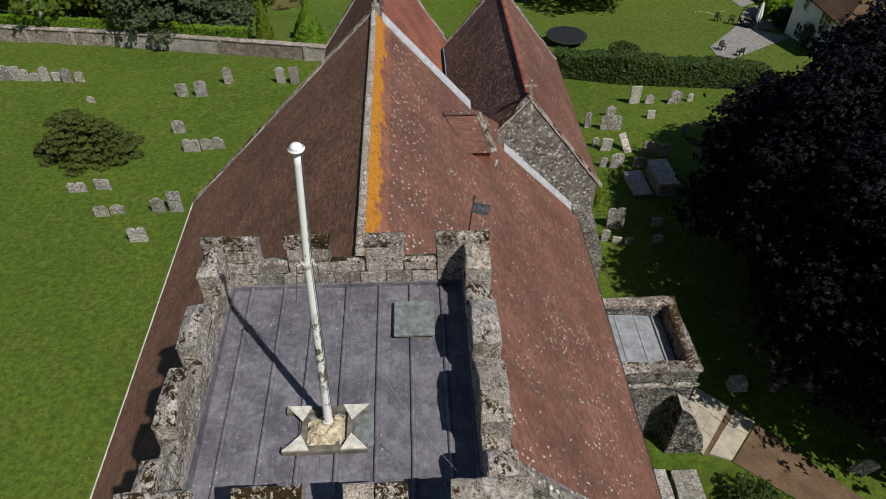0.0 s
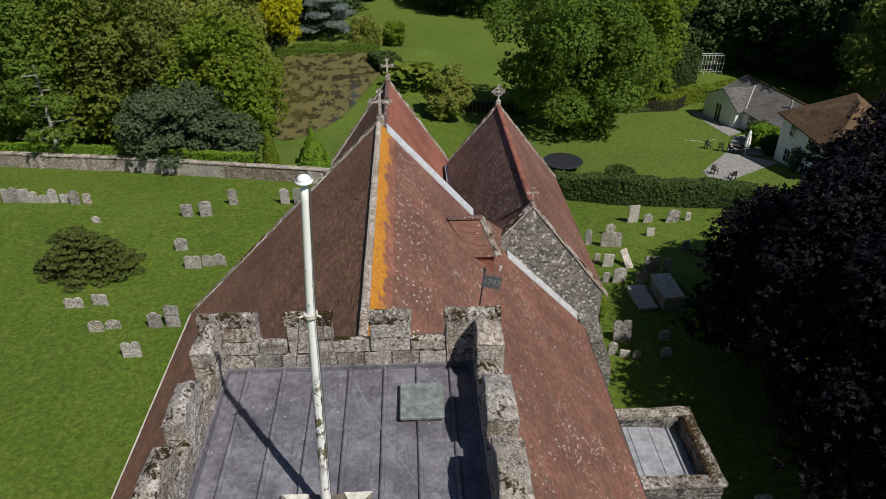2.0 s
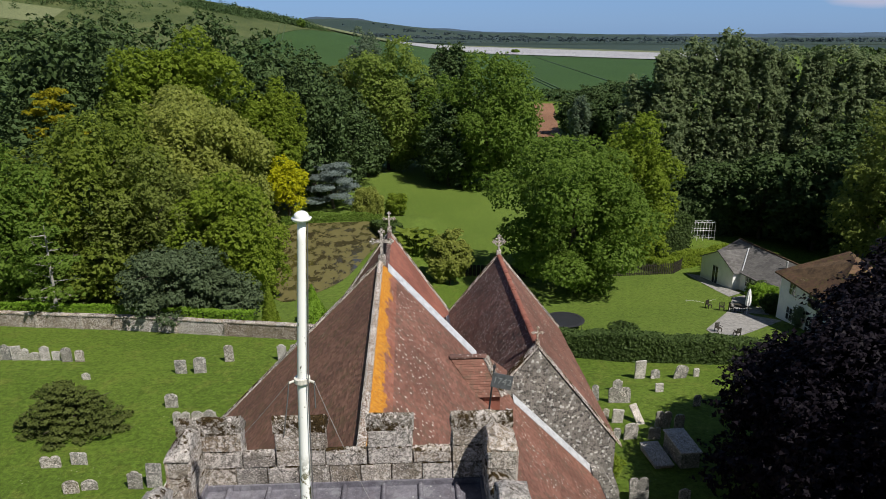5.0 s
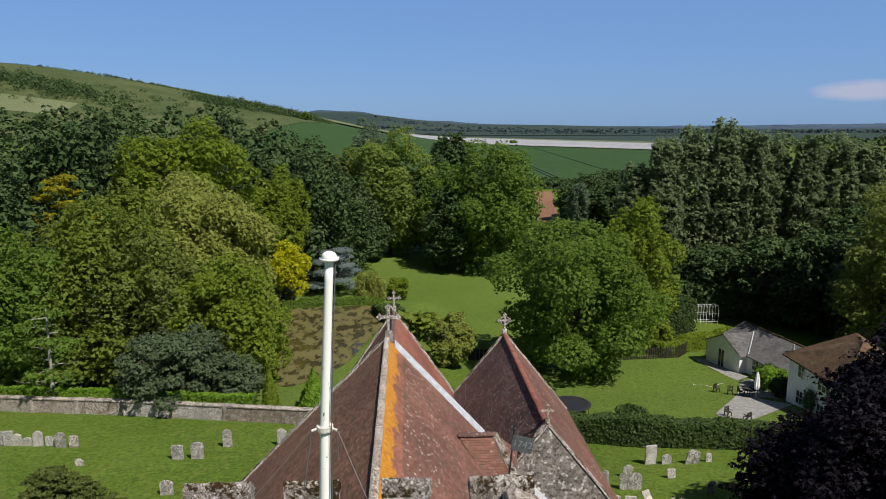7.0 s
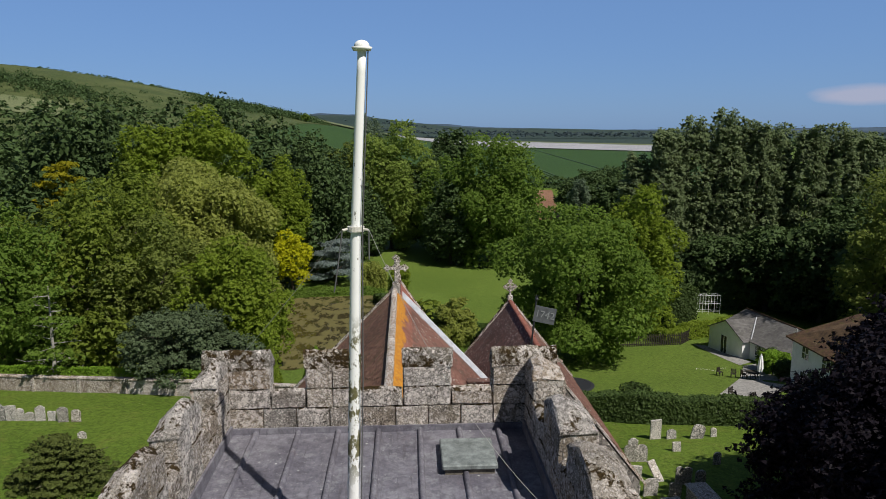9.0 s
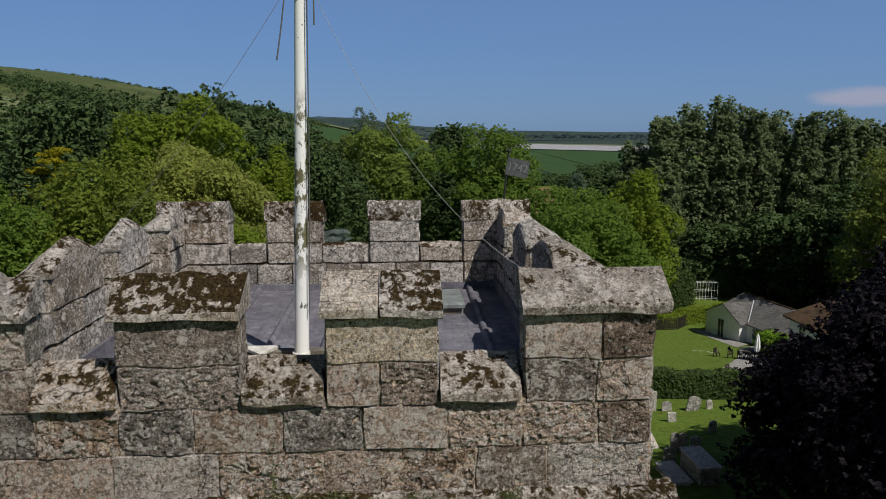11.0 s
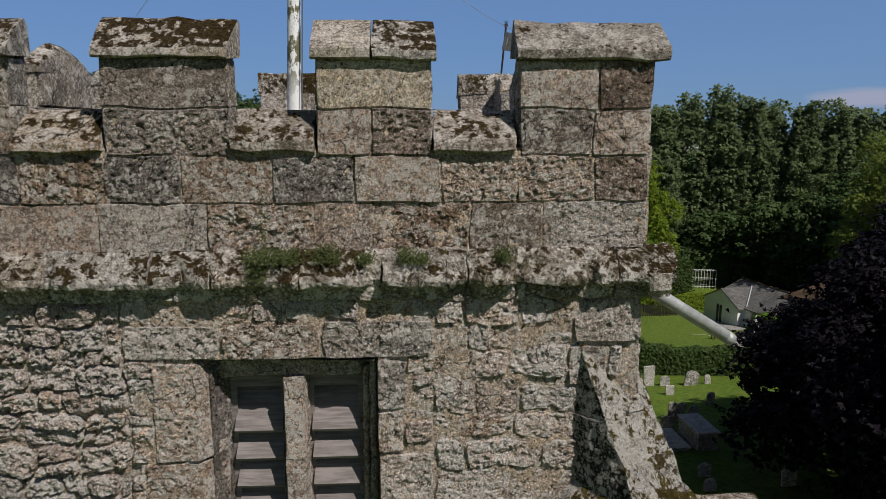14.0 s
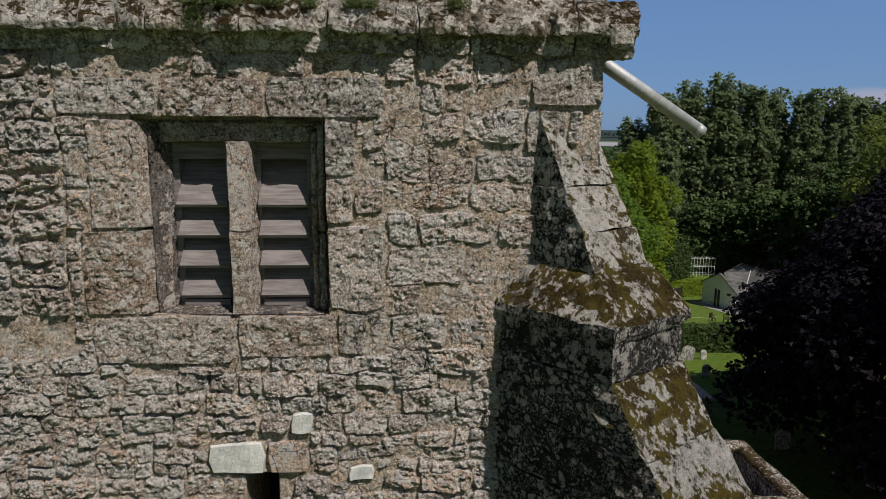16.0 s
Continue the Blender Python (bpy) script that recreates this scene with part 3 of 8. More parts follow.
def prism(outline, y0, y1):
    """A solid from an outline in x and z, drawn out from y0 to y1."""
    bm = bmesh.new()
    a = [bm.verts.new((x, y0, z)) for x, z in outline]
    b = [bm.verts.new((x, y1, z)) for x, z in outline]
    n = len(a)
    bm.faces.new(a)
    bm.faces.new(b[::-1])
    for i in range(n):
        bm.faces.new((a[i], b[i], b[(i + 1) % n], a[(i + 1) % n]))
    bmesh.ops.recalc_face_normals(bm, faces=bm.faces)
    return bm


def roughen(bm, amount, scale, seed=0.0):
    for v in bm.verts:
        v.co += amount * Vector(noise.noise_vector(v.co * scale + Vector((seed, 0, 0))))
    return bm


def cut_up(bm, size):
    """Cuts long edges until none is longer than size."""
    for _ in range(5):
        long = [e for e in bm.edges if e.calc_length() > size]
        if not long:
            break
        bmesh.ops.subdivide_edges(bm, edges=long, cuts=1, use_grid_fill=True)
    return bm


def swept(name, points, radius, material, parent=None, label=""):
    cu = bpy.data.curves.new(name, "CURVE")
    cu.dimensions, cu.bevel_depth, cu.bevel_resolution = "3D", radius, 1
    sp = cu.splines.new("POLY")
    sp.points.add(len(points) - 1)
    for p, q in zip(sp.points, points):
        p.co = (*q, 1)
    cu.materials.append(material)
    ob = adopt(new(name, cu), parent)
    if label:
        ob["label"] = label
    return ob


def sag(a, b, drop, n=14):
    a, b = Vector(a), Vector(b)
    return [a.lerp(b, i / n) - Vector((0, 0, 4 * drop * (i / n) * (1 - i / n))) for i in range(n + 1)]


rng = random.Random(7)


def block(name, x0, x1, z0, z1, parent, material, face="y", at=0.0, proud=0.012, thick=0.12, rough=0.012, nx=0, out=-1, warp=0.0, edge=0.008, chip=0.0, fine=0.1, splay=None):
    """One dressed or rough stone of a wall, its worn face towards out along the given axis."""
    w, h = x1 - x0, z1 - z0
    nu, nv = nx or max(2, min(84, round(w / fine))), nx or max(2, min(46, round(h / fine)))
    seed = rng.uniform(0, 50)
    verts, faces = [], []
    e = min(edge, 0.2 * min(w, h))
    us = [0.0] + [e + (w - 2 * e) * i / nu for i in range(nu + 1)] + [w]
    vs = [0.0] + [e + (h - 2 * e) * j / nv for j in range(nv + 1)] + [h]
    mid = Vector(((x0 + x1) / 2, at, (z0 + z1) / 2))

    def bend(p, cu, cv):
        q = p.copy()
        if chip:
            k2 = max(0.0, abs(cu) + abs(cv) - 1.25) / 0.75
            q = q.lerp(mid, chip * k2 * (0.6 + 0.8 * abs(noise.noise(p * 7 + Vector((seed, 1, 0))))))
        if warp:
            q += warp * Vector(noise.noise_vector(Vector((p.x * 2.7, 0.3, p.z * 2.7)))) + 0.35 * warp * Vector(noise.noise_vector(Vector((p.x * 9, 5.3, p.z * 9))))
        return q

    for j, v in enumerate(vs):
        for i, u in enumerate(us):
            rim = i in (0, len(us) - 1) or j in (0, len(vs) - 1)
            p = bend(Vector((x0 + u, at, z0 + v)), 2 * u / w - 1, 2 * v / h - 1)
            n = noise.noise(p * 4.5 + Vector((seed, 0, 0))) + 0.6 * noise.noise(p * 13 + Vector((seed, 0, 3)))
            if fine < 0.08:
                n += 0.5 * noise.noise(p * 27 + Vector((0, seed, 0))) + 0.42 * noise.noise(p * 52) + 0.25 * noise.noise(p * 95)
                n -= 1.1 * max(0.0, noise.noise(p * 10 + Vector((seed, 7, 0))) - 0.28) + 3.0 * max(0.0, noise.noise(p * 24 + Vector((3, seed, 0))) - 0.27)
            d = (-0.008 if rim else proud + rough * n)
            if splay and p.x > splay[0]:
                d -= (p.x - splay[0]) * splay[1]
            verts.append((p.x, d, p.z))
    nw = len(us)
    for j in range(len(vs) - 1):
        for i in range(nw - 1):
            a = j * nw + i
            faces.append((a, a + 1, a + nw + 1, a + nw))
    n0 = len(verts)
    for cx, cz, cu, cv in ((x0, z0, -1, -1), (x1, z0, 1, -1), (x1, z1, 1, 1), (x0, z1, -1, 1)):
        q = bend(Vector((cx, at, cz)), cu, cv)
        verts.append((q.x, -thick, q.z))
    low, high = list(range(0, nw)), list(range(nw * (len(vs) - 1), nw * len(vs)))
    lef, rig = [j * nw for j in range(len(vs))], [j * nw + nw - 1 for j in range(len(vs))]
    faces += [tuple(low[::-1]) + (n0, n0 + 1), tuple(rig[::-1]) + (n0 + 1, n0 + 2), tuple(high) + (n0 + 2, n0 + 3), tuple(lef) + (n0 + 3, n0)]
    if face == "y":
        verts = [(x, at + out * d, z) for x, d, z in verts]
    else:
        verts = [(at + out * d, x, z) for x, d, z in verts]
    flip = (face == "y") == (out > 0)
    if flip:
        faces = [f[::-1] for f in faces]
    return mesh(name, verts, faces, material, parent)

# ---- church tower ----
TX0, TX1, TY0, TY1 = -2.74, 2.47, 0.0, 5.42
IX0, IX1, IY0, IY1 = -2.40, 2.02, 0.28, 5.10
SILL, LIP, TOP = 12.22, 12.56, 12.84
tower = thing("church_tower", "square stone church tower with battlements, lichen-crusted and mossy", "church tower")

# the core of the walls, set back behind the facing stones, with the belfry window and the slit left open
bm = bmesh.new()
WX0, WX1, WZ0, WZ1 = -0.80, 0.50, 9.03, 10.42
SX0, SX1, SZ0, SZ1 = -0.15, 0.10, 7.0, 7.78
yf = TY0 + 0.05
for b in ((TX0 + 0.03, WX0, yf, 0.9, 6.0, 11.0), (WX1, TX1 - 0.03, yf, 0.9, 6.0, 11.0), (WX0, WX1, yf, 0.9, WZ1, 11.0),
          (WX0, WX1, yf, 0.9, SZ1, WZ0), (WX0, SX0, yf, 0.9, 6.0, SZ1), (SX1, WX1, yf, 0.9, 6.0, SZ1), (SX0, SX1, yf, 0.9, 6.0, SZ0),
          (TX0 + 0.03, TX1 - 0.03, yf, 0.9, -3.4, 6.0),
          (TX0 + 0.03, TX0 + 0.9, 0.9, TY1 - 0.03, -3.4, 11.0), (TX1 - 0.9, TX1 - 0.03, 0.9, TY1 - 0.03, -3.4, 11.0), (TX0 + 0.9, TX1 - 0.9, TY1 - 0.9, TY1 - 0.03, -3.4, 11.0)):
    add_box(bm, *b)
wall = part("wall", bm, M_MORTAR, tower, "rubble masonry wall with wide lime joints")
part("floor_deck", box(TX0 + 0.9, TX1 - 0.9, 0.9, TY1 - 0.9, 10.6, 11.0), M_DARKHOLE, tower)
# black sheet added behind the louvres, where only shade would be
part("bell_chamber", box(-1.3, 1.0, 0.92, 0.96, 6.2, 10.55), M_DARKHOLE, tower, "black sheet standing in for the unlit bell chamber")

# parapet: low wall all round, then merlons
bm = bmesh.new()
add_box(bm, TX0 + 0.03, TX1 - 0.03, TY0 + 0.03, IY0 - 0.03, 11.0, 11.95)
add_box(bm, TX0 + 0.03, TX1 - 0.03, IY1 + 0.03, TY1 - 0.03, 11.0, 11.98)
add_box(bm, TX0 + 0.03, IX0 - 0.03, IY0 - 0.03, IY1 + 0.03, 11.0, 11.98)
add_box(bm, IX1 + 0.03, TX1 - 0.03, IY0 - 0.03, IY1 + 0.03, 11.0, 11.98)
parapet = part("parapet", bm, M_MORTAR, tower, "battlemented parapet of worn ashlar")
NEAR = [(TX0, -1.92), (-1.32, -0.48), (0.12, 0.91), (1.53, TX1)]
FAR = [(TX0, -1.79), (-1.26, -0.49), (0.18, 0.89), (1.52, TX1)]
LEFT = [(IY0, 0.84), (1.40, 2.42), (2.88, 3.74), (4.46, IY1)]
RIGHT = [(IY0, 0.80), (1.28, 2.38), (2.76, 3.68), (4.45, IY1)]


def core(x0, x1, y0, y1):
    part("merlon_core", box(x0 + 0.03, x1 - 0.03, y0 + 0.03, y1 - 0.03, 11.9, 12.6), M_MORTAR, parapet)


for x0, x1 in NEAR:
    core(x0, x1, TY0, IY0)
for x0, x1 in FAR:
    core(x0, x1, IY1, TY1)
for y0, y1 in LEFT:
    core(TX0, IX0, y0, y1)
for y0, y1 in RIGHT:
    core(IX1, TX1, y0, y1)


def coping(name, a0, a1, o, i, lip, top, axis, ends=(0.03, 0.03), seed=0.0, lap=0.05, material=M_COPING, worn=0.022, dome=0.0, peak=0.82):
    """A weathered coping stone from a0 to a1 along an axis; o and i are the wall's outer and inner faces."""
    s = 1 if i > o else -1
    prof = [(o - s * lap, lip), (o - s * lap, lip + 0.055), (o - s * (lap - 0.03 if lap > 0.03 else lap * 0.7 - 0.02), lip + 0.085), (o + (i - o) * 0.45, lip + 0.085 + (top - lip - 0.085) * 0.62), (o + (i - o) * peak, top), (i - s * 0.01, top - 0.025 - (0.82 - peak) * 0.25), (i + s * 0.012, top - 0.075 - (0.82 - peak) * 0.25),
            (i + s * 0.012, lip + 0.02), (o + s * 0.02, lip - 0.005), (o - s * max(lap - 0.03, 0.0), lip - 0.012)]
    bm = bmesh.new()
    n = max(3, int((a1 - a0) / 0.12))
    rings = []
    for t in range(n + 1):
        a = a0 - ends[0] + (a1 - a0 + ends[0] + ends[1]) * t / n
        ring = []
        for d, z in prof:
            z -= dome * (2 * t / n - 1) ** 2 * max(0.0, (z - lip) / (top - lip))
            p = Vector((a, d, z)) if axis == "x" else Vector((d, a, z))
            p += worn * Vector(noise.noise_vector(p * 5.5 + Vector((seed, 0, 0)))) + 0.008 * Vector(noise.noise_vector(p * 19))
            ring.append(bm.verts.new(p))
        rings.append(ring)
    m = len(prof)
    for r, q in zip(rings, rings[1:]):
        for j in range(m):
            bm.faces.new((r[j], r[(j + 1) % m], q[(j + 1) % m], q[j]))
    bm.faces.new(rings[0])
    bm.faces.new(rings[-1][::-1])
    bmesh.ops.recalc_face_normals(bm, faces=bm.faces)
    return part(name, bm, material, parapet)


def split(a0, a1, n):
    return [(a0 + (a1 - a0) * i / n + 0.006, a0 + (a1 - a0) * (i + 1) / n - 0.006) for i in range(n)]


for x0, x1 in NEAR:
    if x0 == 0.12:                                # this merlon has two coping stones, one newer
        coping("merlon_coping", x0, 0.495, TY0, IY0, LIP, TOP, "x", (0.03, 0.0), x0, material=M_SANDY, worn=0.008)
        coping("merlon_coping", 0.505, x1, TY0, IY0, LIP, TOP, "x", (0.0, 0.03), x0 + 2)
        continue
    coping("merlon_coping", x0, x1, TY0, IY0, LIP, TOP, "x", (0.03 if x0 > TX0 else 0.1, 0.03 if x1 < TX1 else 0.1), x0, material=M_COPING_PALE if x0 > 1 else M_COPING)
for (_, x0), (x1, _) in zip(NEAR, NEAR[1:]):
    coping("crenel_coping", x0 + 0.02, x1 - 0.02, TY0, IY0, 11.94, SILL, "x", (0, 0), x0 + 9)
for x0, x1 in FAR:
    coping("merlon_coping", x0, x1, TY1, IY1, LIP, TOP + 0.03, "x", (0.02, 0.02), x0, lap=0.03, material=M_COPING_MOSS)
for (_, x0), (x1, _) in zip(FAR, FAR[1:]):
    coping("crenel_coping", x0 + 0.02, x1 - 0.02, TY1, IY1, 11.98, SILL + 0.05, "x", (0, 0), x0 + 5)
for y0, y1 in LEFT:
    coping("merlon_coping", y0, y1, TX0, IX0, LIP, TOP + 0.02, "y", (0.02, 0.02), y0, lap=0.0, material=M_COPING_PALE, worn=0.03, dome=0.23, peak=0.70)
for (_, y0), (y1, _) in zip(LEFT, LEFT[1:]):
    coping("crenel_coping", y0 + 0.02, y1 - 0.02, TX0, IX0, 11.98, SILL + 0.04, "y", (0, 0), y0 + 3, lap=0.0, worn=0.04)
for y0, y1 in RIGHT:
    coping("merlon_coping", y0, y1, TX1, IX1, LIP, TOP, "y", (0.02, 0.02), y0, lap=0.0, material=M_COPING_PALE, worn=0.03, dome=0.23, peak=0.70)
for (_, y0), (y1, _) in zip(RIGHT, RIGHT[1:]):
    coping("crenel_coping", y0 + 0.02, y1 - 0.02, TX1, IX1, 11.98, SILL + 0.04, "y", (0, 0), y0 + 7, lap=0.0, worn=0.04)


def course(joints, z0, z1, material=M_ASHLAR, proud=0.008, rough=0.011, **kw):
    for a, b in zip(joints, joints[1:]):
        block("ashlar_block", a + 0.003, b - 0.003, z0 + 0.003, z1 - 0.003, parapet, material, edge=0.007, proud=proud + rng.uniform(-0.007, 0.007), rough=rough * (0.35 if material is M_SANDY else rng.choice((0.5, 0.8, 1.2, 1.6, 2.0))), fine=0.0115, warp=0.018, chip=rng.uniform(0.0, 0.05), **kw)


# outer face of the near parapet, course by course
course([TX0, -2.15, -1.40, -0.66, 0.08, 0.494, 1.18, 1.70, TX1], 11.22, 11.57)
course([TX0, -2.42, -1.90, -1.33, -0.825, -0.195, 0.368, 0.975, 1.51, 2.07, TX1], 11.57, 11.90)
for j in ([TX0, -2.4, -1.92], [-1.32, -0.48], [0.12, 0.50, 0.91], [1.53, 2.05, TX1]):
    course(j, 11.90, 12.22)
for j in ([TX0, -2.3, -1.92], [-1.32, -0.48], [0.12, 0.91], [1.53, 2.08, TX1]):
    course(j, 12.22, 12.55, M_SANDY if j[0] == 0.12 else M_ASHLAR)


# cheeks of the merlons and inner faces
def face_x(a0, a1, z0, z1, y, out):
    n = max(1, round((a1 - a0) / 0.5))
    for p, q in split(a0, a1, n):
        block("inner_block", p, q, z0 + 0.006, z1 - 0.006, parapet, M_INNER, "y", y, 0.012, 0.06, 0.02, out=out)


def face_y(a0, a1, z0, z1, x, out):
    n = max(1, round((a1 - a0) / 0.5))
    for p, q in split(a0, a1, n):
        block("inner_block", p, q, z0 + 0.006, z1 - 0.006, parapet, M_INNER, "x", x, 0.012, 0.06, 0.02, out=out)


for z0, z1 in ((11.3, 11.65), (11.65, 11.98)):
    face_x(IX0, IX1, z0, z1, IY1, -1)
    face_x(IX0, IX1, z0, z1, IY0, 1)
    face_y(IY0, IY1, z0, z1, IX0, 1)
    face_y(IY0, IY1, z0, z1, IX1, -1)
for spans, put, y, out in ((FAR, face_x, IY1, -1), (NEAR, face_x, IY0, 1), (LEFT, face_y, IX0, 1), (RIGHT, face_y, IX1, -1)):
    for a0, a1 in spans:
        lo, hi = (max(a0, IX0), min(a1, IX1)) if put is face_x else (a0, a1)
        put(lo, hi, 11.98, 12.28, y, out)
        put(lo, hi, 12.28, 12.60, y, out)
for x0, x1 in NEAR:
    for x, out in ((x0, -1), (x1, 1)):
        for z0, z1 in ((11.98, 12.24), (12.24, 12.56)):
            block("cheek_block", 0.03, IY0 - 0.02, z0, z1, parapet, M_INNER, "x", x, 0.006, 0.05, 0.014, out=out)
for x0, x1 in FAR:
    for x, out in ((x0, -1), (x1, 1)):
        for z0, z1 in ((12.0, 12.26), (12.26, 12.58)):
            block("cheek_block", IY1 + 0.02, TY1 - 0.03, z0, z1, parapet, M_INNER, "x", x, 0.006, 0.05, 0.014, out=out)
for spans, xa, xb in ((LEFT, TX0, IX0), (RIGHT, IX1, TX1)):
    for y0, y1 in spans:
        for y, out in ((y0, -1), (y1, 1)):
            for z0, z1 in ((12.0, 12.26), (12.26, 12.58)):
                block("cheek_block", xa + 0.03, xb - 0.02, z0, z1, parapet, M_INNER, "y", y, 0.006, 0.05, 0.014, out=out)
# outer faces of the side parapets
for y0, y1 in LEFT:
    block("outer_block", y0, y1, 12.0, 12.56, parapet, M_ASHLAR, "x", TX0, 0.01, 0.06, 0.015, out=-1)
for y0, y1 in RIGHT:
    block("outer_block", y0, y1, 12.0, 12.56, parapet, M_ASHLAR, "x", TX1, 0.01, 0.06, 0.015, out=1)
for a0, a1 in split(0.0, TY1, 8):
    for z0, z1 in ((11.25, 11.6), (11.6, 11.97)):
        block("outer_block", a0, a1, z0, z1, parapet, M_ASHLAR, "x", TX1, 0.01, 0.06, 0.012, out=1)
        block("outer_block", a0, a1, z0, z1, parapet, M_ASHLAR, "x", TX0, 0.01, 0.06, 0.012, out=-1)

# string course: moulded blocks with a weathered top
STRING = [TX0 - 0.2, -2.35, -1.75, -1.05, -0.62, -0.02, 0.56, 1.16, 1.52, 2.24, TX1 + 0.2]


BROKEN = [(0.50, 0.09), (1.17, 0.10), (1.53, 0.13), (-0.30, 0.22), (-0.86, 0.12), (2.06, 0.06), (-1.72, 0.08), (-2.32, 0.10)]   # where the nose is broken: place, half width


def moulding(a0, a1, seed):
    prof = [(0.06, 11.25), (-0.02, 11.235), (-0.09, 11.16), (-0.155, 11.075), (-0.168, 11.035), (-0.155, 11.0), (-0.13, 10.995), (-0.065, 11.0), (-0.04, 10.95), (-0.03, 10.875), (0.06, 10.86)]
    fine_prof = []
    for (d0, z0), (d1, z1) in zip(prof, prof[1:]):
        m = max(1, int(math.hypot(d1 - d0, z1 - z0) / 0.022))
        fine_prof += [(d0 + (d1 - d0) * j / m, z0 + (z1 - z0) * j / m) for j in range(m)]
    prof = fine_prof + prof[-1:]
    bm = bmesh.new()
    n = max(6, int((a1 - a0) / 0.02))
    rings = []
    for t in range(n + 1):
        a = a0 + 0.005 + (a1 - a0 - 0.01) * t / n
        drop = rng.uniform(-0.003, 0.003)
        bite = 0.04 * max(0.0, noise.noise(Vector((a * 4.3, seed, 1.7))) - 0.05) + 0.025 * max(0.0, noise.noise(Vector((a * 13, seed, 5.7))))
        bite += max(0.09 * max(0.0, 1 - abs(a - at) / wide) for at, wide in BROKEN)
        rings.append([bm.verts.new(Vector((a, d + bite * min(1.0, max(0.0, (-0.04 - d) / 0.11)), z + drop)) + 0.022 * Vector(noise.noise_vector(Vector((a * 5 + seed, d * 5, z * 5)))) + 0.014 * Vector(noise.noise_vector(Vector((a * 17, d * 17, z * 17)))) + 0.007 * Vector(noise.noise_vector(Vector((a * 46, d * 46, z * 46))))) for d, z in prof])
    m = len(prof)
    for r, q in zip(rings, rings[1:]):
        for j in range(m - 1):
            bm.faces.new((r[j], q[j], q[j + 1], r[j + 1]))
    bm.faces.new(rings[0])
    bm.faces.new(rings[-1][::-1])
    bmesh.ops.recalc_face_normals(bm, faces=bm.faces)
    return bm


string = part("string_course", box(TX0, TX1, 0.0, 0.12, 10.88, 11.23), M_MORTAR, tower, "projecting moulded string course, mossy on top")
for i, (a0, a1) in enumerate(zip(STRING, STRING[1:])):
    part("moulded_block", moulding(a0, a1, i * 3.1), M_STRING, string)
for s, xf in ((-1, TX0), (1, TX1)):
    bm = bmesh.new()
    add_box(bm, min(xf, xf + s * 0.17), max(xf, xf + s * 0.17), -0.16, TY1, 10.93, 11.1, 0.03)
    roughen(cut_up(bm, 0.3), 0.03, 4)
    part("side_moulding", bm, M_COPING, string)

# dressed stones round the belfry window, as (x0, x1, z0, z1)
DRESSED = [(-1.30, -0.62, 10.44, 10.70), (-0.61, 0.10, 10.43, 10.70), (0.11, 0.93, 10.43, 10.72),
           (-1.12, -0.63, 9.66, 10.42), (-1.20, -0.63, 9.04, 9.65),
           (0.50, 0.72, 10.03, 10.42), (0.50, 0.70, 9.70, 10.02), (0.51, 0.92, 9.05, 9.69),
           (-1.18, -0.17, 8.66, 9.03), (-0.155, 0.56, 8.70, 9.03), (0.57, 0.78, 8.72, 9.04),
           (1.95, TX1, 10.52, 10.86), (1.92, 2.2, 10.2, 10.5)]
for x0, x1, z0, z1 in DRESSED:
    jamb = x1 == -0.63
    block("dressed_stone", x0 + 0.004, x1 - 0.004, z0 + 0.004, z1 - 0.004, wall, M_DRESSED, proud=0.022, rough=0.016, warp=0.014, chip=0.0 if jamb else 0.08, fine=0.0115, splay=(-0.80, 1.3) if jamb else None, thick=0.32 if jamb else 0.12)
LIMED = [(-0.40, 0.00, 7.80, 8.04, M_LIME), (0.02, 0.33, 7.80, 8.03, M_RUBBLE), (0.20, 0.36, 8.10, 8.28, M_LIME), (0.63, 0.83, 7.72, 7.84, M_LIME)]
for x0, x1, z0, z1, m in LIMED:
    block("patched_stone", x0, x1, z0, z1, wall, m, proud=0.024, rough=0.014, warp=0.03, chip=0.15)
TAKEN = DRESSED + [s[:4] for s in LIMED] + [(WX0, WX1, WZ0, WZ1), (SX0, SX1, SZ0, SZ1)]


def rubble(x0, x1, z0, z1, low, high, wide, material, worn=1.0):
    """Fills a wall with rough-coursed rubble round the dressed stones."""
    z, row = z1, 0
    while z > z0 + 0.05:
        h = rng.uniform(low, high)
        x = x0 - rng.uniform(0, 0.15)
        while x < x1:
            w = h * rng.uniform(*wide)
            a, b, t, u = max(x, x0), min(x + w, x1), z - h + rng.uniform(-0.02, 0.02), z + rng.uniform(-0.015, 0.015)
            hit = [d for d in TAKEN if a < d[1] and b > d[0] and t < d[3] and u > d[2]]
            for d in hit:
                if u - d[3] > 0.07:
                    t = max(t, d[3])
                elif d[2] - t > 0.07:
                    u = min(u, d[2])
                elif d[0] - a > 0.05:
                    b = min(b, d[0])
                elif b - d[1] > 0.05:
                    a = max(a, d[1])
                else:
                    b = a
            if b - a > 0.05 and u - t > 0.04:
                if u - t > 0.19 and high < 0.3 and rng.random() < 0.35:
                    zz = t + (u - t) * rng.uniform(0.4, 0.6)
                    pieces = [(t, zz), (zz, u)]
                else:
                    pieces = [(t, u)]
                for p, q in pieces:
                    g = rng.uniform(0.001, 0.006)
                    block("rubble_stone", a + g, b - g, p + g, q - g, wall, material, proud=rng.uniform(-0.014, 0.018) + 0.022 * worn, rough=rng.uniform(0.010, 0.020) + 0.022 * worn, warp=0.035 + 0.02 * worn, edge=0.014, chip=rng.uniform(0.06, 0.14) + 0.12 * worn * rng.random(), fine=0.0115)
            x += w
        z -= h
        row += 1


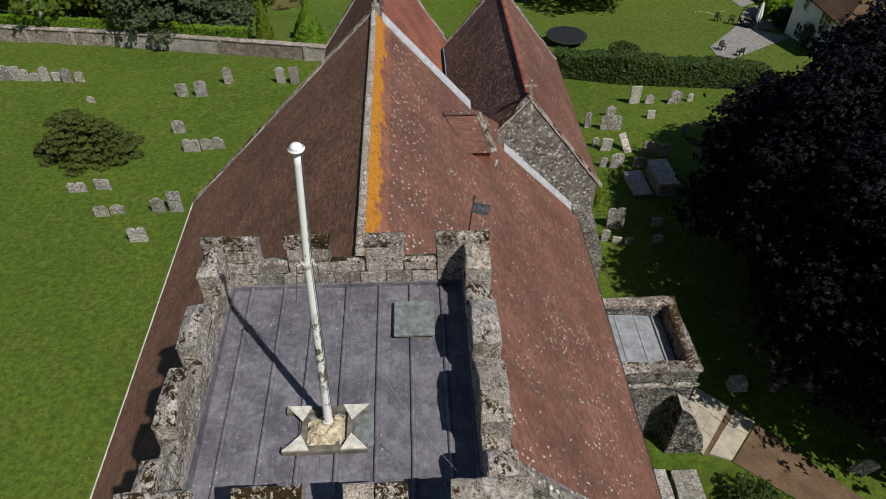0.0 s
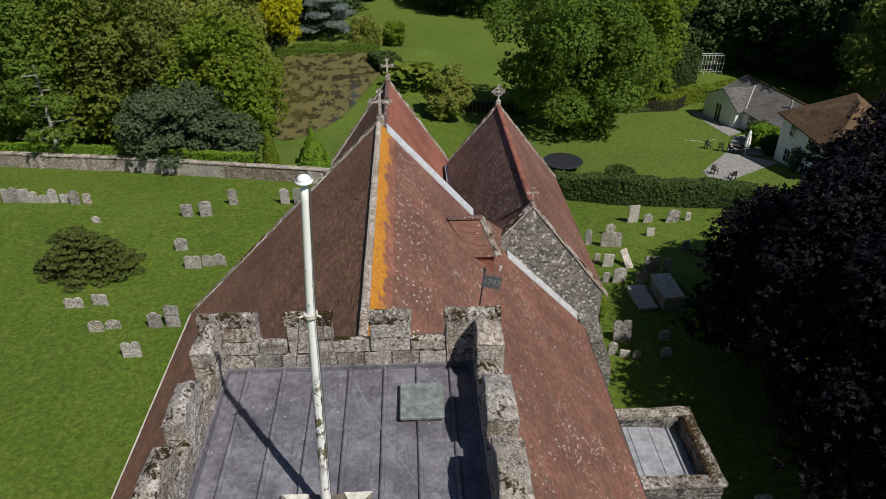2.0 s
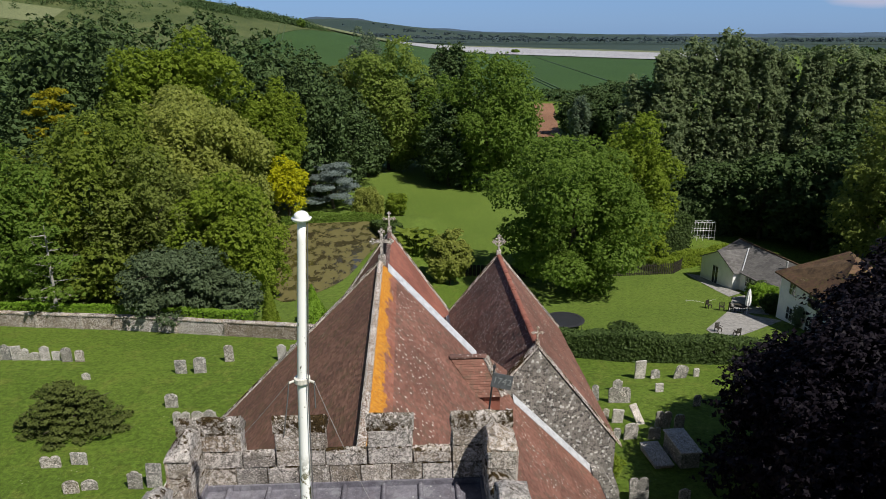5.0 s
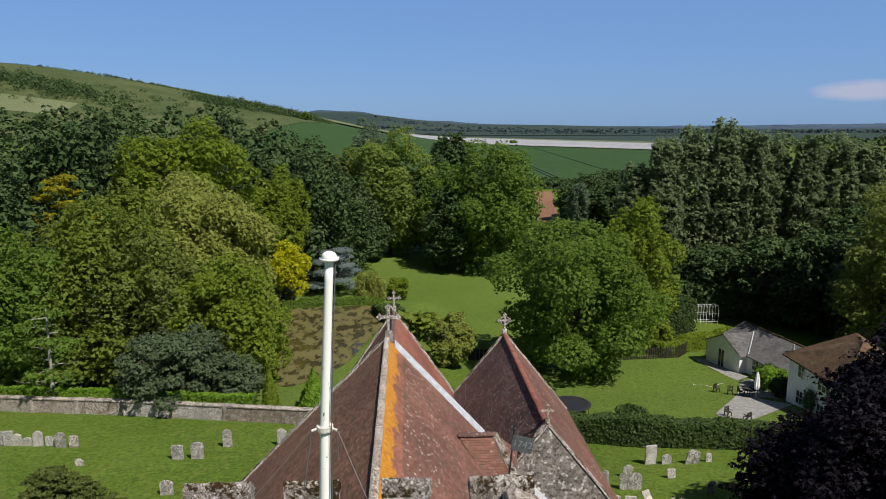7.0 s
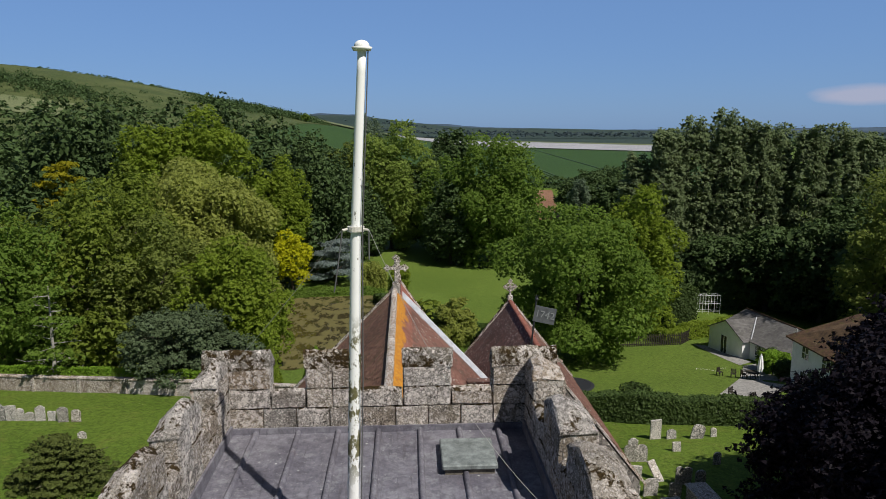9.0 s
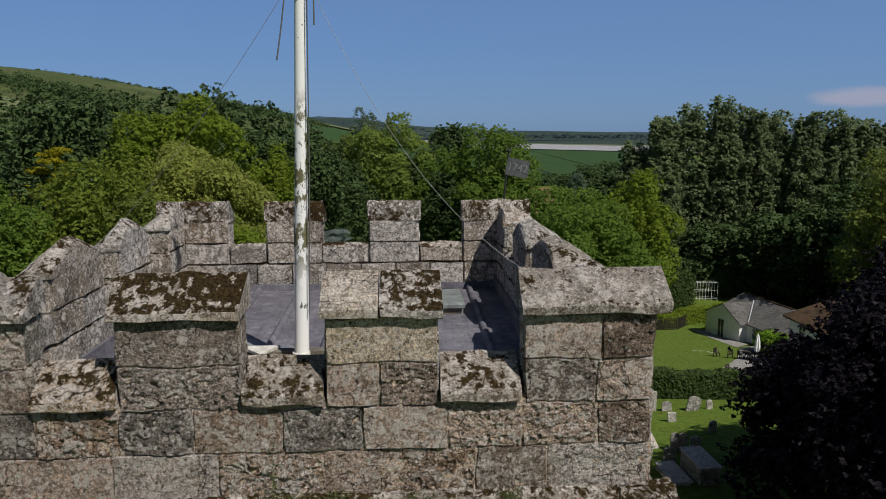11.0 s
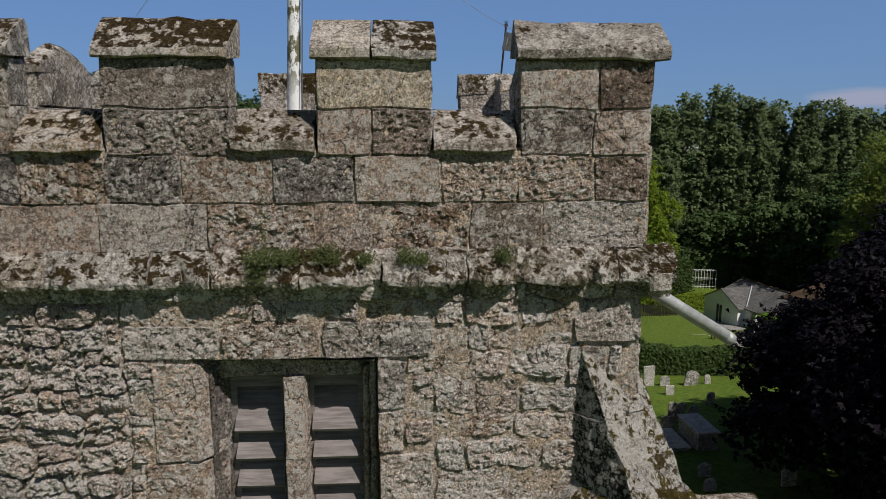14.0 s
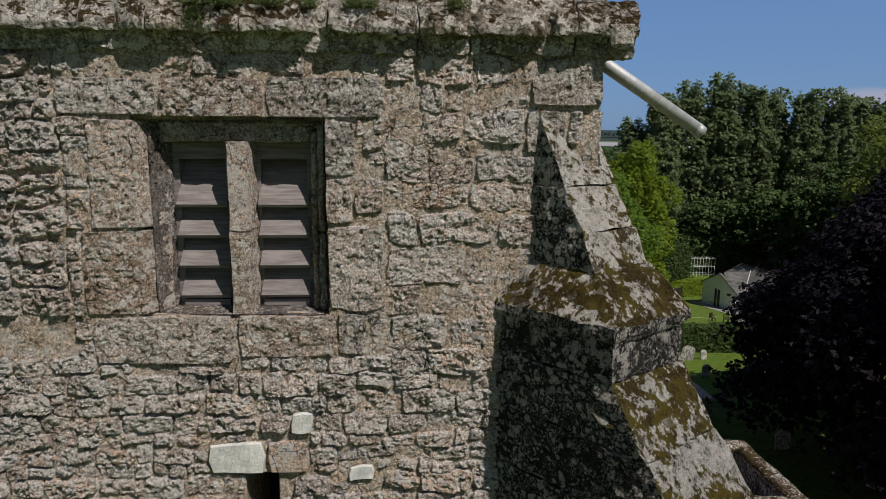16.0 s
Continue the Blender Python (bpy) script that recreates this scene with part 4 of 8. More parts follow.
rubble(TX0, -1.3, 9.0, 10.87, 0.12, 0.24, (1.0, 2.4), M_RUBBLE)
rubble(-1.3, 0.95, 8.6, 10.87, 0.14, 0.22, (1.0, 2.4), M_RUBBLE, 0.3)
rubble(0.93, TX1, 8.7, 10.87, 0.17, 0.32, (0.9, 2.6), M_RUBBLE, 0.35)
rubble(TX0, TX1 - 0.3, 6.9, 8.75, 0.09, 0.17, (1.1, 2.8), M_RUBBLE, 0.6)

# flush mortar in the joints of the parapet's ashlar
part("joint_mortar", box(TX0 + 0.02, TX1 - 0.02, 0.009, 0.03, 11.22, 11.93), M_MORTAR, parapet)
for x0, x1 in NEAR:
    part("joint_mortar", box(x0 + 0.02, x1 - 0.02, 0.009, 0.03, 11.93, 12.55), M_MORTAR, parapet)

# bedding mortar between the stones, rough and uneven
nxm, nzm = 230, 172
vm, fm = [], []
for j in range(nzm + 1):
    for i in range(nxm + 1):
        x, z = TX0 + 0.02 + (TX1 - TX0 - 0.04) * i / nxm, 6.9 + 3.98 * j / nzm
        p = Vector((x, 0.0, z))
        back = 0.016 if x < -1.25 else 0.010 if z < 8.7 else -0.001          # the older rubble has lost more of its pointing
        vm.append((x, back - 0.014 * noise.noise(p * 5) - 0.009 * noise.noise(p * 17) - 0.006 * noise.noise(p * 41), z))
for j in range(nzm):
    for i in range(nxm):
        a = j * (nxm + 1) + i
        x, z = vm[a][0], vm[a][2]
        if any(h[0] - 0.03 < x < h[1] - 0.005 and h[2] - 0.03 < z < h[3] for h in ((WX0, WX1, WZ0, WZ1), (SX0, SX1, SZ0, SZ1))):
            continue
        fm.append((a, a + 1, a + nxm + 2, a + nxm + 1))
mesh("bedding_mortar", vm, fm, M_MORTAR, wall)

# belfry window: chamfered reveal, mullion, two lights with oak louvres
belfry = thing("belfry_window", "two-light square-headed stone belfry window with weathered oak louvres", "window", kind="structure")
bm = bmesh.new()
O = [(WX0, WZ0), (WX1, WZ0), (WX1, WZ1), (WX0, WZ1)]
I = [(-0.62, WZ0 + 0.02), (0.41, WZ0 + 0.02), (0.41, 10.27), (-0.62, 10.27)]
ov = [bm.verts.new((x + (0.08 if x < 0 else 0.0), 0.06 if x < 0 else -0.01, z)) for x, z in O]
o2 = [bm.verts.new((x + (0.10 if x < 0 else -0.01), 0.10, z - (0.02 if z > 10 else 0))) for x, z in O]
iv = [bm.verts.new((x, 0.22, z)) for x, z in I]
jv = [bm.verts.new((x, 0.5, z)) for x, z in I]
for r, q in ((ov, o2), (o2, iv), (iv, jv)):
    for a in range(4):
        bm.faces.new((r[a], r[(a + 1) % 4], q[(a + 1) % 4], q[a]))
roughen(cut_up(bm, 0.15), 0.012, 9)
bmesh.ops.recalc_face_normals(bm, faces=bm.faces)
part("chamfered_reveal", bm, M_ASHLAR, belfry)
for x0, x1, y0, z0, z1 in ((0.445, 0.500, 0.055, 9.05, 9.62), (0.445, 0.500, 0.055, 9.63, 10.40), (0.392, 0.440, 0.115, 9.05, 9.88), (0.392, 0.440, 0.115, 9.89, 10.34)):
    bm = roughen(cut_up(box(x0, x1, y0, 0.34, z0, z1, 0.016), 0.08), 0.012, 9)
    part("jamb_moulding", bm, M_ASHLAR, belfry, "worn moulded jamb stone")
bm = roughen(cut_up(box(-0.66, 0.39, 0.10, 0.34, 10.27, 10.44, 0.016), 0.1), 0.012, 9)
part("head_stone", bm, M_ASHLAR, belfry, "recessed square head")
for z0, z1 in ((WZ0, 9.63), (9.64, 10.27)):
    bm = bmesh.new()
    c0, c1 = -0.222, -0.018
    pr = [(c0, 0.24), (c0 + 0.04, 0.035), (c1 - 0.03, 0.035), (c1, 0.24), (c1, 0.36), (c0, 0.36)]
    lo = [bm.verts.new((x, y, z0)) for x, y in pr]
    hi = [bm.verts.new((x, y, z1)) for x, y in pr]
    for a in range(6):
        bm.faces.new((lo[a], lo[(a + 1) % 6], hi[(a + 1) % 6], hi[a]))
    bm.faces.new(lo)
    bm.faces.new(hi[::-1])
    roughen(cut_up(bm, 0.12), 0.014, 8)
    bmesh.ops.recalc_face_normals(bm, faces=bm.faces)
    part("mullion", bm, M_DRESSED, belfry)
for x0, x1 in ((-0.62, -0.195), (-0.035, 0.392)):
    bm = bmesh.new()
    add_box(bm, x0, x0 + 0.045, 0.24, 0.40, WZ0 + 0.02, 10.27)
    add_box(bm, x1 - 0.045, x1, 0.24, 0.40, WZ0 + 0.02, 10.27)
    add_box(bm, x0 + 0.045, x1 - 0.045, 0.245, 0.40, 10.14, 10.27)
    add_box(bm, x0 + 0.045, x1 - 0.045, 0.20, 0.40, WZ0 + 0.02, WZ0 + 0.07)
    louvre_case = part("louvre_casing", bm, M_LOUVRE, belfry)
    for i in range(4):
        zb = 9.815 - 0.2255 * i
        bm = bmesh.new()
        run = 1.62 if i == 0 else 1.0      # the top blade runs up behind the head
        a = [(x0 + 0.03, 0.165, zb), (x1 - 0.03, 0.165, zb), (x1 - 0.046, 0.165 + 0.135 * run, zb + 0.195 * run), (x0 + 0.046, 0.165 + 0.135 * run, zb + 0.195 * run)]
        lo = [bm.verts.new(p) for p in a]
        hi = [bm.verts.new((p[0], p[1] + 0.012, p[2] - 0.022)) for p in a]
        bm.faces.new(lo)
        bm.faces.new(hi[::-1])
        for e in range(4):
            bm.faces.new((lo[e], hi[e], hi[(e + 1) % 4], lo[(e + 1) % 4]))
        bmesh.ops.recalc_face_normals(bm, faces=bm.faces)
        part("louvre_blade", bm, M_LOUVRE, belfry)

# diagonal corner buttress, stepped and sloping
buttress = thing("corner_buttress", "diagonal stepped stone buttress with mossy sloping offsets", "buttress")
DIA, ACR = Vector((0.602, -0.799, 0)), Vector((0.799, 0.602, 0))
CORNER = Vector((TX1, 0.0, 0))


def stage(name, left, right, prof, seed, material=M_BUTTRESS):
    """A buttress stage: its side outline as (distance out, height), drawn out across the diagonal."""
    bm = bmesh.new()
    rows = []
    for sgn in (-left, right):
        rows.append([bm.verts.new(CORNER + DIA * s + ACR * sgn + Vector((0, 0, z))) for s, z in prof])
    n = len(prof)
    bm.faces.new(rows[0])
    bm.faces.new(rows[1][::-1])
    for a in range(n):
        bm.faces.new((rows[0][a], rows[1][a], rows[1][(a + 1) % n], rows[0][(a + 1) % n]))
    bmesh.ops.triangulate(bm, faces=[f for f in bm.faces if len(f.verts) > 4])
    bmesh.ops.recalc_face_normals(bm, faces=bm.faces)
    cut_up(bm, 0.09)
    for v in bm.verts:
        v.co += 0.02 * Vector(noise.noise_vector(v.co * 3.1 + Vector((seed, 0, 0)))) + 0.016 * Vector(noise.noise_vector(v.co * 9)) + 0.008 * Vector(noise.noise_vector(v.co * 24))
    bmesh.ops.recalc_face_normals(bm, faces=bm.faces)
    return part(name, bm, material, buttress)


stage("upper_slope_stone", 0.38, 0.16, [(-0.7, 9.98), (-0.7, 10.56), (-0.29, 10.56), (0.011, 9.98)], 1, M_BUTTRESS_TOP)
stage("upper_slope_stone", 0.385, 0.18, [(-0.7, 9.68), (-0.7, 9.97), (0.016, 9.97), (0.169, 9.68)], 4, M_BUTTRESS_TOP)
stage("upper_slope_stone", 0.39, 0.2, [(-0.7, 9.36), (-0.7, 9.67), (0.174, 9.67), (0.33, 9.36)], 7, M_BUTTRESS_TOP)


def hipped_offset(seed):
    """The sloping offset between the stages: it falls to the front and to both flanks."""
    bm = bmesh.new()
    rings = []
    for left, right, front, z in ((0.57, 0.26, 0.59, 9.03), (0.60, 0.29, 0.615, 9.08), (0.60, 0.29, 0.615, 9.135), (0.50, 0.25, 0.48, 9.27), (0.385, 0.205, 0.30, 9.44)):
        rings.append([bm.verts.new(CORNER + DIA * s0 + ACR * l + Vector((0, 0, z))) for s0, l in ((-0.8, -left), (front, -left), (front, right), (-0.8, right))])
    for r, q in zip(rings, rings[1:]):
        for a in range(4):
            bm.faces.new((r[a], r[(a + 1) % 4], q[(a + 1) % 4], q[a]))
    bm.faces.new(rings[0][::-1])
    bm.faces.new(rings[-1])
    bmesh.ops.recalc_face_normals(bm, faces=bm.faces)
    cut_up(bm, 0.09)
    for v in bm.verts:
        v.co += 0.022 * Vector(noise.noise_vector(v.co * 3.1 + Vector((seed, 0, 0)))) + 0.018 * Vector(noise.noise_vector(v.co * 9)) + 0.008 * Vector(noise.noise_vector(v.co * 24))
    bmesh.ops.recalc_face_normals(bm, faces=bm.faces)
    return part("offset_slab", bm, M_BUTTRESS, buttress, "mossy sloping offset")


hipped_offset(9)
stage("lower_stage_stone", 0.56, 0.26, [(-0.7, 8.76), (-0.7, 9.04), (0.58, 9.04), (0.58, 8.76)], 12)
stage("lower_slope_stone", 0.562, 0.28, [(-0.7, 8.34), (-0.7, 8.75), (0.585, 8.75), (0.865, 8.34)], 15)
stage("lower_slope_stone", 0.565, 0.30, [(-0.7, 7.9), (-0.7, 8.33), (0.87, 8.33), (1.19, 7.9)], 16)
stage("lower_slope_stone", 0.57, 0.32, [(-0.7, 7.4), (-0.7, 7.89), (1.165, 7.89), (1.50, 7.4)], 18)
stage("base_stage", 0.58, 0.34, [(-0.7, -3.4), (-0.7, 7.39), (1.51, 7.39), (1.6, -3.4)], 21)

# rainwater spout out of the tower's flank
bm = bmesh.new()
add_rod(bm, (2.25, 0.44, 11.08), (3.38, 0.53, 10.385), 0.055, 0.053, 14)
add_rod(bm, (3.375, 0.53, 10.388), (3.43, 0.534, 10.35), 0.0545, 0.0535, 14)
tagged(part("spout", bm, M_ZINC, None, smooth=True), "pale grey pipe spout sticking out below the tower's string course", "pipe")


# lead roof between the parapets: bays with rolls
def roof_z(y):
    return 11.455 + 0.03 * (y - 0.45)


leads = thing("tower_roof", "grey lead roof in long bays with raised rolls", "roof")
ROLLS = [IX0, -2.02, -1.39, -0.80, -0.20, 0.42, 1.01, 1.60, IX1]
for i, (a, b) in enumerate(zip(ROLLS, ROLLS[1:])):
    bm = bmesh.new()
    bmesh.ops.create_grid(bm, x_segments=4, y_segments=24, size=0.5, matrix=Matrix.LocRotScale(((a + b) / 2, (IY0 + IY1) / 2, 0), None, (b - a - 0.004, IY1 - IY0, 1)))
    for v in bm.verts:
        v.co.z = roof_z(v.co.y) + 0.010 * noise.noise(Vector((v.co.x * 2.2, v.co.y * 2.2, i)))
    part("lead_bay", bm, M_LEAD, leads, smooth=True)
for i, x in enumerate(ROLLS[1:-1]):
    bm = bmesh.new()
    pts = [(x + 0.006 * noise.noise(Vector((x, y * 1.5, 3))), y) for y in np.linspace(IY0, IY1, 20)]
    prev = None
    for px, y in pts:
        ring = [bm.verts.new((px + dx, y, roof_z(y) + dz)) for dx, dz in ((-0.045, 0.0), (-0.034, 0.04), (-0.012, 0.056), (0.012, 0.056), (0.034, 0.04), (0.045, 0.0))]
        if prev:
            for e in range(5):
                bm.faces.new((prev[e], prev[e + 1], ring[e + 1], ring[e]))
        prev = ring
    bmesh.ops.recalc_face_normals(bm, faces=bm.faces)
    part("lead_roll", bm, M_LEAD, leads, smooth=True)
bm = bmesh.new()
add_box(bm, IX0, IX1, IY1 - 0.05, IY1 - 0.014, roof_z(IY1), roof_z(IY1) + 0.09)
add_box(bm, IX1 - 0.05, IX1 - 0.014, IY0, IY1 - 0.05, 11.4, 11.74)
add_box(bm, IX0 + 0.014, IX0 + 0.05, IY0, IY1 - 0.05, 11.4, 11.74)
part("upstand_flashing", bm, M_LEAD, leads, "purplish lead upstand")
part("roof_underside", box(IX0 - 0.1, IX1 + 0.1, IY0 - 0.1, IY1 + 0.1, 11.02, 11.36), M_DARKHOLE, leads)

# roof hatch
hatch = thing("roof_hatch", "low square roof hatch covered with grey-green sheet", "hatch")
z = roof_z(4.15)
part("kerb", box(0.73, 1.39, 3.76, 4.51, z - 0.06, z + 0.09), M_TIMBER, hatch)
part("lid", box(0.69, 1.43, 3.72, 4.55, z + 0.065, z + 0.135, 0.014), M_HATCH, hatch)

# flagpole with its timber foot
pole = thing("flagpole", "white-painted wooden flagpole with flaking paint, leaning slightly", "flagpole")
PB, PR, PT = Vector((-0.36, 2.03, 11.46)), Vector((-0.255, 2.08, 15.1)), Vector((-0.16, 2.09, 16.82))
bm = bmesh.new()
NP = 26
prev = None
for i in range(NP + 1):
    t = i / NP
    p = PB.lerp(PR, t / 0.677) if t < 0.677 else PR.lerp(PT, (t - 0.677) / 0.323)
    r = 0.073 - 0.031 * t
    ring = [bm.verts.new(p + Vector((r * math.cos(a), r * math.sin(a), 0))) for a in np.linspace(0, 2 * math.pi, 17)[:-1]]
    if prev:
        for e in range(16):
            bm.faces.new((prev[e], prev[(e + 1) % 16], ring[(e + 1) % 16], ring[e]))
    prev = ring
bm.faces.new(prev)
part("shaft", bm, M_POLE, pole, smooth=True)
bm = bmesh.new()
add_rod(bm, PT + Vector((0, 0, -0.01)), PT + Vector((0, 0, 0.022)), 0.085, 0.10, 16)
bmesh.ops.create_uvsphere(bm, u_segments=16, v_segments=10, radius=0.074, matrix=Matrix.LocRotScale(PT + Vector((0, 0, 0.035)), None, (1, 1, 0.72)))
part("cap", bm, M_POLE, pole, "rounded white cap", True)
bm = bmesh.new()
add_rod(bm, PR + Vector((0, 0, -0.025)), PR + Vector((0, 0, 0.025)), 0.085, None, 16)
add_rod(bm, PR + Vector((0.07, -0.02, 0)), PR + Vector((0.13, -0.05, -0.01)), 0.014)
add_rod(bm, PR + Vector((-0.07, -0.02, 0)), PR + Vector((-0.13, -0.05, -0.01)), 0.014)
part("collar", bm, M_PALEWOOD, pole, "pale collar with eyes")
part("foot_band", rod(PB + Vector((0, 0, 0.12)), PB + Vector((0, 0, 0.2)), 0.088, None, 16), M_PALEWOOD, pole)
swept("halyard", [PB + Vector((0.1, -0.06, 0.6)), PB.lerp(PR, 0.55) + Vector((0.09, -0.07, 0)), PR + Vector((0.07, -0.06, 0)), PT + Vector((0.06, -0.02, 0))], 0.006, M_DARKROPE, pole)
for a, b in ((PR + Vector((-0.13, -0.05, 0)), PR + Vector((-0.22, -0.1, -0.62))), (PR + Vector((0.13, -0.05, 0)), PR + Vector((0.13, -0.07, -0.3)))):
    swept("loose_rope_end", sag(a, b, 0.03, 6), 0.007, M_DARKROPE, pole)
for n, a, b, d in (("stay_wire", PR + Vector((0.13, -0.05, 0)), Vector((1.60, 0.40, 12.78)), 0.34), ("stay_wire", PR + Vector((-0.13, -0.05, 0)), Vector((-2.44, 2.75, 12.75)), 0.10)):
    swept(n, sag(a, b, d), 0.0022, M_WIRE, pole)
zr = roof_z(2.0)
for y in (2.28, 1.55):
    part("beam", box(-1.05, 0.29, y - 0.055, y + 0.055, zr + 0.0, zr + 0.11, 0.008), M_TIMBER, pole)
for x in (-0.74, -0.01):
    part("side_beam", box(x - 0.045, x + 0.045, 1.61, 2.22, zr, zr + 0.1, 0.008), M_TIMBER, pole)
for x, y, sx, sy in ((-0.74, 2.28, -1, -1), (-0.01, 2.28, 1, -1), (-0.74, 1.55, -1, 1), (-0.01, 1.55, 1, 1)):
    bm = bmesh.new()
    tri = [(x + sx * 0.30, y - sy * 0.045), (x - sx * 0.12, y - sy * 0.045), (x + sx * 0.03, y + sy * 0.24)]
    lo = [bm.verts.new((a, b, zr + 0.112)) for a, b in tri]
    hi = [bm.verts.new((a, b, zr + 0.14)) for a, b in tri]
    bm.faces.new(lo)
    bm.faces.new(hi)
    for e in range(3):
        bm.faces.new((lo[e], lo[(e + 1) % 3], hi[(e + 1) % 3], hi[e]))
    bmesh.ops.recalc_face_normals(bm, faces=bm.faces)
    part("gusset", bm, M_PALEWOOD, pole, "pale triangular corner gusset")
bm = bmesh.new()
bmesh.ops.create_grid(bm, x_segments=18, y_segments=18, size=0.5, matrix=Matrix.LocRotScale((-0.375, 1.92, zr + 0.03), None, (0.63, 0.60, 1)))
for v in bm.verts:
    v.co.z += 0.09 * max(0, 1 - (Vector((v.co.x, v.co.y)) - Vector((-0.36, 2.0))).length / 0.42) + 0.03 * noise.noise(v.co * 14) - 0.05 * max(0.0, max(abs(v.co.x + 0.375) / 0.315, abs(v.co.y - 1.92) / 0.30) - 0.72 + 0.3 * noise.noise(v.co * 7)) * 4
part("mortar_bed", bm, M_PUTTY, pole, "crumbling pale mortar bed round the pole's foot")
part("lead_patch", box(0.06, 0.42, 1.62, 2.2, zr - 0.01, zr + 0.012), M_HATCH, leads, "greenish patch of sheet")

# weathervane on the far corner, a cut date in its plate
vane = thing("weathervane", "dark iron banner weathervane with pale date 1742", "weathervane")
part("rod", rod((2.09, 5.30, 12.4), (2.19, 5.28, 13.52), 0.014), M_IRON, vane)
bm = bmesh.new()
bmesh.ops.create_uvsphere(bm, u_segments=10, v_segments=6, radius=0.03, matrix=Matrix.Translation((2.193, 5.28, 13.55)))
for a in range(4):
    add_rod(bm, (2.193, 5.28, 13.56), (2.193 + 0.03 * math.cos(a * 1.57), 5.28 + 0.03 * math.sin(a * 1.57), 13.61), 0.006, 0.003, 5)
part("finial", bm, M_IRON, vane)
VM = Matrix.Translation((2.18, 5.27, 13.46)) @ Euler((radians(0), radians(11), radians(-6))).to_matrix().to_4x4()
bm = box(0.0, 0.325, -0.006, 0.006, -0.25, 0.0)
bm.transform(VM)
plate = part("banner_plate", bm, M_VANE, vane)
fc = bpy.data.curves.new("date", "FONT")
fc.body, fc.size, fc.extrude, fc.align_x, fc.align_y = "1742", 0.15, 0.002, "CENTER", "CENTER"
fc.materials.append(M_VANENUM)
date_ob = new("date", fc)
date_ob.matrix_world = VM @ pose(0.165, -0.010, -0.125, 90, 0, 0)
date_ob["label"] = "pale numerals 1742"
date_ob.parent = vane

# wall plants on the string course
pts = []
for x, w, high in ((-0.30, 0.16, 0.09), (-0.12, 0.20, 0.10), (0.18, 0.15, 0.12), (0.44, 0.09, 0.07), (0.74, 0.12, 0.09), (0.84, 0.07, 0.06), (1.42, 0.11, 0.10), (-0.34, 0.05, -0.12), (-0.28, 0.05, -0.10), (-0.26, 0.03, 0.42)):
    for i in range(int(9000 * w)):
        q = rng.random()
        p = Vector((x + rng.gauss(0, w * 0.36), -0.09 + rng.gauss(0, 0.045), 11.15 + high * math.sqrt(q) * rng.uniform(0.2, 1.35)))
        n = Vector((rng.gauss(0, 1), rng.gauss(-0.6, 1), rng.gauss(0.4, 1))).normalized()
        u = n.orthogonal().normalized() * rng.uniform(0.004, 0.010)
        v = n.cross(u)
        pts += [p - u, p - v * 0.6, p + u, p + v * 0.6]
tagged(quads("wall_plants", pts, 4, L_WALLPLANT), "small green tufts growing on the string course", "plants", kind="stuff")

# ---- nave, chancel, chapel and porch ----
def tile_slope(name, eave_a, eave_b, ridge_a, ridge_b, material, parent, label="", tw=0.17, gauge=0.105, seed=1, keep=None):
    """Rows of single clay tiles on the slope between an eave line and a ridge line."""
    r = np.random.default_rng(seed)
    ea, eb, ra, rb = (np.array(p, float) for p in (eave_a, eave_b, ridge_a, ridge_b))
    up = (ra + rb - ea - eb) / 2
    nrm = np.cross(eb - ea, up)
    nrm /= np.linalg.norm(nrm)
    if nrm[2] < 0:
        nrm = -nrm
    rows = int(np.linalg.norm(up) / gauge)
    out4, out3 = [], []
    for i in range(rows):
        f0, f1 = i / rows, min(1.0, (i + 1.35) / rows)
        a0, b0, a1, b1 = ea + (ra - ea) * f0, eb + (rb - eb) * f0, ea + (ra - ea) * f1, eb + (rb - eb) * f1
        n = max(1, int(np.linalg.norm(b0 - a0) / tw))
        off = 0.5 * (i % 2)
        s0 = (np.arange(n + 1) - off) / n
        s1 = np.clip(s0 + 1 / n, 0, 1)
        s0 = np.clip(s0, 0, 1)
        ok = s1 - s0 > 0.15 / n
        s0, s1 = s0[ok][:, None], s1[ok][:, None]
        g = 0.003 / np.linalg.norm(b0 - a0)
        s0, s1 = s0 + g, s1 - g
        m = len(s0)
        lift = (0.020 + r.uniform(-0.006, 0.010, (m, 1))) * nrm
        drop = (-0.004) * nrm
        jig = r.normal(0, 0.004, (m, 1)) * (up / np.linalg.norm(up))
        low0, low1 = a0 + (b0 - a0) * s0 + jig, a0 + (b0 - a0) * s1 + jig
        hi0, hi1 = a1 + (b1 - a1) * s0 + 0.004 * nrm, a1 + (b1 - a1) * s1 + 0.004 * nrm
        if keep is not None:
            mid = (low0 + hi1) / 2
            sel = np.array([keep(*p) for p in mid])
            low0, low1, hi0, hi1, lift = low0[sel], low1[sel], hi0[sel], hi1[sel], lift[sel]
        t0, t1 = low0 + lift, low1 + lift * r.uniform(0.75, 1.25, (len(lift), 1))
        out4.append(np.stack([t0, t1, hi1, hi0], 1))
        out4.append(np.stack([low0 + drop, low1 + drop, t1, t0], 1))
    v = np.concatenate(out4).reshape(-1, 3)
    ob = quads(name, v, 4, material, parent, label)
    ob["kind"] = "stuff"
    return ob


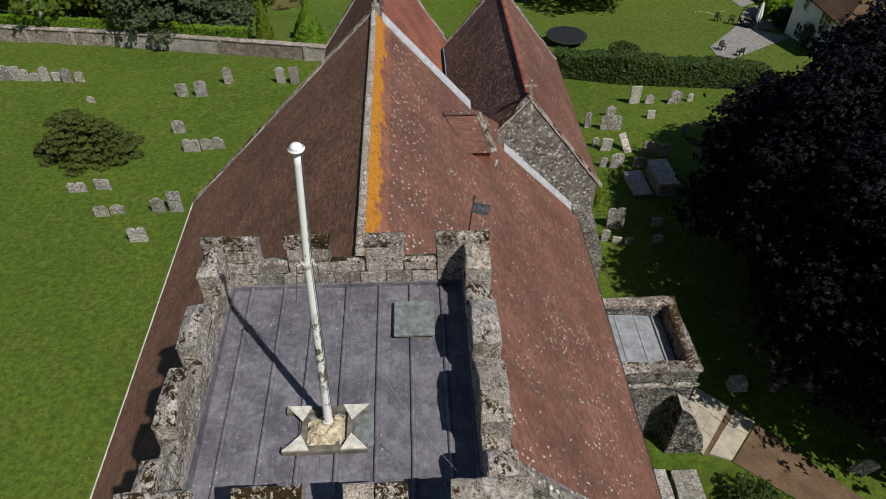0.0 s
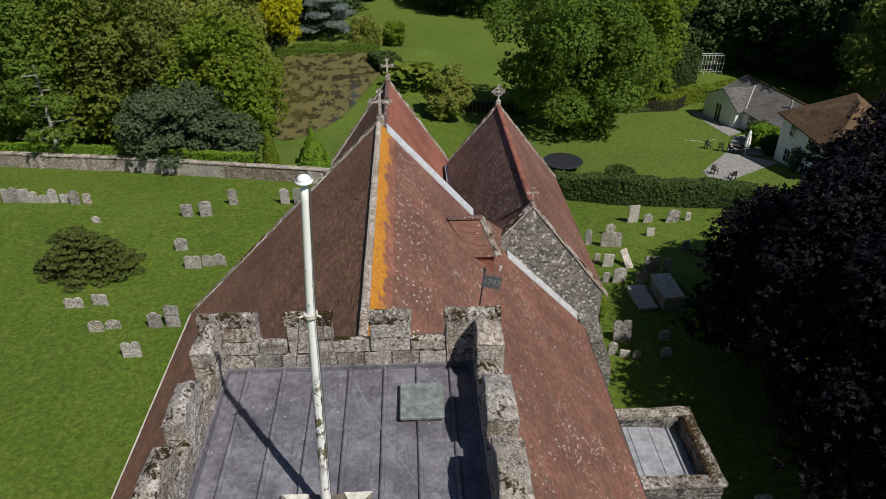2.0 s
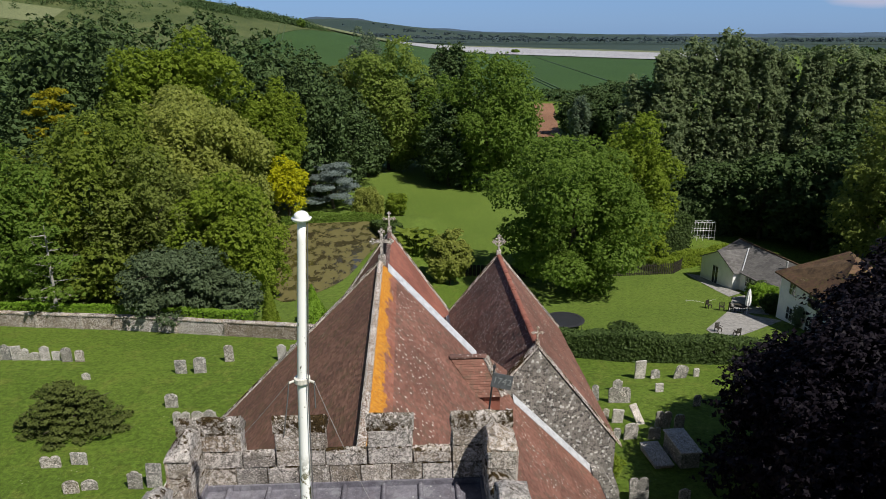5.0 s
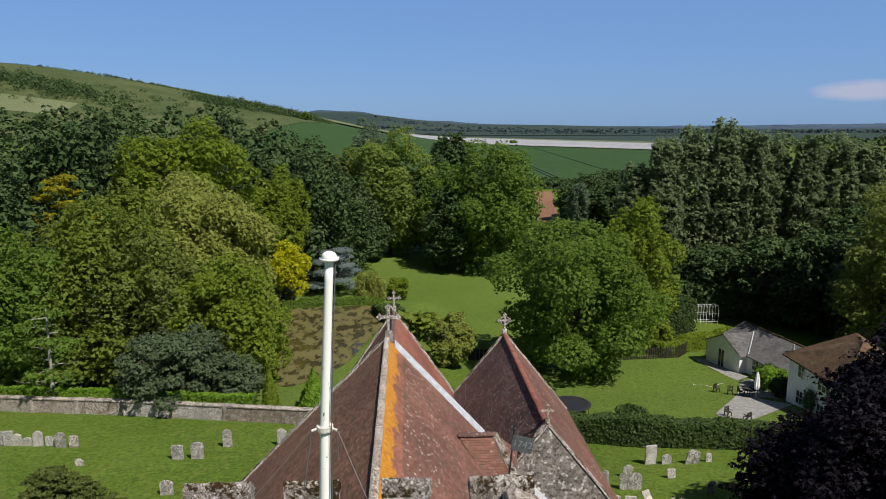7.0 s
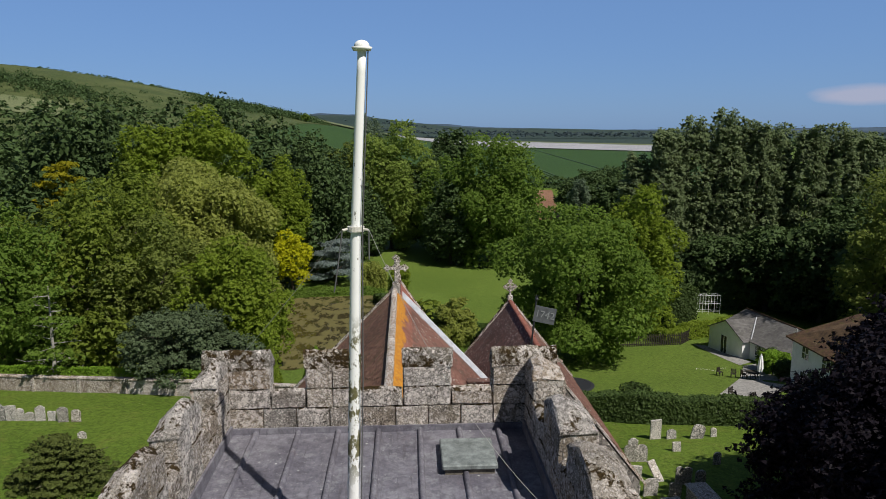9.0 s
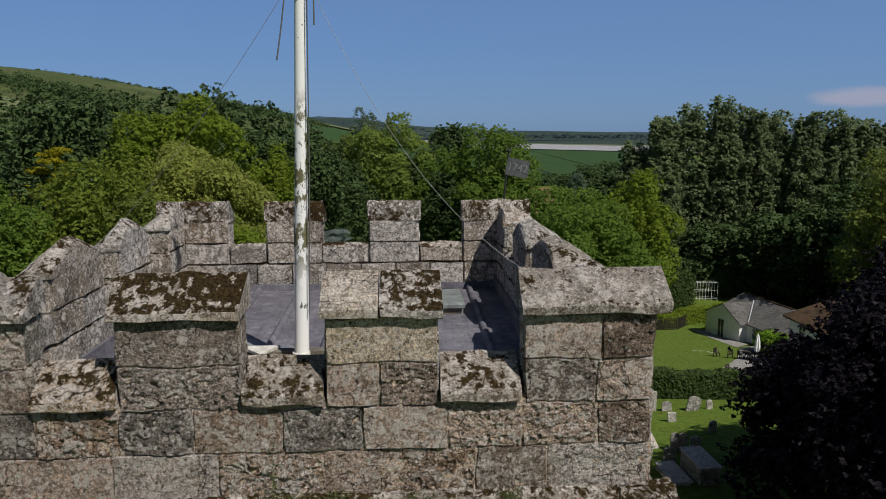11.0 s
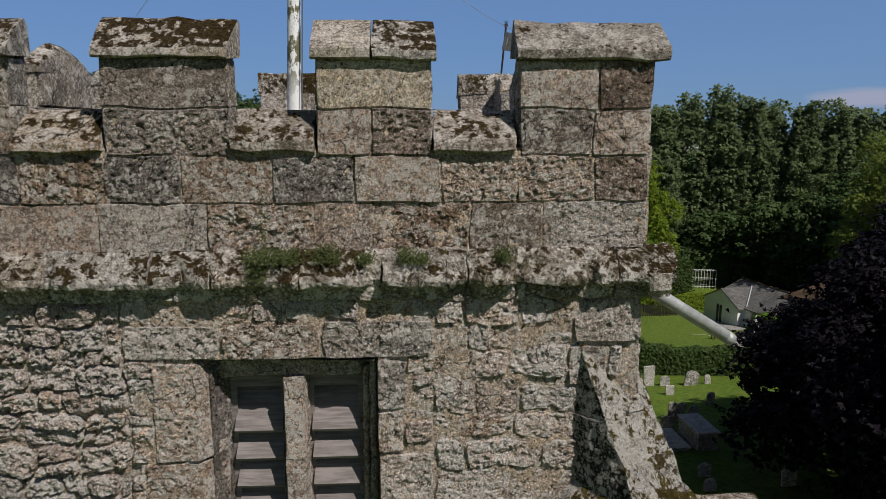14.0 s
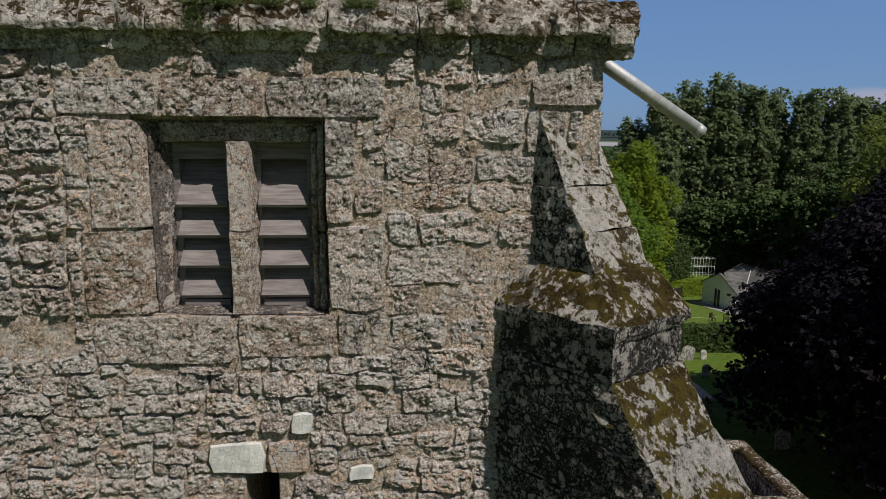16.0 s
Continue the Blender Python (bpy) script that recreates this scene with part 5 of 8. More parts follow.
def slab_roof(name, pts, thick, material, parent):
    """A solid roof slab below the tiles, from four corners."""
    bm = bmesh.new()
    a = [bm.verts.new(p) for p in pts]
    b = [bm.verts.new((p[0], p[1], p[2] - thick)) for p in pts]
    bm.faces.new(a)
    bm.faces.new(b[::-1])
    for i in range(4):
        bm.faces.new((a[i], b[i], b[(i + 1) % 4], a[(i + 1) % 4]))
    bmesh.ops.recalc_face_normals(bm, faces=bm.faces)
    return part(name, bm, material, parent)


def ridge_tiles(name, a, b, material, parent, label="", step=0.33, r=0.13):
    a, b = Vector(a), Vector(b)
    n = int((b - a).length / step)
    d = (b - a) / n
    side = d.cross(Vector((0, 0, 1))).normalized()
    bm = bmesh.new()
    for i in range(n):
        p = a + d * i
        q = p + d * 1.04
        lift = Vector((0, 0, rng.uniform(-0.008, 0.012)))
        rings = []
        for c0, s in ((p, 1.0), (q, 0.93)):
            rings.append([bm.verts.new(c0 + lift + side * (r * s * math.cos(t)) + Vector((0, 0, r * s * 0.75 * math.sin(t)))) for t in np.linspace(math.pi, 0, 7)])
        for e in range(6):
            bm.faces.new((rings[0][e], rings[0][e + 1], rings[1][e + 1], rings[1][e]))
        bm.faces.new(rings[0])
    bmesh.ops.recalc_face_normals(bm, faces=bm.faces)
    return part(name, bm, material, parent, label)


def cross_finial(x, y, z, s, wheel, parent=None, label="weathered stone gable cross on a small base"):
    bm = bmesh.new()
    add_box(bm, x - 0.13 * s, x + 0.13 * s, y - 0.13 * s, y + 0.13 * s, z - 0.25 * s, z + 0.12 * s, 0.03 * s)
    add_box(bm, x - 0.055 * s, x + 0.055 * s, y - 0.055 * s, y + 0.055 * s, z + 0.1 * s, z + 0.95 * s, 0.015 * s)
    add_box(bm, x - 0.30 * s, x + 0.30 * s, y - 0.05 * s, y + 0.05 * s, z + 0.55 * s, z + 0.67 * s, 0.015 * s)
    for dx, dz in ((-0.30, 0.61), (0.30, 0.61), (0, 0.95)):
        for e, f in ((-0.07, 0), (0.07, 0), (0, 0.07), (0, -0.07)):
            bmesh.ops.create_icosphere(bm, subdivisions=1, radius=0.062 * s, matrix=Matrix.Translation((x + (dx + e) * s, y, z + (dz + f) * s)))
    if wheel:
        rr = 0.24 * s
        for i in range(20):
            a0, a1 = i * math.pi / 10, (i + 1) * math.pi / 10
            add_rod(bm, (x + rr * math.cos(a0), y, z + 0.61 * s + rr * math.sin(a0)), (x + rr * math.cos(a1), y, z + 0.61 * s + rr * math.sin(a1)), 0.04 * s, None, 6)
    return tagged(part("gable_cross", bm, M_INNER), label, "cross", "gable crosses")


def gable_coping(name, pts, wide, high, material, parent, label=""):
    """A run of coping stones along the verge through the points, each stone a part."""
    for a, b in zip(pts, pts[1:]):
        a, b = Vector(a), Vector(b)
        n = max(1, int((b - a).length / 0.75))
        for i in range(n):
            bm = bmesh.new()
            p, q = a.lerp(b, (i + 0.01) / n), a.lerp(b, (i + 0.99) / n)
            hv = []
            for c0 in (p, q):
                hv.append([bm.verts.new(c0 + Vector((0, dy, dz)) + 0.02 * Vector(noise.noise_vector(c0 * 3 + Vector((dy, dz, 0))))) for dy, dz in ((-wide / 2, 0), (wide / 2, 0), (wide / 2, high * 0.7), (0, high), (-wide / 2, high * 0.7))])
            for e in range(5):
                bm.faces.new((hv[0][e], hv[0][(e + 1) % 5], hv[1][(e + 1) % 5], hv[1][e]))
            bm.faces.new(hv[0])
            bm.faces.new(hv[1][::-1])
            bmesh.ops.recalc_face_normals(bm, faces=bm.faces)
            part(name, bm, material, parent, label)


# nave with its aisles under one great roof
RX, RZ, EZ = -0.22, 9.93, 1.25
LX, RXE = -8.92, 8.33
N0, NR = 0.9, 4.15                            # the two slopes begin beside the tower
yl, ym, yr = 21.1, 21.5, 19.6                # its east verge, skewed to fit the camera's view
nave = thing("nave", "church nave with steep clay-tiled roof, mossy on its shaded slope", "church nave")
bm = prism([(LX + 0.35, -3.4), (LX + 0.35, EZ + 0.1), (RX, RZ - 0.4), (RXE - 0.35, EZ + 0.1), (RXE - 0.35, -3.4)], 19.1, 19.5)
part("east_wall", bm, M_FLINT, nave)
part("side_wall", box(LX + 0.3, LX + 0.8, N0 + 0.2, 19.2, -3.4, EZ + 0.1), M_FLINT, nave)
part("side_wall", box(RXE - 0.8, RXE - 0.3, NR, 19.2, -3.4, EZ + 0.1), M_FLINT, nave)
part("west_wall", prism([(LX + 0.35, -3.4), (LX + 0.35, EZ + 0.1), (TX0, 7.4), (TX0, -3.4)], N0 + 0.2, N0 + 0.6), M_FLINT, nave)
part("west_wall", prism([(RXE - 0.35, -3.4), (RXE - 0.35, EZ + 0.1), (TX1, 7.2), (TX1, -3.4)], NR - 0.45, NR), M_FLINT, nave)
slope_l, slope_r = (RZ - EZ) / (RX - LX), (RZ - EZ) / (RXE - RX)
zl, zr2 = RZ - slope_l * (RX - TX0), RZ - slope_r * (TX1 - RX)
Yb = TY1
d = 0.05
slab_roof("roof_deck", [(LX, Yb, EZ - d), (LX, yl, EZ - d), (RX, ym, RZ - d), (RX, Yb, RZ - d)], 0.2, M_TIMBER, nave)
slab_roof("roof_deck", [(RXE, Yb, EZ - d), (RXE, yr, EZ - d), (RX, ym, RZ - d), (RX, Yb, RZ - d)], 0.2, M_TIMBER, nave)
slab_roof("roof_deck", [(LX, N0, EZ - d), (LX, Yb, EZ - d), (TX0, Yb, zl - d), (TX0, N0, zl - d)], 0.2, M_TIMBER, nave)
slab_roof("roof_deck", [(RXE, NR, EZ - d), (RXE, Yb, EZ - d), (TX1, Yb, zr2 - d), (TX1, NR, zr2 - d)], 0.2, M_TIMBER, nave)
tile_slope("mossy_tiles", (LX - 0.1, Yb, EZ - 0.1), (LX - 0.1, yl, EZ - 0.1), (RX, Yb, RZ), (RX, ym, RZ), M_TILE_MOSS, nave, "dark brown clay tiles furred with moss", seed=2)
tile_slope("mossy_tiles", (LX - 0.1, N0, EZ - 0.1), (LX - 0.1, Yb, EZ - 0.1), (TX0, N0, zl), (TX0, Yb, zl), M_TILE_MOSS, nave, "dark brown clay tiles furred with moss", seed=3)
OB = 0.62                                     # width of the orange band below the ridge
ob_x, ob_z = RX + OB, RZ - slope_r * OB
yo = ym + (yr - ym) * OB / (RXE - RX)
OS = 1.75
os_x, os_z = RX + OS, RZ - slope_r * OS
ys = ym + (yr - ym) * OS / (RXE - RX)
tile_slope("spotted_tiles", (os_x, Yb, os_z), (os_x, ys, os_z), (ob_x, Yb, ob_z), (ob_x, yo, ob_z), M_TILE_SPOT, nave, "red-brown clay tiles thickly spotted with white lichen", seed=15)
tile_slope("red_tiles", (RXE + 0.1, Yb, EZ - 0.1), (RXE + 0.1, yr, EZ - 0.1), (os_x, Yb, os_z), (os_x, ys, os_z), M_TILE, nave, "red-brown clay tiles spotted with pale lichen", seed=4)
tile_slope("orange_tiles", (ob_x, Yb, ob_z), (ob_x, yo, ob_z), (RX, Yb, RZ), (RX, ym, RZ), M_TILE_ORANGE, nave, "clay tiles under a band of orange lichen", seed=5)
tile_slope("red_tiles", (RXE + 0.1, NR, EZ - 0.1), (RXE + 0.1, Yb, EZ - 0.1), (TX1, NR, zr2), (TX1, Yb, zr2), M_TILE, nave, "red-brown clay tiles spotted with pale lichen", seed=6)
ridge_tiles("ridge_tiles", (RX, Yb + 0.2, RZ + 0.0), (RX, ym, RZ + 0.0), M_RIDGE, nave, "grey-brown lichened ridge tiles", r=0.115)
gable_coping("coping_stone", [(RX, ym, RZ + 0.02), (LX - 0.1, yl, EZ - 0.06)], 0.30, 0.13, M_INNER, nave, "pale stone verge coping")


def flash_run(pts, wide, parent):
    bm = bmesh.new()
    prev = None
    for x, y, z in pts:
        ring = [bm.verts.new((x, y + dy, z + dz)) for dy, dz in ((-wide, 0.03), (-wide, 0.05), (-0.05, 0.11), (0.10, 0.22), (0.18, 0.22), (0.18, -0.1))]
        if prev:
            for e in range(5):
                bm.faces.new((prev[e], ring[e], ring[e + 1], prev[e + 1]))
        prev = ring
    bmesh.ops.recalc_face_normals(bm, faces=bm.faces)
    return part("verge_flashing", bm, M_LEADPALE, parent, "pale lead flashing along the verge")


def on_right(x, up=0.0):
    t = (x - RX) / (RXE - RX)
    return (x, min(ym + (yr - ym) * t - 0.02, 99 if x < 4.5 else 19.62), RZ - slope_r * (x - RX) + up)


flash_run([on_right(x) for x in np.linspace(RX + 0.3, 3.55, 12)], 0.26, nave)
flash_run([on_right(x) for x in np.linspace(4.9, RXE - 0.1, 12)], 0.26, nave)
cross_finial(RX + 0.06, ym, RZ + 0.15, 1.15, False)
part("gutter_edge", box(LX - 0.20, LX - 0.08, N0, yl, EZ - 0.22, EZ - 0.13, 0.02), M_PALEWOOD, nave, "pale gutter along the eave")
part("gutter_edge", box(RXE + 0.08, RXE + 0.18, NR, yr, EZ - 0.24, EZ - 0.13, 0.02), M_IRON, nave, "dark gutter along the eave")

gable_coping("verge_stone", [(TX1 + 0.05, NR - 0.2, zr2 - 0.02), (RXE + 0.1, NR - 0.2, EZ - 0.08)], 0.52, 0.24, M_FLINT, nave, "rough flint verge stones")

# little tiled dormer near the nave's east verge
dorm = thing("roof_dormer", "small hipped red-tiled dormer on the nave roof", "dormer")
DYR, DYF, DZR, DZE = 18.0, 16.85, 7.45, 6.45
tile_slope("front_tiles", (3.2, DYF, DZE), (4.2, DYF, DZE), (2.28, DYR, DZR), (3.6, DYR, DZR), M_TILE, dorm, "", seed=8)
tile_slope("hip_tiles", (4.15, DYF, DZE), (4.5, 18.8, DZE), (3.6, DYR, DZR), (3.62, DYR + 0.04, DZR), M_TILE, dorm, "", seed=9)
tile_slope("back_tiles", (4.5, 18.85, DZE), (3.0, 18.85, DZE), (3.6, DYR, DZR), (2.28, DYR, DZR), M_TILE, dorm, "", seed=10)
ridge_tiles("ridge_tiles", (2.3, DYR, DZR), (3.6, DYR, DZR), M_TILE_DARK, dorm)
ridge_tiles("ridge_tiles", (3.6, DYR, DZR), (4.15, DYF, DZE), M_INNER, dorm)
bm = bmesh.new()
v = [bm.verts.new(p) for p in ((2.9, DYF + 0.12, 6.45), (4.0, DYF + 0.12, 5.4), (4.0, DYF + 0.12, DZE + 0.03), (3.05, DYF + 0.12, DZE + 0.03))]
w = [bm.verts.new(p) for p in ((2.9, 18.8, 6.45), (4.25, 18.8, 5.2), (4.25, 18.8, DZE + 0.03), (3.05, 18.8, DZE + 0.03))]
bm.faces.new(v)
bm.faces.new(w[::-1])
for i in range(4):
    bm.faces.new((v[i], v[(i + 1) % 4], w[(i + 1) % 4], w[i]))
bmesh.ops.recalc_face_normals(bm, faces=bm.faces)
part("cheek", bm, M_TILE_RED, dorm, "tile-hung cheek")
swept("apron_flashing", [(2.95, DYF + 0.02, 6.52), (3.5, DYF + 0.02, 6.0), (4.08, DYF + 0.02, 5.45), (4.45, 18.1, 5.22)], 0.045, M_LEADPALE, dorm, "white lead flashing")

# chancel
chancel = thing("chancel", "church chancel with bright red clay-tiled roof", "church chancel")
CZ, CX, CY1 = 7.42, -0.2, 34.5
cw, cdrop = 3.55, 5.2
part("east_wall", prism([(CX - cw, -6), (CX - cw, CZ - cdrop), (CX, CZ - 0.15), (CX + cw, CZ - cdrop), (CX + cw, -6)], CY1 - 0.5, CY1), M_FLINT, chancel)
part("side_wall", box(CX - cw, CX - cw + 0.4, 19.5, CY1 - 0.5, -6, CZ - cdrop), M_FLINT, chancel)
part("side_wall", box(CX + cw - 0.4, CX + cw, 19.5, CY1 - 0.5, -6, CZ - cdrop - 0.1), M_FLINT, chancel)
for s, m, sd in ((-1, M_TILE_MOSS, 11), (1, M_TILE_RED, 12)):
    slab_roof("roof_deck", [(CX + s * cw, 19.5, CZ - cdrop - d), (CX + s * cw, CY1, CZ - cdrop - d), (CX, CY1, CZ - d), (CX, 19.5, CZ - d)], 0.15, M_TIMBER, chancel)
    tile_slope("clay_tiles", (CX + s * (cw + 0.1), 19.5, CZ - cdrop - 0.1), (CX + s * (cw + 0.1), CY1, CZ - cdrop - 0.1), (CX, 19.5, CZ), (CX, CY1, CZ), m, chancel, "", seed=sd)
    gable_coping("coping_stone", [(CX, CY1, CZ), (CX + s * (cw + 0.1), CY1, CZ - cdrop - 0.1)], 0.34, 0.22, M_INNER, chancel)
ridge_tiles("ridge_tiles", (CX, 20.0, CZ), (CX, CY1 - 0.2, CZ), M_TILE_DARK, chancel)
cross_finial(CX, CY1, CZ + 0.25, 0.95, False)

# side chapel, its west gable of flint
chapel = thing("side_chapel", "flint-walled side chapel with steep clay-tiled roof", "chapel")
HX, HZ, HY0, HY1, HL, HR = 5.85, 6.86, 20.0, 31.6, 2.75, 3.45
zlv, zrv = 3.55, 2.55
part("west_gable", prism([(HX - HL, -3.6), (HX - HL, zlv), (HX, HZ - 0.05), (HX + HR - 0.1, zrv), (HX + HR - 0.1, 1.2), (HX + HR + 0.25, 0.2), (HX + HR + 0.3, -3.6)], HY0 - 0.25, HY0 + 0.25), M_FLINT, chapel, "flint rubble gable wall")
part("east_gable", prism([(HX - HL, -5.6), (HX - HL, zlv), (HX, HZ - 0.05), (HX + HR - 0.1, zrv), (HX + HR - 0.1, -5.6)], HY1 - 0.4, HY1), M_FLINT, chapel)
part("side_wall", box(HX + HR - 0.5, HX + HR - 0.1, HY0 + 0.25, HY1 - 0.4, -5.0, zrv + 0.1), M_FLINT, chapel)
slab_roof("roof_deck", [(HX - HL, HY0, zlv - d), (HX - HL, HY1, zlv - d), (HX, HY1, HZ - d), (HX, HY0, HZ - d)], 0.15, M_TIMBER, chapel)
slab_roof("roof_deck", [(HX + HR, HY0, zrv - d), (HX + HR, HY1, zrv - d), (HX, HY1, HZ - d), (HX, HY0, HZ - d)], 0.15, M_TIMBER, chapel)
tile_slope("dark_tiles", (HX - HL, HY0 + 0.1, zlv), (HX - HL, HY1, zlv), (HX, HY0 + 0.1, HZ), (HX, HY1, HZ), M_TILE_DARK, chapel, "dark lichened clay tiles", seed=13, tw=0.21, gauge=0.13)
tile_slope("red_tiles", (HX + HR + 0.12, HY0 + 0.1, zrv - 0.15), (HX + HR + 0.12, HY1, zrv - 0.15), (HX, HY0 + 0.1, HZ), (HX, HY1, HZ), M_TILE, chapel, "", seed=14)
ridge_tiles("ridge_tiles", (HX, HY0 + 0.3, HZ), (HX, HY1 - 0.1, HZ), M_TILE_RED, chapel, "red ridge tiles")
gable_coping("coping_stone", [(HX, HY0, HZ + 0.02), (HX + HR + 0.2, HY0, zrv - 0.25)], 0.42, 0.16, M_INNER, chapel)
gable_coping("coping_stone", [(HX, HY0, HZ + 0.02), (HX - HL, HY0, zlv)], 0.42, 0.16, M_INNER, chapel)
for s, hw, zv in ((-1, HL, zlv), (1, HR + 0.1, zrv)):
    gable_coping("coping_stone", [(HX, HY1, HZ + 0.02), (HX + s * hw, HY1, zv - 0.1)], 0.32, 0.16, M_INNER, chapel)
cross_finial(HX, HY1, HZ + 0.2, 0.95, True)
cross_finial(HX, HY0, HZ + 0.2, 0.6, False)
part("valley_gutter", prism([(3.02, 2.2), (3.42, 3.0), (3.22, 3.45), (2.95, 3.35)], 19.7, 31.5), M_LEADPALE, chapel, "pale lead valley gutter")
part("blocked_arch", prism([(HX - 1.15 + 0.5 * math.cos(a), 3.9 + 0.75 * math.sin(a)) for a in np.linspace(math.pi, 0, 12)], HY0 - 0.29, HY0 - 0.2), M_FLINT, chapel)
swept("arch_ring", [(HX - 1.15 + 0.58 * math.cos(a), HY0 - 0.27, 3.9 + 0.85 * math.sin(a)) for a in np.linspace(math.pi, 0, 12)], 0.055, M_INNER, chapel)
part("stepped_buttress", prism([(8.2, -3.5), (8.2, 1.6), (8.7, 1.5), (9.35, 0.4), (9.75, -0.5), (9.95, -1.3), (10.0, -3.5)], 19.2, 19.75), M_FLINT, chapel)

# porch with a parapet and a small lead roof
porch = thing("porch", "low stone porch with mossy parapet and lead roof", "porch")
QX0, QX1, QY0, QY1, QZ = 8.4, 11.35, 10.7, 14.3, 1.05
bm = bmesh.new()
add_box(bm, QX0, QX1, QY0, QY0 + 0.4, -3.4, 0.9)
add_box(bm, QX0, QX1, QY1 - 0.4, QY1, -3.4, 0.9)
add_box(bm, QX1 - 0.4, QX1, QY0 + 0.4, QY1 - 0.4, -3.4, 0.9)
part("wall", bm, M_BUTTRESS, porch)
for x0, x1, y0, y1 in ((QX0, QX1 + 0.06, QY0 - 0.06, QY0 + 0.42), (QX0, QX1 + 0.06, QY1 - 0.42, QY1 + 0.06), (QX1 - 0.42, QX1 + 0.06, QY0 + 0.42, QY1 - 0.42)):
    bm = box(x0, x1, y0, y1, 0.9, 1.1, 0.05)
    roughen(cut_up(bm, 0.3), 0.05, 2.5)
    part("parapet_coping", bm, M_COPING_MOSS, porch, "mossy coping")
bm = box(QX0, QX1 + 0.12, QY0 - 0.13, QY0, 0.15, 0.32, 0.03)
part("string", roughen(cut_up(bm, 0.3), 0.03, 3), M_COPING, porch)
part("lead_roof", prism([(QX0 - 0.1, 0.2), (QX0 - 0.1, 0.55), (QX0 + 1.2, 0.5), (QX1 - 0.5, 0.3), (QX1 - 0.4, 0.2)], QY0 + 0.4, QY1 - 0.4), M_PORCHLEAD, porch, "dull lead roof sheet")
for x in (8.95, 9.75, 10.5):
    part("lead_roll", box(x - 0.03, x + 0.03, QY0 + 0.4, QY1 - 0.4, 0.42, 0.56 - (x - 8.9) * 0.06, 0.015), M_PORCHLEAD, porch)
part("corner_buttress", roughen(cut_up(prism([(10.7, -3.4), (10.7, -0.2), (11.2, -0.6), (12.0, -2.2), (12.3, -3.4)], QY0 - 0.85, QY0 - 0.1), 0.3), 0.05, 2), M_BUTTRESS, porch, "sloping corner buttress")

# ---- ground and distance ----
def ss(a, b, v):
    t = np.clip((np.asarray(v, float) - a) / (b - a), 0, 1)
    return t * t * (3 - 2 * t)


def height(x, y):
    x, y = np.asarray(x, float), np.asarray(y, float)
    z = -3.2 - 6.9 * ss(18, 82, y - 12 * ss(8, -5, x))
    basin = ss(56, 63, y) * (1 - ss(97, 106, y)) * ss(7, 2, x) * ss(-40, -30, x)
    z = z * (1 - basin) - 8.3 * basin
    z = z + 94 * ss(120, -480, x) * ss(230, 800, y) * (1 - 0.9 * ss(1100, 2200, y))
    z = z + 62 * np.exp(-((x + 330) / 420) ** 2) * ss(1900, 3000, y) * (1 - ss(3200, 4200, y))
    z = z + 26 * ss(2400, 3600, y) * (0.5 + 0.5 * np.sin(x / 530.0 + 1.0)) * ss(900, -200, np.abs(x - 500) - 900)
    return z


def gz(x, y):
    return float(height(x, y))


def spread(lo, hi, fine_lo, fine_hi, step, grow):
    out = list(np.arange(fine_lo, fine_hi + step, step))
    s, v = step, fine_hi
    while v < hi:
        s *= grow
        v += s
        out.append(min(v, hi))
    s, v = step, fine_lo
    while v > lo:
        s *= grow
        v -= s
        out.insert(0, max(v, lo))
    return np.array(sorted(set(out)))


GX, GY = spread(-4200, 4200, -60, 70, 1.5, 1.12), spread(-1500, 4800, -20, 110, 1.5, 1.1)
gx, gy = np.meshgrid(GX, GY)
gzv = height(gx, gy)
near = (np.abs(gx) < 75) & (gy > -25) & (gy < 120)
bumps = np.array([noise.noise(Vector((a * 0.35, b * 0.35, 0))) for a, b in zip(gx.ravel(), gy.ravel())]).reshape(gx.shape)
gzv = gzv + 0.05 * bumps * near
nx = len(GX)
idx = np.arange(gx.size).reshape(gx.shape)
faces = np.stack([idx[:-1, :-1], idx[:-1, 1:], idx[1:, 1:], idx[1:, :-1]], -1).reshape(-1, 4)
ground = mesh("ground", np.stack([gx, gy, gzv], -1).reshape(-1, 3), faces.tolist(), M_GRASS, smooth=True)
tagged(ground, "rough green churchyard grass dotted with daisies, running on into pasture", "ground", kind="structure")


def drape(name, corners, material, label, category, lift=0.03, n=24, kind="structure"):
    """A sheet laid on the ground within four corners."""
    a, b, c0, e = (np.array(p, float) for p in corners)
    s, t = np.meshgrid(np.linspace(0, 1, n + 1), np.linspace(0, 1, n + 1))
    p = (a * (1 - s)[..., None] + b * s[..., None]) * (1 - t)[..., None] + (e * (1 - s)[..., None] + c0 * s[..., None]) * t[..., None]
    z = height(p[..., 0], p[..., 1]) + lift
    i = np.arange((n + 1) ** 2).reshape(n + 1, n + 1)
    f = np.stack([i[:-1, :-1], i[:-1, 1:], i[1:, 1:], i[1:, :-1]], -1).reshape(-1, 4)
    return tagged(mesh(name, np.concatenate([p, z[..., None]], -1).reshape(-1, 3), f.tolist(), material, smooth=True), label, category, kind=kind)


drape("lawn", [(11.0, 45.0), (38, 44.5), (36, 79), (7, 76)], M_LAWN, "mown garden lawn sloping away from the hedge", "lawn", 0.08, 40)
drape("lawn", [(-24, 100), (26, 73), (38, 150), (-22, 150)], M_LAWN, "mown lawn beyond the pond", "lawn", 0.09, 40)
drape("lawn", [(-46, 53), (-2, 46.5), (3, 75), (-46, 75)], M_LAWN, "shaded garden grass behind the churchyard wall", "lawn", 0.08, 40)
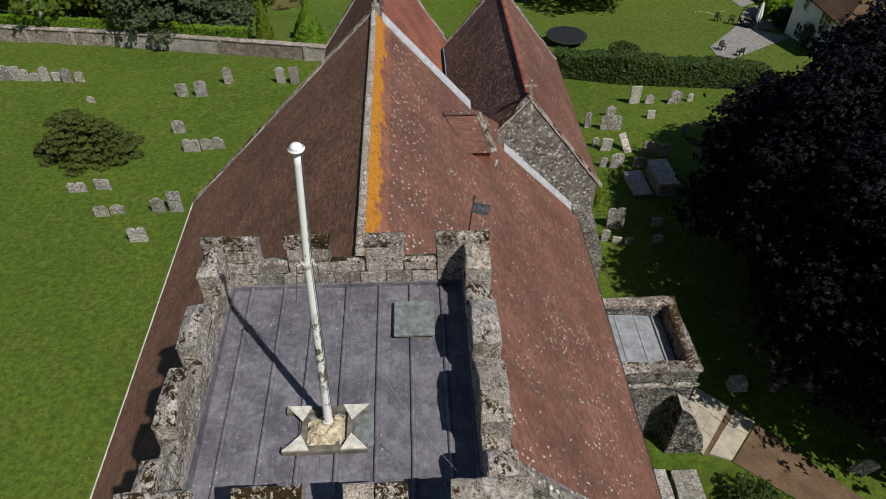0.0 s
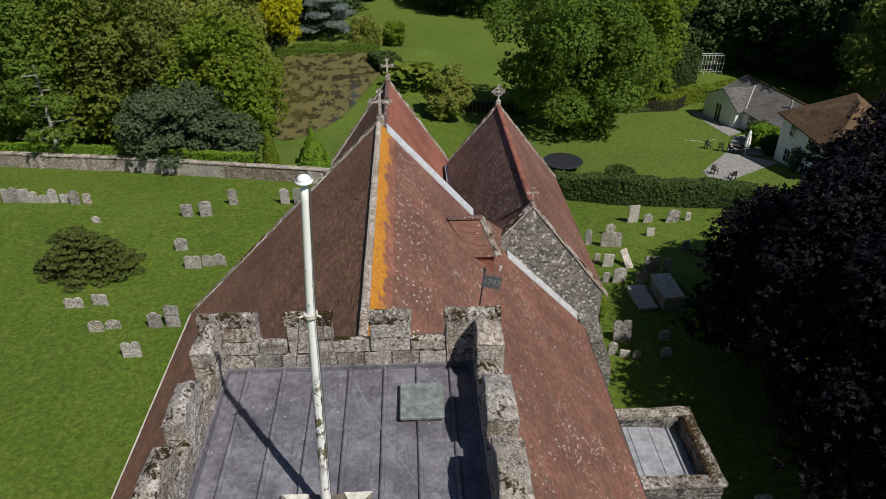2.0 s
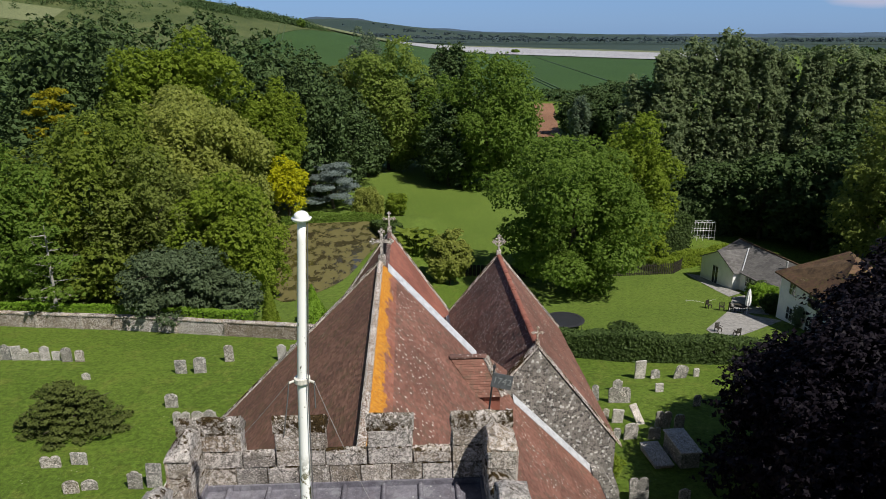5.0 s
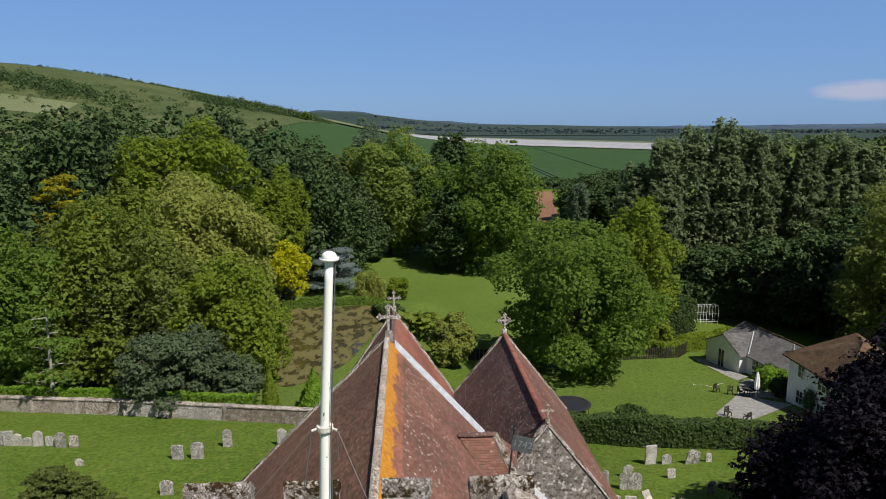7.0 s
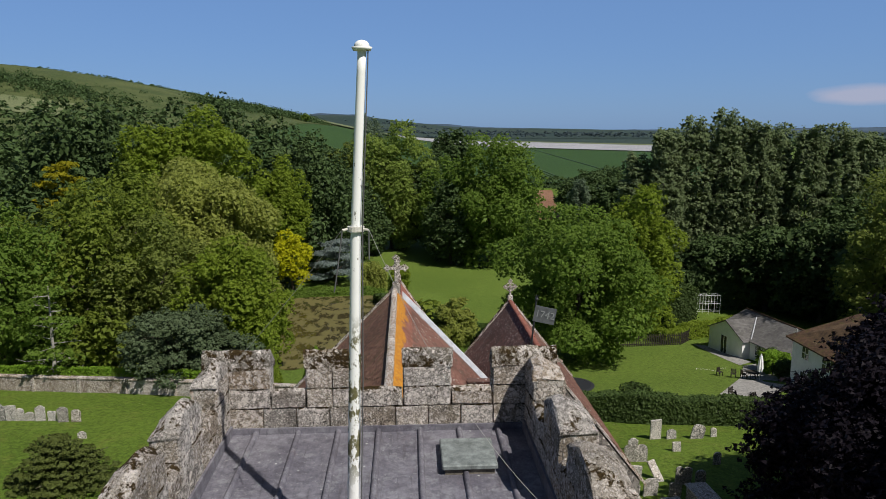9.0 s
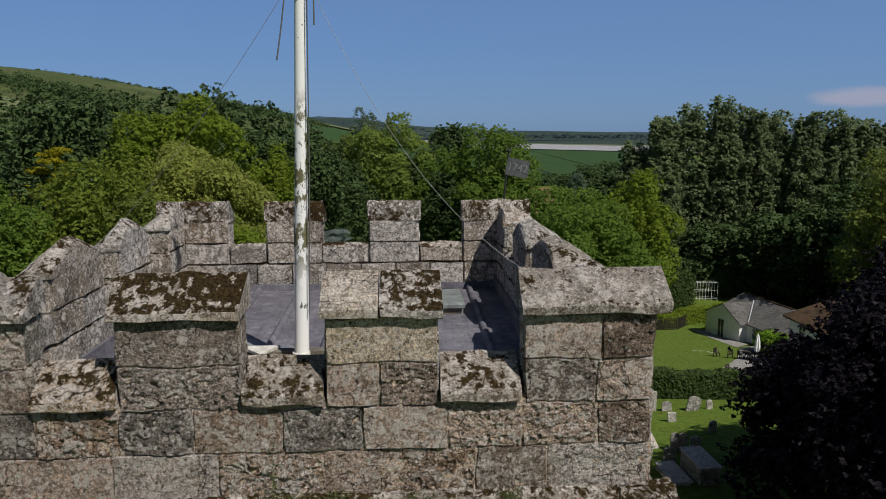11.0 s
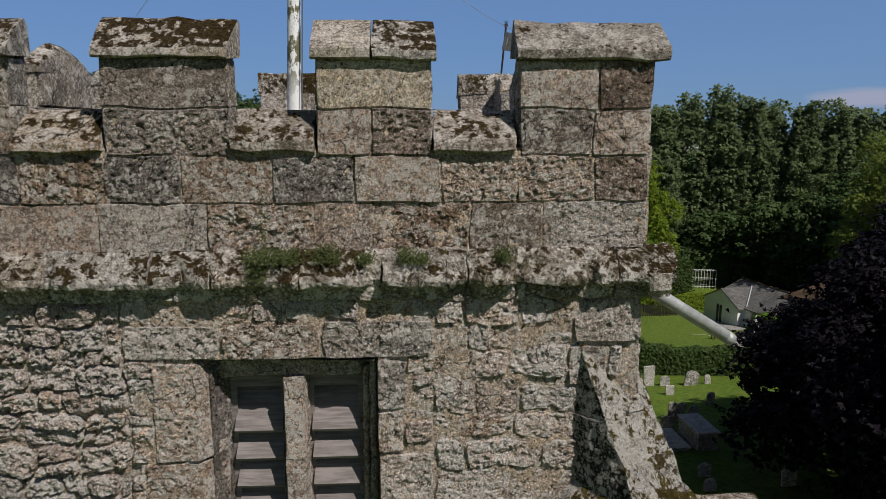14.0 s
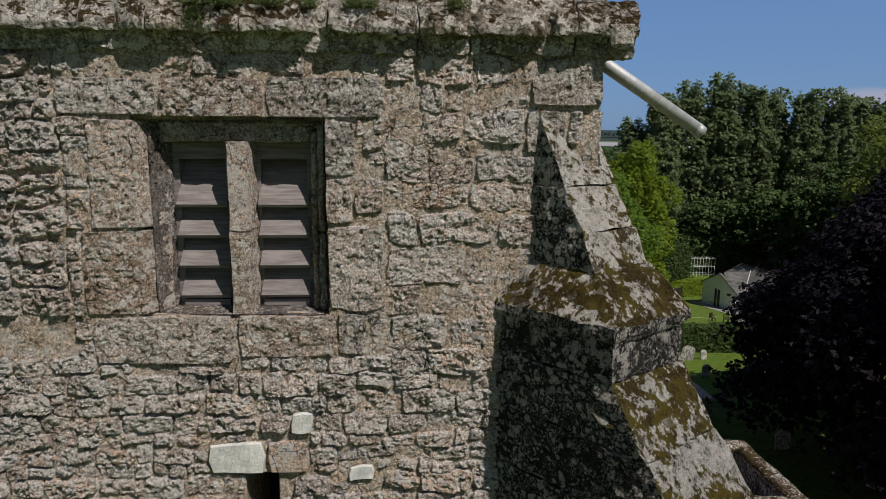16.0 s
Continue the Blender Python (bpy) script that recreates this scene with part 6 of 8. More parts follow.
drape("crop_field", [(-95, 300), (170, 300), (360, 1120), (-215, 1120)], M_CROP, "wide dark green crop field with tramlines", "field", 2.2, 60)
drape("pasture_field", [(-225, 985), (-20, 985), (-40, 1500), (-330, 1500)], M_STUBBLE, "pale green pasture on the far rise", "field", 4.0)
drape("covered_field", [(-62, 1150), (300, 640), (400, 820), (-70, 1750)], M_WHITEFIELD, "field covered with pale crop fleece", "field", 3.0, 60)
drape("stubble_field", [(-72, 1748), (402, 823), (450, 880), (-100, 1850)], M_STUBBLE, "pale stubble field beyond the covered one", "field", 3.0, 60)
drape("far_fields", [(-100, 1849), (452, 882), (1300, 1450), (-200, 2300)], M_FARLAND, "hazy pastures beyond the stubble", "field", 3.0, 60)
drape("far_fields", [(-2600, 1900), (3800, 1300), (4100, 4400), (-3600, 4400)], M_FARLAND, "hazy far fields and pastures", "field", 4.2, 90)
drape("soil_field", [(38, 190), (44.5, 190), (62, 285), (54, 285)], M_SOIL, "strip of ploughed red-brown soil", "field", 0.5)
drape("down_pasture", [(-900, 430), (-120, 430), (-90, 1050), (-900, 1050)], M_DOWN, "dull green downland turf on the long hill", "field", 2.6, 60)
drape("chalk_field", [(-450, 520), (-250, 520), (-260, 575), (-470, 575)], M_STUBBLE, "pale strip of field on the hill", "field", 2.85)
for xa, xb in ((72, 96), (75, 100), (110, 160), (-62, -150), (-66, -156)):
    swept("tramline", [(xa + (xb - xa) * t, 310 + 660 * t, gz(xa + (xb - xa) * t, 310 + 660 * t) + 2.2) for t in np.linspace(0, 1, 30)], 0.55, L_DARK, ground)


def ring_sheet(name, pts, z, material, label, category):
    bm = bmesh.new()
    n = len(pts)
    loop = []
    for i in range(n):
        p0, p1, p2, p3 = (Vector((*pts[(i + o) % n], 0)) for o in (-1, 0, 1, 2))
        for t in (0.0, 0.25, 0.5, 0.75):
            q = 0.5 * ((2 * p1) + (p2 - p0) * t + (2 * p0 - 5 * p1 + 4 * p2 - p3) * t * t + (3 * p1 - p0 - 3 * p2 + p3) * t ** 3)
            loop.append(bm.verts.new((q.x, q.y, z)))
    bm.faces.new(loop)
    bm.normal_update()
    if bm.faces[:][0].normal.z < 0:
        bmesh.ops.reverse_faces(bm, faces=bm.faces[:])
    return tagged(part(name, bm, material), label, category, kind="structure")


ring_sheet("pond", [(-17.2, 84.3), (-17.0, 93.2), (-9.1, 94.9), (-3.7, 94.7), (-1.6, 90.2), (-4.2, 79.0), (-6.1, 70.9), (-8.5, 66.5), (-12.2, 63.4), (-14.9, 69.4)], -8.16, M_POND, "still brown pond patched with floating weed", "pond")

# ---- trees and shrubs ----
def leaf_tris(points, normals, size, r, long=1.0, hang=0.0):
    """Small leaf clumps, one narrow triangle each."""
    n = len(points)
    nr = normals + r.normal(0, 0.52, (n, 3))
    nr /= np.linalg.norm(nr, axis=1)[:, None]
    ref = r.normal(0, 1, (n, 3))
    if hang:
        ref = ref * (1 - hang) + np.array([0, 0, 1.0]) * hang * 2
    u = np.cross(nr, ref)
    u /= np.linalg.norm(u, axis=1)[:, None] + 1e-9
    v = np.cross(nr, u)
    s = size * r.uniform(0.6, 1.35, (n, 1))
    u, v = u * s * 0.62, v * s * 0.62 * long
    k1 = r.uniform(-0.4, 0.4, (n, 1))
    return np.stack([points - v, points + u + v * (0.5 + k1), points - u * 0.9 + v * (0.6 - k1)], 1)


def crown_mesh(name, lobes, n, size, material, parent, seed, long=1.0, hang=0.0, inner=0.25, label="", clump=8, fill=0.0):
    """A crown of leaf sprays: sprays stand on the shells of overlapping lobes, leaves gather in each spray."""
    r = np.random.default_rng(seed)
    L = np.array(lobes, float)
    area = (L[:, 3] * L[:, 4] + L[:, 3] * L[:, 5] + L[:, 4] * L[:, 5])
    m = max(30, n // clump) * 2
    pick = r.choice(len(L), m, p=area / area.sum())
    d = r.normal(0, 1, (m, 3))
    d /= np.linalg.norm(d, axis=1)[:, None]
    d[:, 2] = np.where((d[:, 2] < -0.3) & (r.random(m) < 0.65), -d[:, 2], d[:, 2])
    wob = 1 + 0.14 * np.sin(5.1 * d[:, 0] + pick * 1.7) * np.sin(4.3 * d[:, 2] + pick) + 0.11 * r.normal(0, 1, m)
    rad = np.where(r.random(m) < inner * 0.5, r.uniform(0.5, 0.9, m), wob)
    c0 = L[pick, :3] + d * L[pick, 3:6] * rad[:, None]
    # sprays buried deep inside other lobes are never seen
    q = (c0[:, None, :] - L[None, :, :3]) / L[None, :, 3:6]
    deep = ((q * q).sum(2) < 0.5).any(1)
    keep = np.flatnonzero(~deep | (r.random(m) < 0.12))[: max(30, n // clump)]
    c0, d = c0[keep], d[keep]
    spread = 0.62 * math.sqrt(area.sum() * 1.3 / max(1, len(L)) ** 0.45 / max(1, len(c0)))
    spread = min(max(spread, size * 0.75), size * 1.5)
    g = r.choice(len(c0), n)
    off = r.normal(0, 1, (n, 3)) * np.array([0.62, 0.62, 0.36]) * (spread * r.uniform(0.6, 1.3, len(c0))[g])[:, None]
    out = d[g]
    p = c0[g] + off + out * np.abs(off).sum(1)[:, None] * 0.12
    if hang:
        p[:, 2] -= np.abs(r.normal(0, 1, n)) * hang * 1.3
    nr = out * 0.55 + off / (spread + 1e-6) * 0.35 + np.array([0, 0, 0.5])
    tris = leaf_tris(p, nr, size, r, long, hang)
    if fill:                                      # larger sprays further in, behind the outer leaves
        m = int(n * fill)
        pick = r.choice(len(L), m, p=area / area.sum())
        d = r.normal(0, 1, (m, 3))
        d /= np.linalg.norm(d, axis=1)[:, None]
        tris = np.concatenate([tris, leaf_tris(L[pick, :3] + d * L[pick, 3:6] * r.uniform(0.72, 1.0, (m, 1)), d + np.array([0, 0, 0.5]), size * 1.7, r)])
    return quads(name, tris.reshape(-1, 3), 3, material, parent, label)


def round_lobes(R, H, seed, count=20, flat=1.0, lo=0.15, crown_from=0.25):
    """Lobes of a broad crown of radius R and height H above the foot; it starts at crown_from of the height."""
    r = np.random.default_rng(seed)
    zc, rz = H * (1 + crown_from) / 2, H * (1 - crown_from) / 2
    out = [(0, 0, zc, R * 0.52, R * 0.52, rz * 0.6)]
    lean, ph = r.uniform(-0.12, 0.12, 2) * R, r.uniform(0, 6.28, 3)
    for i in range(count):
        t = (i + 0.5) / count
        cz = 1 - 1.97 * t
        a = i * 2.399963 + r.uniform(-0.5, 0.5)
        s = math.sqrt(max(0.0, 1 - cz * cz))
        q = r.uniform(0.15, 0.35)
        bulge = 1 + 0.16 * math.sin(2 * a + ph[0]) + 0.12 * math.sin(3 * a + 4 * cz + ph[1])
        f = min(1.0, r.uniform(0.72, 0.98) * bulge) - q * 0.25
        up = max(0.0, cz)
        out.append((R * f * s * math.cos(a) + lean[0] * up, R * f * s * math.sin(a) + lean[1] * up, zc + rz * f * cz, R * q * r.uniform(0.85, 1.2), R * q * r.uniform(0.85, 1.2), rz * q * r.uniform(0.5, 0.85) * flat))
    return out


def trunk_mesh(H, R, thick, parent, seed, material=None, limbs=7, name="trunk"):
    r = random.Random(seed)
    bm = bmesh.new()
    p, q = Vector((0, 0, -0.3)), None
    lean = Vector((r.uniform(-0.05, 0.05), r.uniform(-0.05, 0.05), 1))
    hs = 6
    for i in range(hs):
        q = p + lean * (H * 0.62 / hs) + Vector((r.uniform(-0.1, 0.1), r.uniform(-0.1, 0.1), 0))
        add_rod(bm, p, q, thick * (1 - 0.8 * i / hs), thick * (1 - 0.8 * (i + 1) / hs), 8)
        if i >= 1:
            for _ in range(max(1, limbs // 5)):
                a = r.uniform(0, 6.28)
                e = q + Vector((math.cos(a) * R * 0.62, math.sin(a) * R * 0.62, H * r.uniform(0.1, 0.25)))
                mid = q.lerp(e, 0.5) + Vector((0, 0, H * 0.05))
                add_rod(bm, q, mid, thick * 0.32, thick * 0.2, 6)
                add_rod(bm, mid, e, thick * 0.2, thick * 0.05, 6)
        p = q
    return part(name, bm, material or M_BARK, parent)


def tree(name, label, category, x, y, H, R, leaf, n, size, seed, lobes=None, group="", thick=0.35, long=1.0, hang=0.0, inner=0.25, crown_from=0.2, z=None, clump=8):
    """A tree built round the origin and then set on the ground."""
    ob = thing(name, label, category, group)
    trunk_mesh(H, R, thick, ob, seed)
    if leaf is not L_BEECH:
        n, size = int(n * (1.0 if leaf is L_DARK else 1.5 if leaf is L_POPLAR else 2.2)), size * (0.76 if leaf is L_DARK else 0.65 if leaf is L_POPLAR else 0.53)
    crown_mesh("crown", lobes or round_lobes(R, H, seed, 48, crown_from=crown_from), n, size, leaf, ob, seed, long, hang, inner, clump=clump, fill=0.0 if leaf in (L_BEECH, L_YEW, L_YELLOW, L_OCHRE) else 0.30 if leaf is L_DARK else 0.18)
    ob.location = (x, y, (gz(x, y) if z is None else z))
    return ob


def again(ob, x, y, turn, s=1.0, sz=None):
    o = copy_thing(ob, Matrix.Translation((x, y, gz(x, y))) @ Matrix.Rotation(turn, 4, "Z"))
    o.scale = (s, s, sz or s)
    return o


# garden behind the churchyard wall
tree("broadleaf_tree", "large spreading green broadleaf tree", "tree", -29.5, 65, 21.0, 8.2, L_MID, 21000, 0.42, 21, thick=0.5, group="garden trees", crown_from=-0.06)
tree("broadleaf_tree", "leafy green broadleaf tree beside the wall", "tree", -35.5, 56, 14.5, 5.6, L_OAK, 12000, 0.38, 22, group="garden trees", crown_from=-0.06)
tree("willow_tree", "large olive-green willow with drooping shoots", "tree", -19.9, 70, 20.3, 6.2, L_OLIVE, 23000, 0.40, 23, long=1.7, hang=0.55, group="garden trees", crown_from=0.1)
tree("willow_tree", "olive-green willow with drooping shoots by the pond", "tree", -24.5, 78, 21.5, 6.0, L_OLIVE, 17000, 0.42, 24, long=1.7, hang=0.55, group="garden trees", crown_from=0.1)
tree("broadleaf_tree", "dull olive-green bushy tree", "tree", -23.2, 61, 15.5, 4.9, L_BROWN, 14000, 0.34, 25, group="garden trees", crown_from=-0.06)
tree("broadleaf_tree", "fresh bright green bushy tree by the pond", "tree", -16.2, 58.5, 13.4, 4.3, L_BRIGHT, 15000, 0.34, 26, group="garden trees", crown_from=-0.06)
tree("broadleaf_tree", "fresh bright green tree beside the willow", "tree", -15.0, 63, 11.0, 3.4, L_BRIGHT, 9000, 0.34, 27, group="garden trees", crown_from=-0.06)
tree("evergreen_shrub", "big dark blue-green evergreen shrub behind the wall", "shrub", -19.0, 51.2, 6.6, 4.4, L_SHRUB, 15000, 0.27, 28, thick=0.2, group="garden shrubs", crown_from=0.0)
tree("evergreen_shrub", "dark evergreen shrub behind the wall", "shrub", -13.6, 51.2, 4.2, 2.2, L_SHRUB, 6000, 0.25, 29, thick=0.15, group="garden shrubs", crown_from=0.0)
tree("broadleaf_tree", "shaded green tree at the garden's edge", "tree", -41, 62, 17.0, 6.5, L_MID, 12000, 0.42, 30, group="garden trees", crown_from=-0.06)


def cone_tree(name, label, x, y, H, R, leaf, n, size, seed):
    ob = thing(name, label, "shrub", "clipped conifers")
    r = np.random.default_rng(seed)
    t = r.random(n) ** 0.7
    a = r.uniform(0, 6.283, n)
    rr = R * (1 - (1 - t)) * r.uniform(0.75, 1.08, n) * (0.9 + 0.15 * np.sin(a * 5 + t * 9))
    p = np.stack([rr * np.cos(a), rr * np.sin(a), H * (1 - t) + 0.05], 1)
    d = np.stack([np.cos(a), np.sin(a), np.full(n, 0.5)], 1)
    quads("foliage", leaf_tris(p, d, size, r).reshape(-1, 3), 3, leaf, ob)
    part("trunk", rod((0, 0, -0.2), (0, 0, H * 0.8), 0.08, 0.02), M_BARK, ob)
    ob.location = (x, y, gz(x, y))
    return ob


cone_tree("clipped_conifer", "slim light green conifer behind the wall", -10.5, 48.7, 3.9, 0.9, L_BRIGHT, 3500, 0.16, 31)
cone_tree("clipped_conifer", "broad golden-green conifer behind the wall", -7.1, 49.3, 3.5, 1.5, L_IVY, 4500, 0.17, 32)

# pine with bare pale limbs
pine = thing("half_dead_pine", "half-dead pine with bleached bare limbs and sparse needles", "tree")
bm = bmesh.new()
add_rod(bm, (0, 0, -0.2), (0.1, 0.1, 8.6), 0.2, 0.04, 8)
rr = random.Random(5)
tips = []
for i in range(22):
    z = 1.2 + i * 0.33
    a = i * 2.4
    ln = rr.uniform(1.2, 3.2) * (1.1 - z / 11)
    e = Vector((math.cos(a) * ln, math.sin(a) * ln, z + rr.uniform(-0.1, 0.7)))
    add_rod(bm, (0.05, 0.05, z), e, 0.05, 0.012, 5)
    for j in range(3):
        f = e.lerp(Vector((0, 0, z)), rr.uniform(0.1, 0.5))
        add_rod(bm, f, f + Vector((rr.uniform(-0.6, 0.6), rr.uniform(-0.6, 0.6), rr.uniform(-0.1, 0.4))), 0.02, 0.006, 4)
    if i % 2:
        tips.append((e.x * 0.9, e.y * 0.9, e.z - 0.1, 1.0, 1.0, 0.28))
part("dead_trunk", bm, M_DEADWOOD, pine, "bleached trunk and limbs")
crown_mesh("needles", tips, 3000, 0.2, L_OAK, pine, 33)
pine.location = (-28.6, 51.0, gz(-28.6, 51.0))

tree("golden_conifer", "conifer with golden-yellow drooping sprays", "tree", -42.5, 84, 20.8, 3.6, L_OCHRE, 2200, 0.5, 34, group="", crown_from=0.4, inner=0.0,
     lobes=[(math.cos(i * 2.4) * (0.8 + 0.26 * i), math.sin(i * 2.4) * (0.8 + 0.26 * i), 21.3 - 0.62 * i, 1.3, 0.8, 0.3) for i in range(12)])

# woods behind the garden
bright = tree("broadleaf_tree", "tall rounded bright green tree above the wood", "tree", -31.5, 97, 26.3, 9.6, L_BRIGHT, 24000, 0.55, 41, thick=0.5, group="woodland trees", crown_from=0.12)
darkwood = tree("woodland_tree", "tall dark green woodland tree", "tree", -46, 95, 28.6, 8.8, L_DARK, 10000, 0.6, 42, thick=0.5, group="woodland trees", crown_from=-0.06)
for x, y, a, s, sz in ((-56, 86, 1, 1.0, 0.93), (-40, 110, 2, 1.05, 1.03), (-24, 116, 3, 0.95, 0.97), (-15.5, 118, 4, 0.8, 0.82), (-66, 98, 5, 1.1, 1.0), (-52, 118, 0.5, 1.1, 1.05), (-68, 76, 2.2, 1.0, 0.85), (-47, 76, 1.2, 0.9, 0.8), (-62, 122, 3.3, 1.15, 1.05), (-78, 108, 4.4, 1.15, 1.0), (-34, 128, 0.2, 1.1, 1.08), (-84, 140, 1.9, 1.2, 1.05), (-64, 152, 2.7, 1.2, 1.1), (-100, 120, 0.9, 1.2, 1.0), (-10.5, 128, 2.9, 0.75, 0.62), (6, 150, 1.8, 0.8, 0.7), (-20, 140, 5.5, 1.0, 0.9), (9, 128, 4.2, 0.65, 0.55)):
    again(darkwood, x, y, a, s, sz)
tree("broadleaf_tree", "bright yellow-green tree beside the dark yews", "tree", -20.3, 108, 22.3, 5.0, L_BRIGHT, 13000, 0.45, 43, group="woodland trees", crown_from=0.1)
tree("golden_tree", "golden-yellow leaved ornamental tree", "tree", -16.5, 96, 9.4, 2.9, L_YELLOW, 6500, 0.36, 44, crown_from=0.15)
tree("blue_cedar", "spreading blue-grey cedar by the lawn", "tree", -11.6, 111, 8.0, 4.2, L_BLUE, 8000, 0.34, 45, crown_from=0.1,
     lobes=[(math.cos(i * 2.4) * (1.2 + 0.19 * i), math.sin(i * 2.4) * (1.2 + 0.19 * i), 7.4 - 0.46 * i, 1.7, 1.7, 0.35) for i in range(15)])
tree("broadleaf_tree", "tall fresh green tree at the lawn's end", "tree", -3, 146, 26.0, 9.8, L_FRESH, 24000, 0.6, 46, thick=0.55, group="woodland trees", crown_from=-0.08)
tree("broadleaf_tree", "broad mid-green tree beside the lawn", "tree", 16.5, 127, 24.8, 8.8, L_OAK, 24000, 0.55, 47, thick=0.55, group="woodland trees", crown_from=-0.14)
tree("broadleaf_tree", "green tree behind the lawn", "tree", 9.5, 138, 20.0, 6.0, L_OAK, 12000, 0.5, 48, group="woodland trees", crown_from=-0.06)
tree("broadleaf_tree", "low green tree by the lawn", "tree", -7, 138, 11.0, 4.0, L_DARK, 7000, 0.45, 49, group="woodland trees", crown_from=0.1)
tree("broadleaf_tree", "brownish-green tree in the wood", "tree", -14, 150, 23.5, 5.6, L_BROWN, 11000, 0.55, 50, group="woodland trees", crown_from=0.1)
tree("weeping_willow", "small weeping willow by the pond", "shrub", -5.2, 100.5, 4.8, 2.3, L_OLIVE, 6000, 0.28, 51, thick=0.15, long=1.8, hang=0.6, crown_from=-0.06)
tree("round_shrub", "round green shrub by the pond", "shrub", -0.9, 105.5, 4.0, 1.9, L_BRIGHT, 3500, 0.28, 52, thick=0.12, crown_from=0.02)
tree("grey_shrub", "pale grey-green rounded shrub by the lawn", "shrub", -18.0, 99.5, 2.9, 1.5, L_GREY, 2500, 0.22, 53, thick=0.1, crown_from=0.0)
tree("bamboo_clump", "tall olive bamboo clump", "shrub", 5.6, 70.5, 6.6, 2.3, L_OLIVE, 8000, 0.26, 54, thick=0.1, long=2.2, crown_from=0.0)

# giant-leaved waterside plant
gun = thing("giant_rhubarb", "clump of huge round waterside leaves", "plant")
for i in range(34):
    a, q = i * 2.4, math.sqrt(i / 34)
    c0 = Vector((math.cos(a) * 3.8 * q, math.sin(a) * 3.0 * q, 2.9 - 1.5 * q * q + rr.uniform(-0.3, 0.3)))
    bm = bmesh.new()
    rl = rr.uniform(0.55, 0.95)
    mid = bm.verts.new((0, 0, -0.12))
    rim = [bm.verts.new((rl * (1 + 0.14 * math.cos(7 * t)) * math.cos(t), rl * (1 + 0.14 * math.cos(7 * t)) * math.sin(t), 0.12 * math.cos(3 * t))) for t in np.linspace(0, 6.283, 19)[:-1]]
    for e in range(18):
        bm.faces.new((mid, rim[e], rim[(e + 1) % 18]))
    bm.transform(Matrix.Translation(c0) @ Euler((rr.uniform(-0.5, 0.3), rr.uniform(-0.4, 0.4), a)).to_matrix().to_4x4())
    add_rod(bm, c0, (c0.x * 0.4, c0.y * 0.4, -0.2), 0.03, 0.05, 5)
    part("leaf", bm, L_MID, gun)
gun.location = (2.0, 80, gz(2.0, 80))

# garden on the far side of the hedge
tree("chestnut_tree", "broad dense green chestnut on the lawn", "tree", 19.4, 69.7, 17.6, 8.7, L_OAK, 30000, 0.40, 61, thick=0.5, crown_from=-0.04)
tree("broadleaf_tree", "fresh green tree behind the chestnut", "tree", 29.8, 81, 18.5, 5.6, L_BRIGHT, 16000, 0.42, 62, thick=0.4, crown_from=-0.1)


def poplar_lobes(H, R, seed):
    """A tall narrow-topped column of upright plumes, the leading shoots standing apart."""
    r = np.random.default_rng(seed)
    out = []
    for i in range(130):
        t = (i + 0.5) / 130
        w = R * min(1.0, 0.6 + 0.55 * math.sin(math.pi * min(1, t * 1.02))) * (1.0 if t < 0.7 else 1 - (t - 0.7) * 1.5)
        a = i * 2.4
        q = r.uniform(0.12, 0.25)
        f = r.uniform(0.5, 0.95)
        out.append((w * f * math.cos(a), w * f * math.sin(a), H * (0.03 + 0.85 * t), R * q, R * q, H * r.uniform(0.022, 0.060)))
    for i in range(7):
        a, f = i * 2.4, R * 0.55 * math.sqrt((i + 0.2) / 7)
        out.append((f * math.cos(a), f * math.sin(a), H * r.uniform(0.84, 0.91), R * 0.17, R * 0.17, H * 0.07))
    return out


pop = tree("poplar_tree", "tall grey-green poplar in a dense row", "tree", 40.5, 101, 27.0, 4.0, L_POPLAR, 16000, 0.45, 63, lobes=poplar_lobes(27.0, 4.0, 1), group="row of poplars", thick=0.35)
pop2 = tree("poplar_tree", "tall grey-green poplar in a dense row", "tree", 45.5, 102, 28.6, 4.2, L_POPLAR, 16000, 0.45, 64, lobes=poplar_lobes(28.6, 4.2, 2), group="row of poplars", thick=0.35)
for i, (x, y, s, sz) in enumerate(((50.0, 101, 1.0, 1.04), (54.5, 100, 1.0, 1.05), (58.0, 101, 0.95, 0.96), (61.5, 98, 0.95, 1.02), (66.0, 97, 1.0, 0.96), (70.0, 96, 1.0, 0.98), (74.5, 95, 1.05, 0.97), (79.5, 94, 1.05, 1.0), (43, 106, 1.0, 0.93), (52, 106, 1.1, 0.95), (37.0, 104, 0.9, 0.8), (85, 92, 1.1, 1.0))):
    again(pop if i % 2 else pop2, x, y, i * 1.3, s, sz)
scrub = tree("woodland_tree", "dark brownish scrubby tree under the poplars", "tree", 56.5, 84, 15.0, 5.5, L_DARK, 9000, 0.45, 65, group="woodland trees", crown_from=0.0)
for x, y, a, s, sz in ((47, 96, 1, 1.0, 0.75), (52, 90, 2, 1.1, 0.9), (62, 82, 3, 1.1, 1.05), (66, 90, 4, 1.2, 1.2), (70, 78, 5, 1.2, 1.3), (58, 72, 5.6, 1.1, 0.9), (40, 98, 0.3, 0.9, 0.55), (50, 177, 0.4, 1.0, 0.8), (49, 194, 1.4, 1.1, 0.85), (56, 198, 5.1, 1.2, 1.0), (63, 205, 4.1, 1.2, 1.05), (57, 173, 2.6, 1.2, 0.95), (64, 181, 3.6, 1.2, 1.0), (60, 172, 1.1, 1.0, 0.9), (66, 176, 2.1, 1.0, 0.95)):
    again(scrub, x, y, a, s, sz)
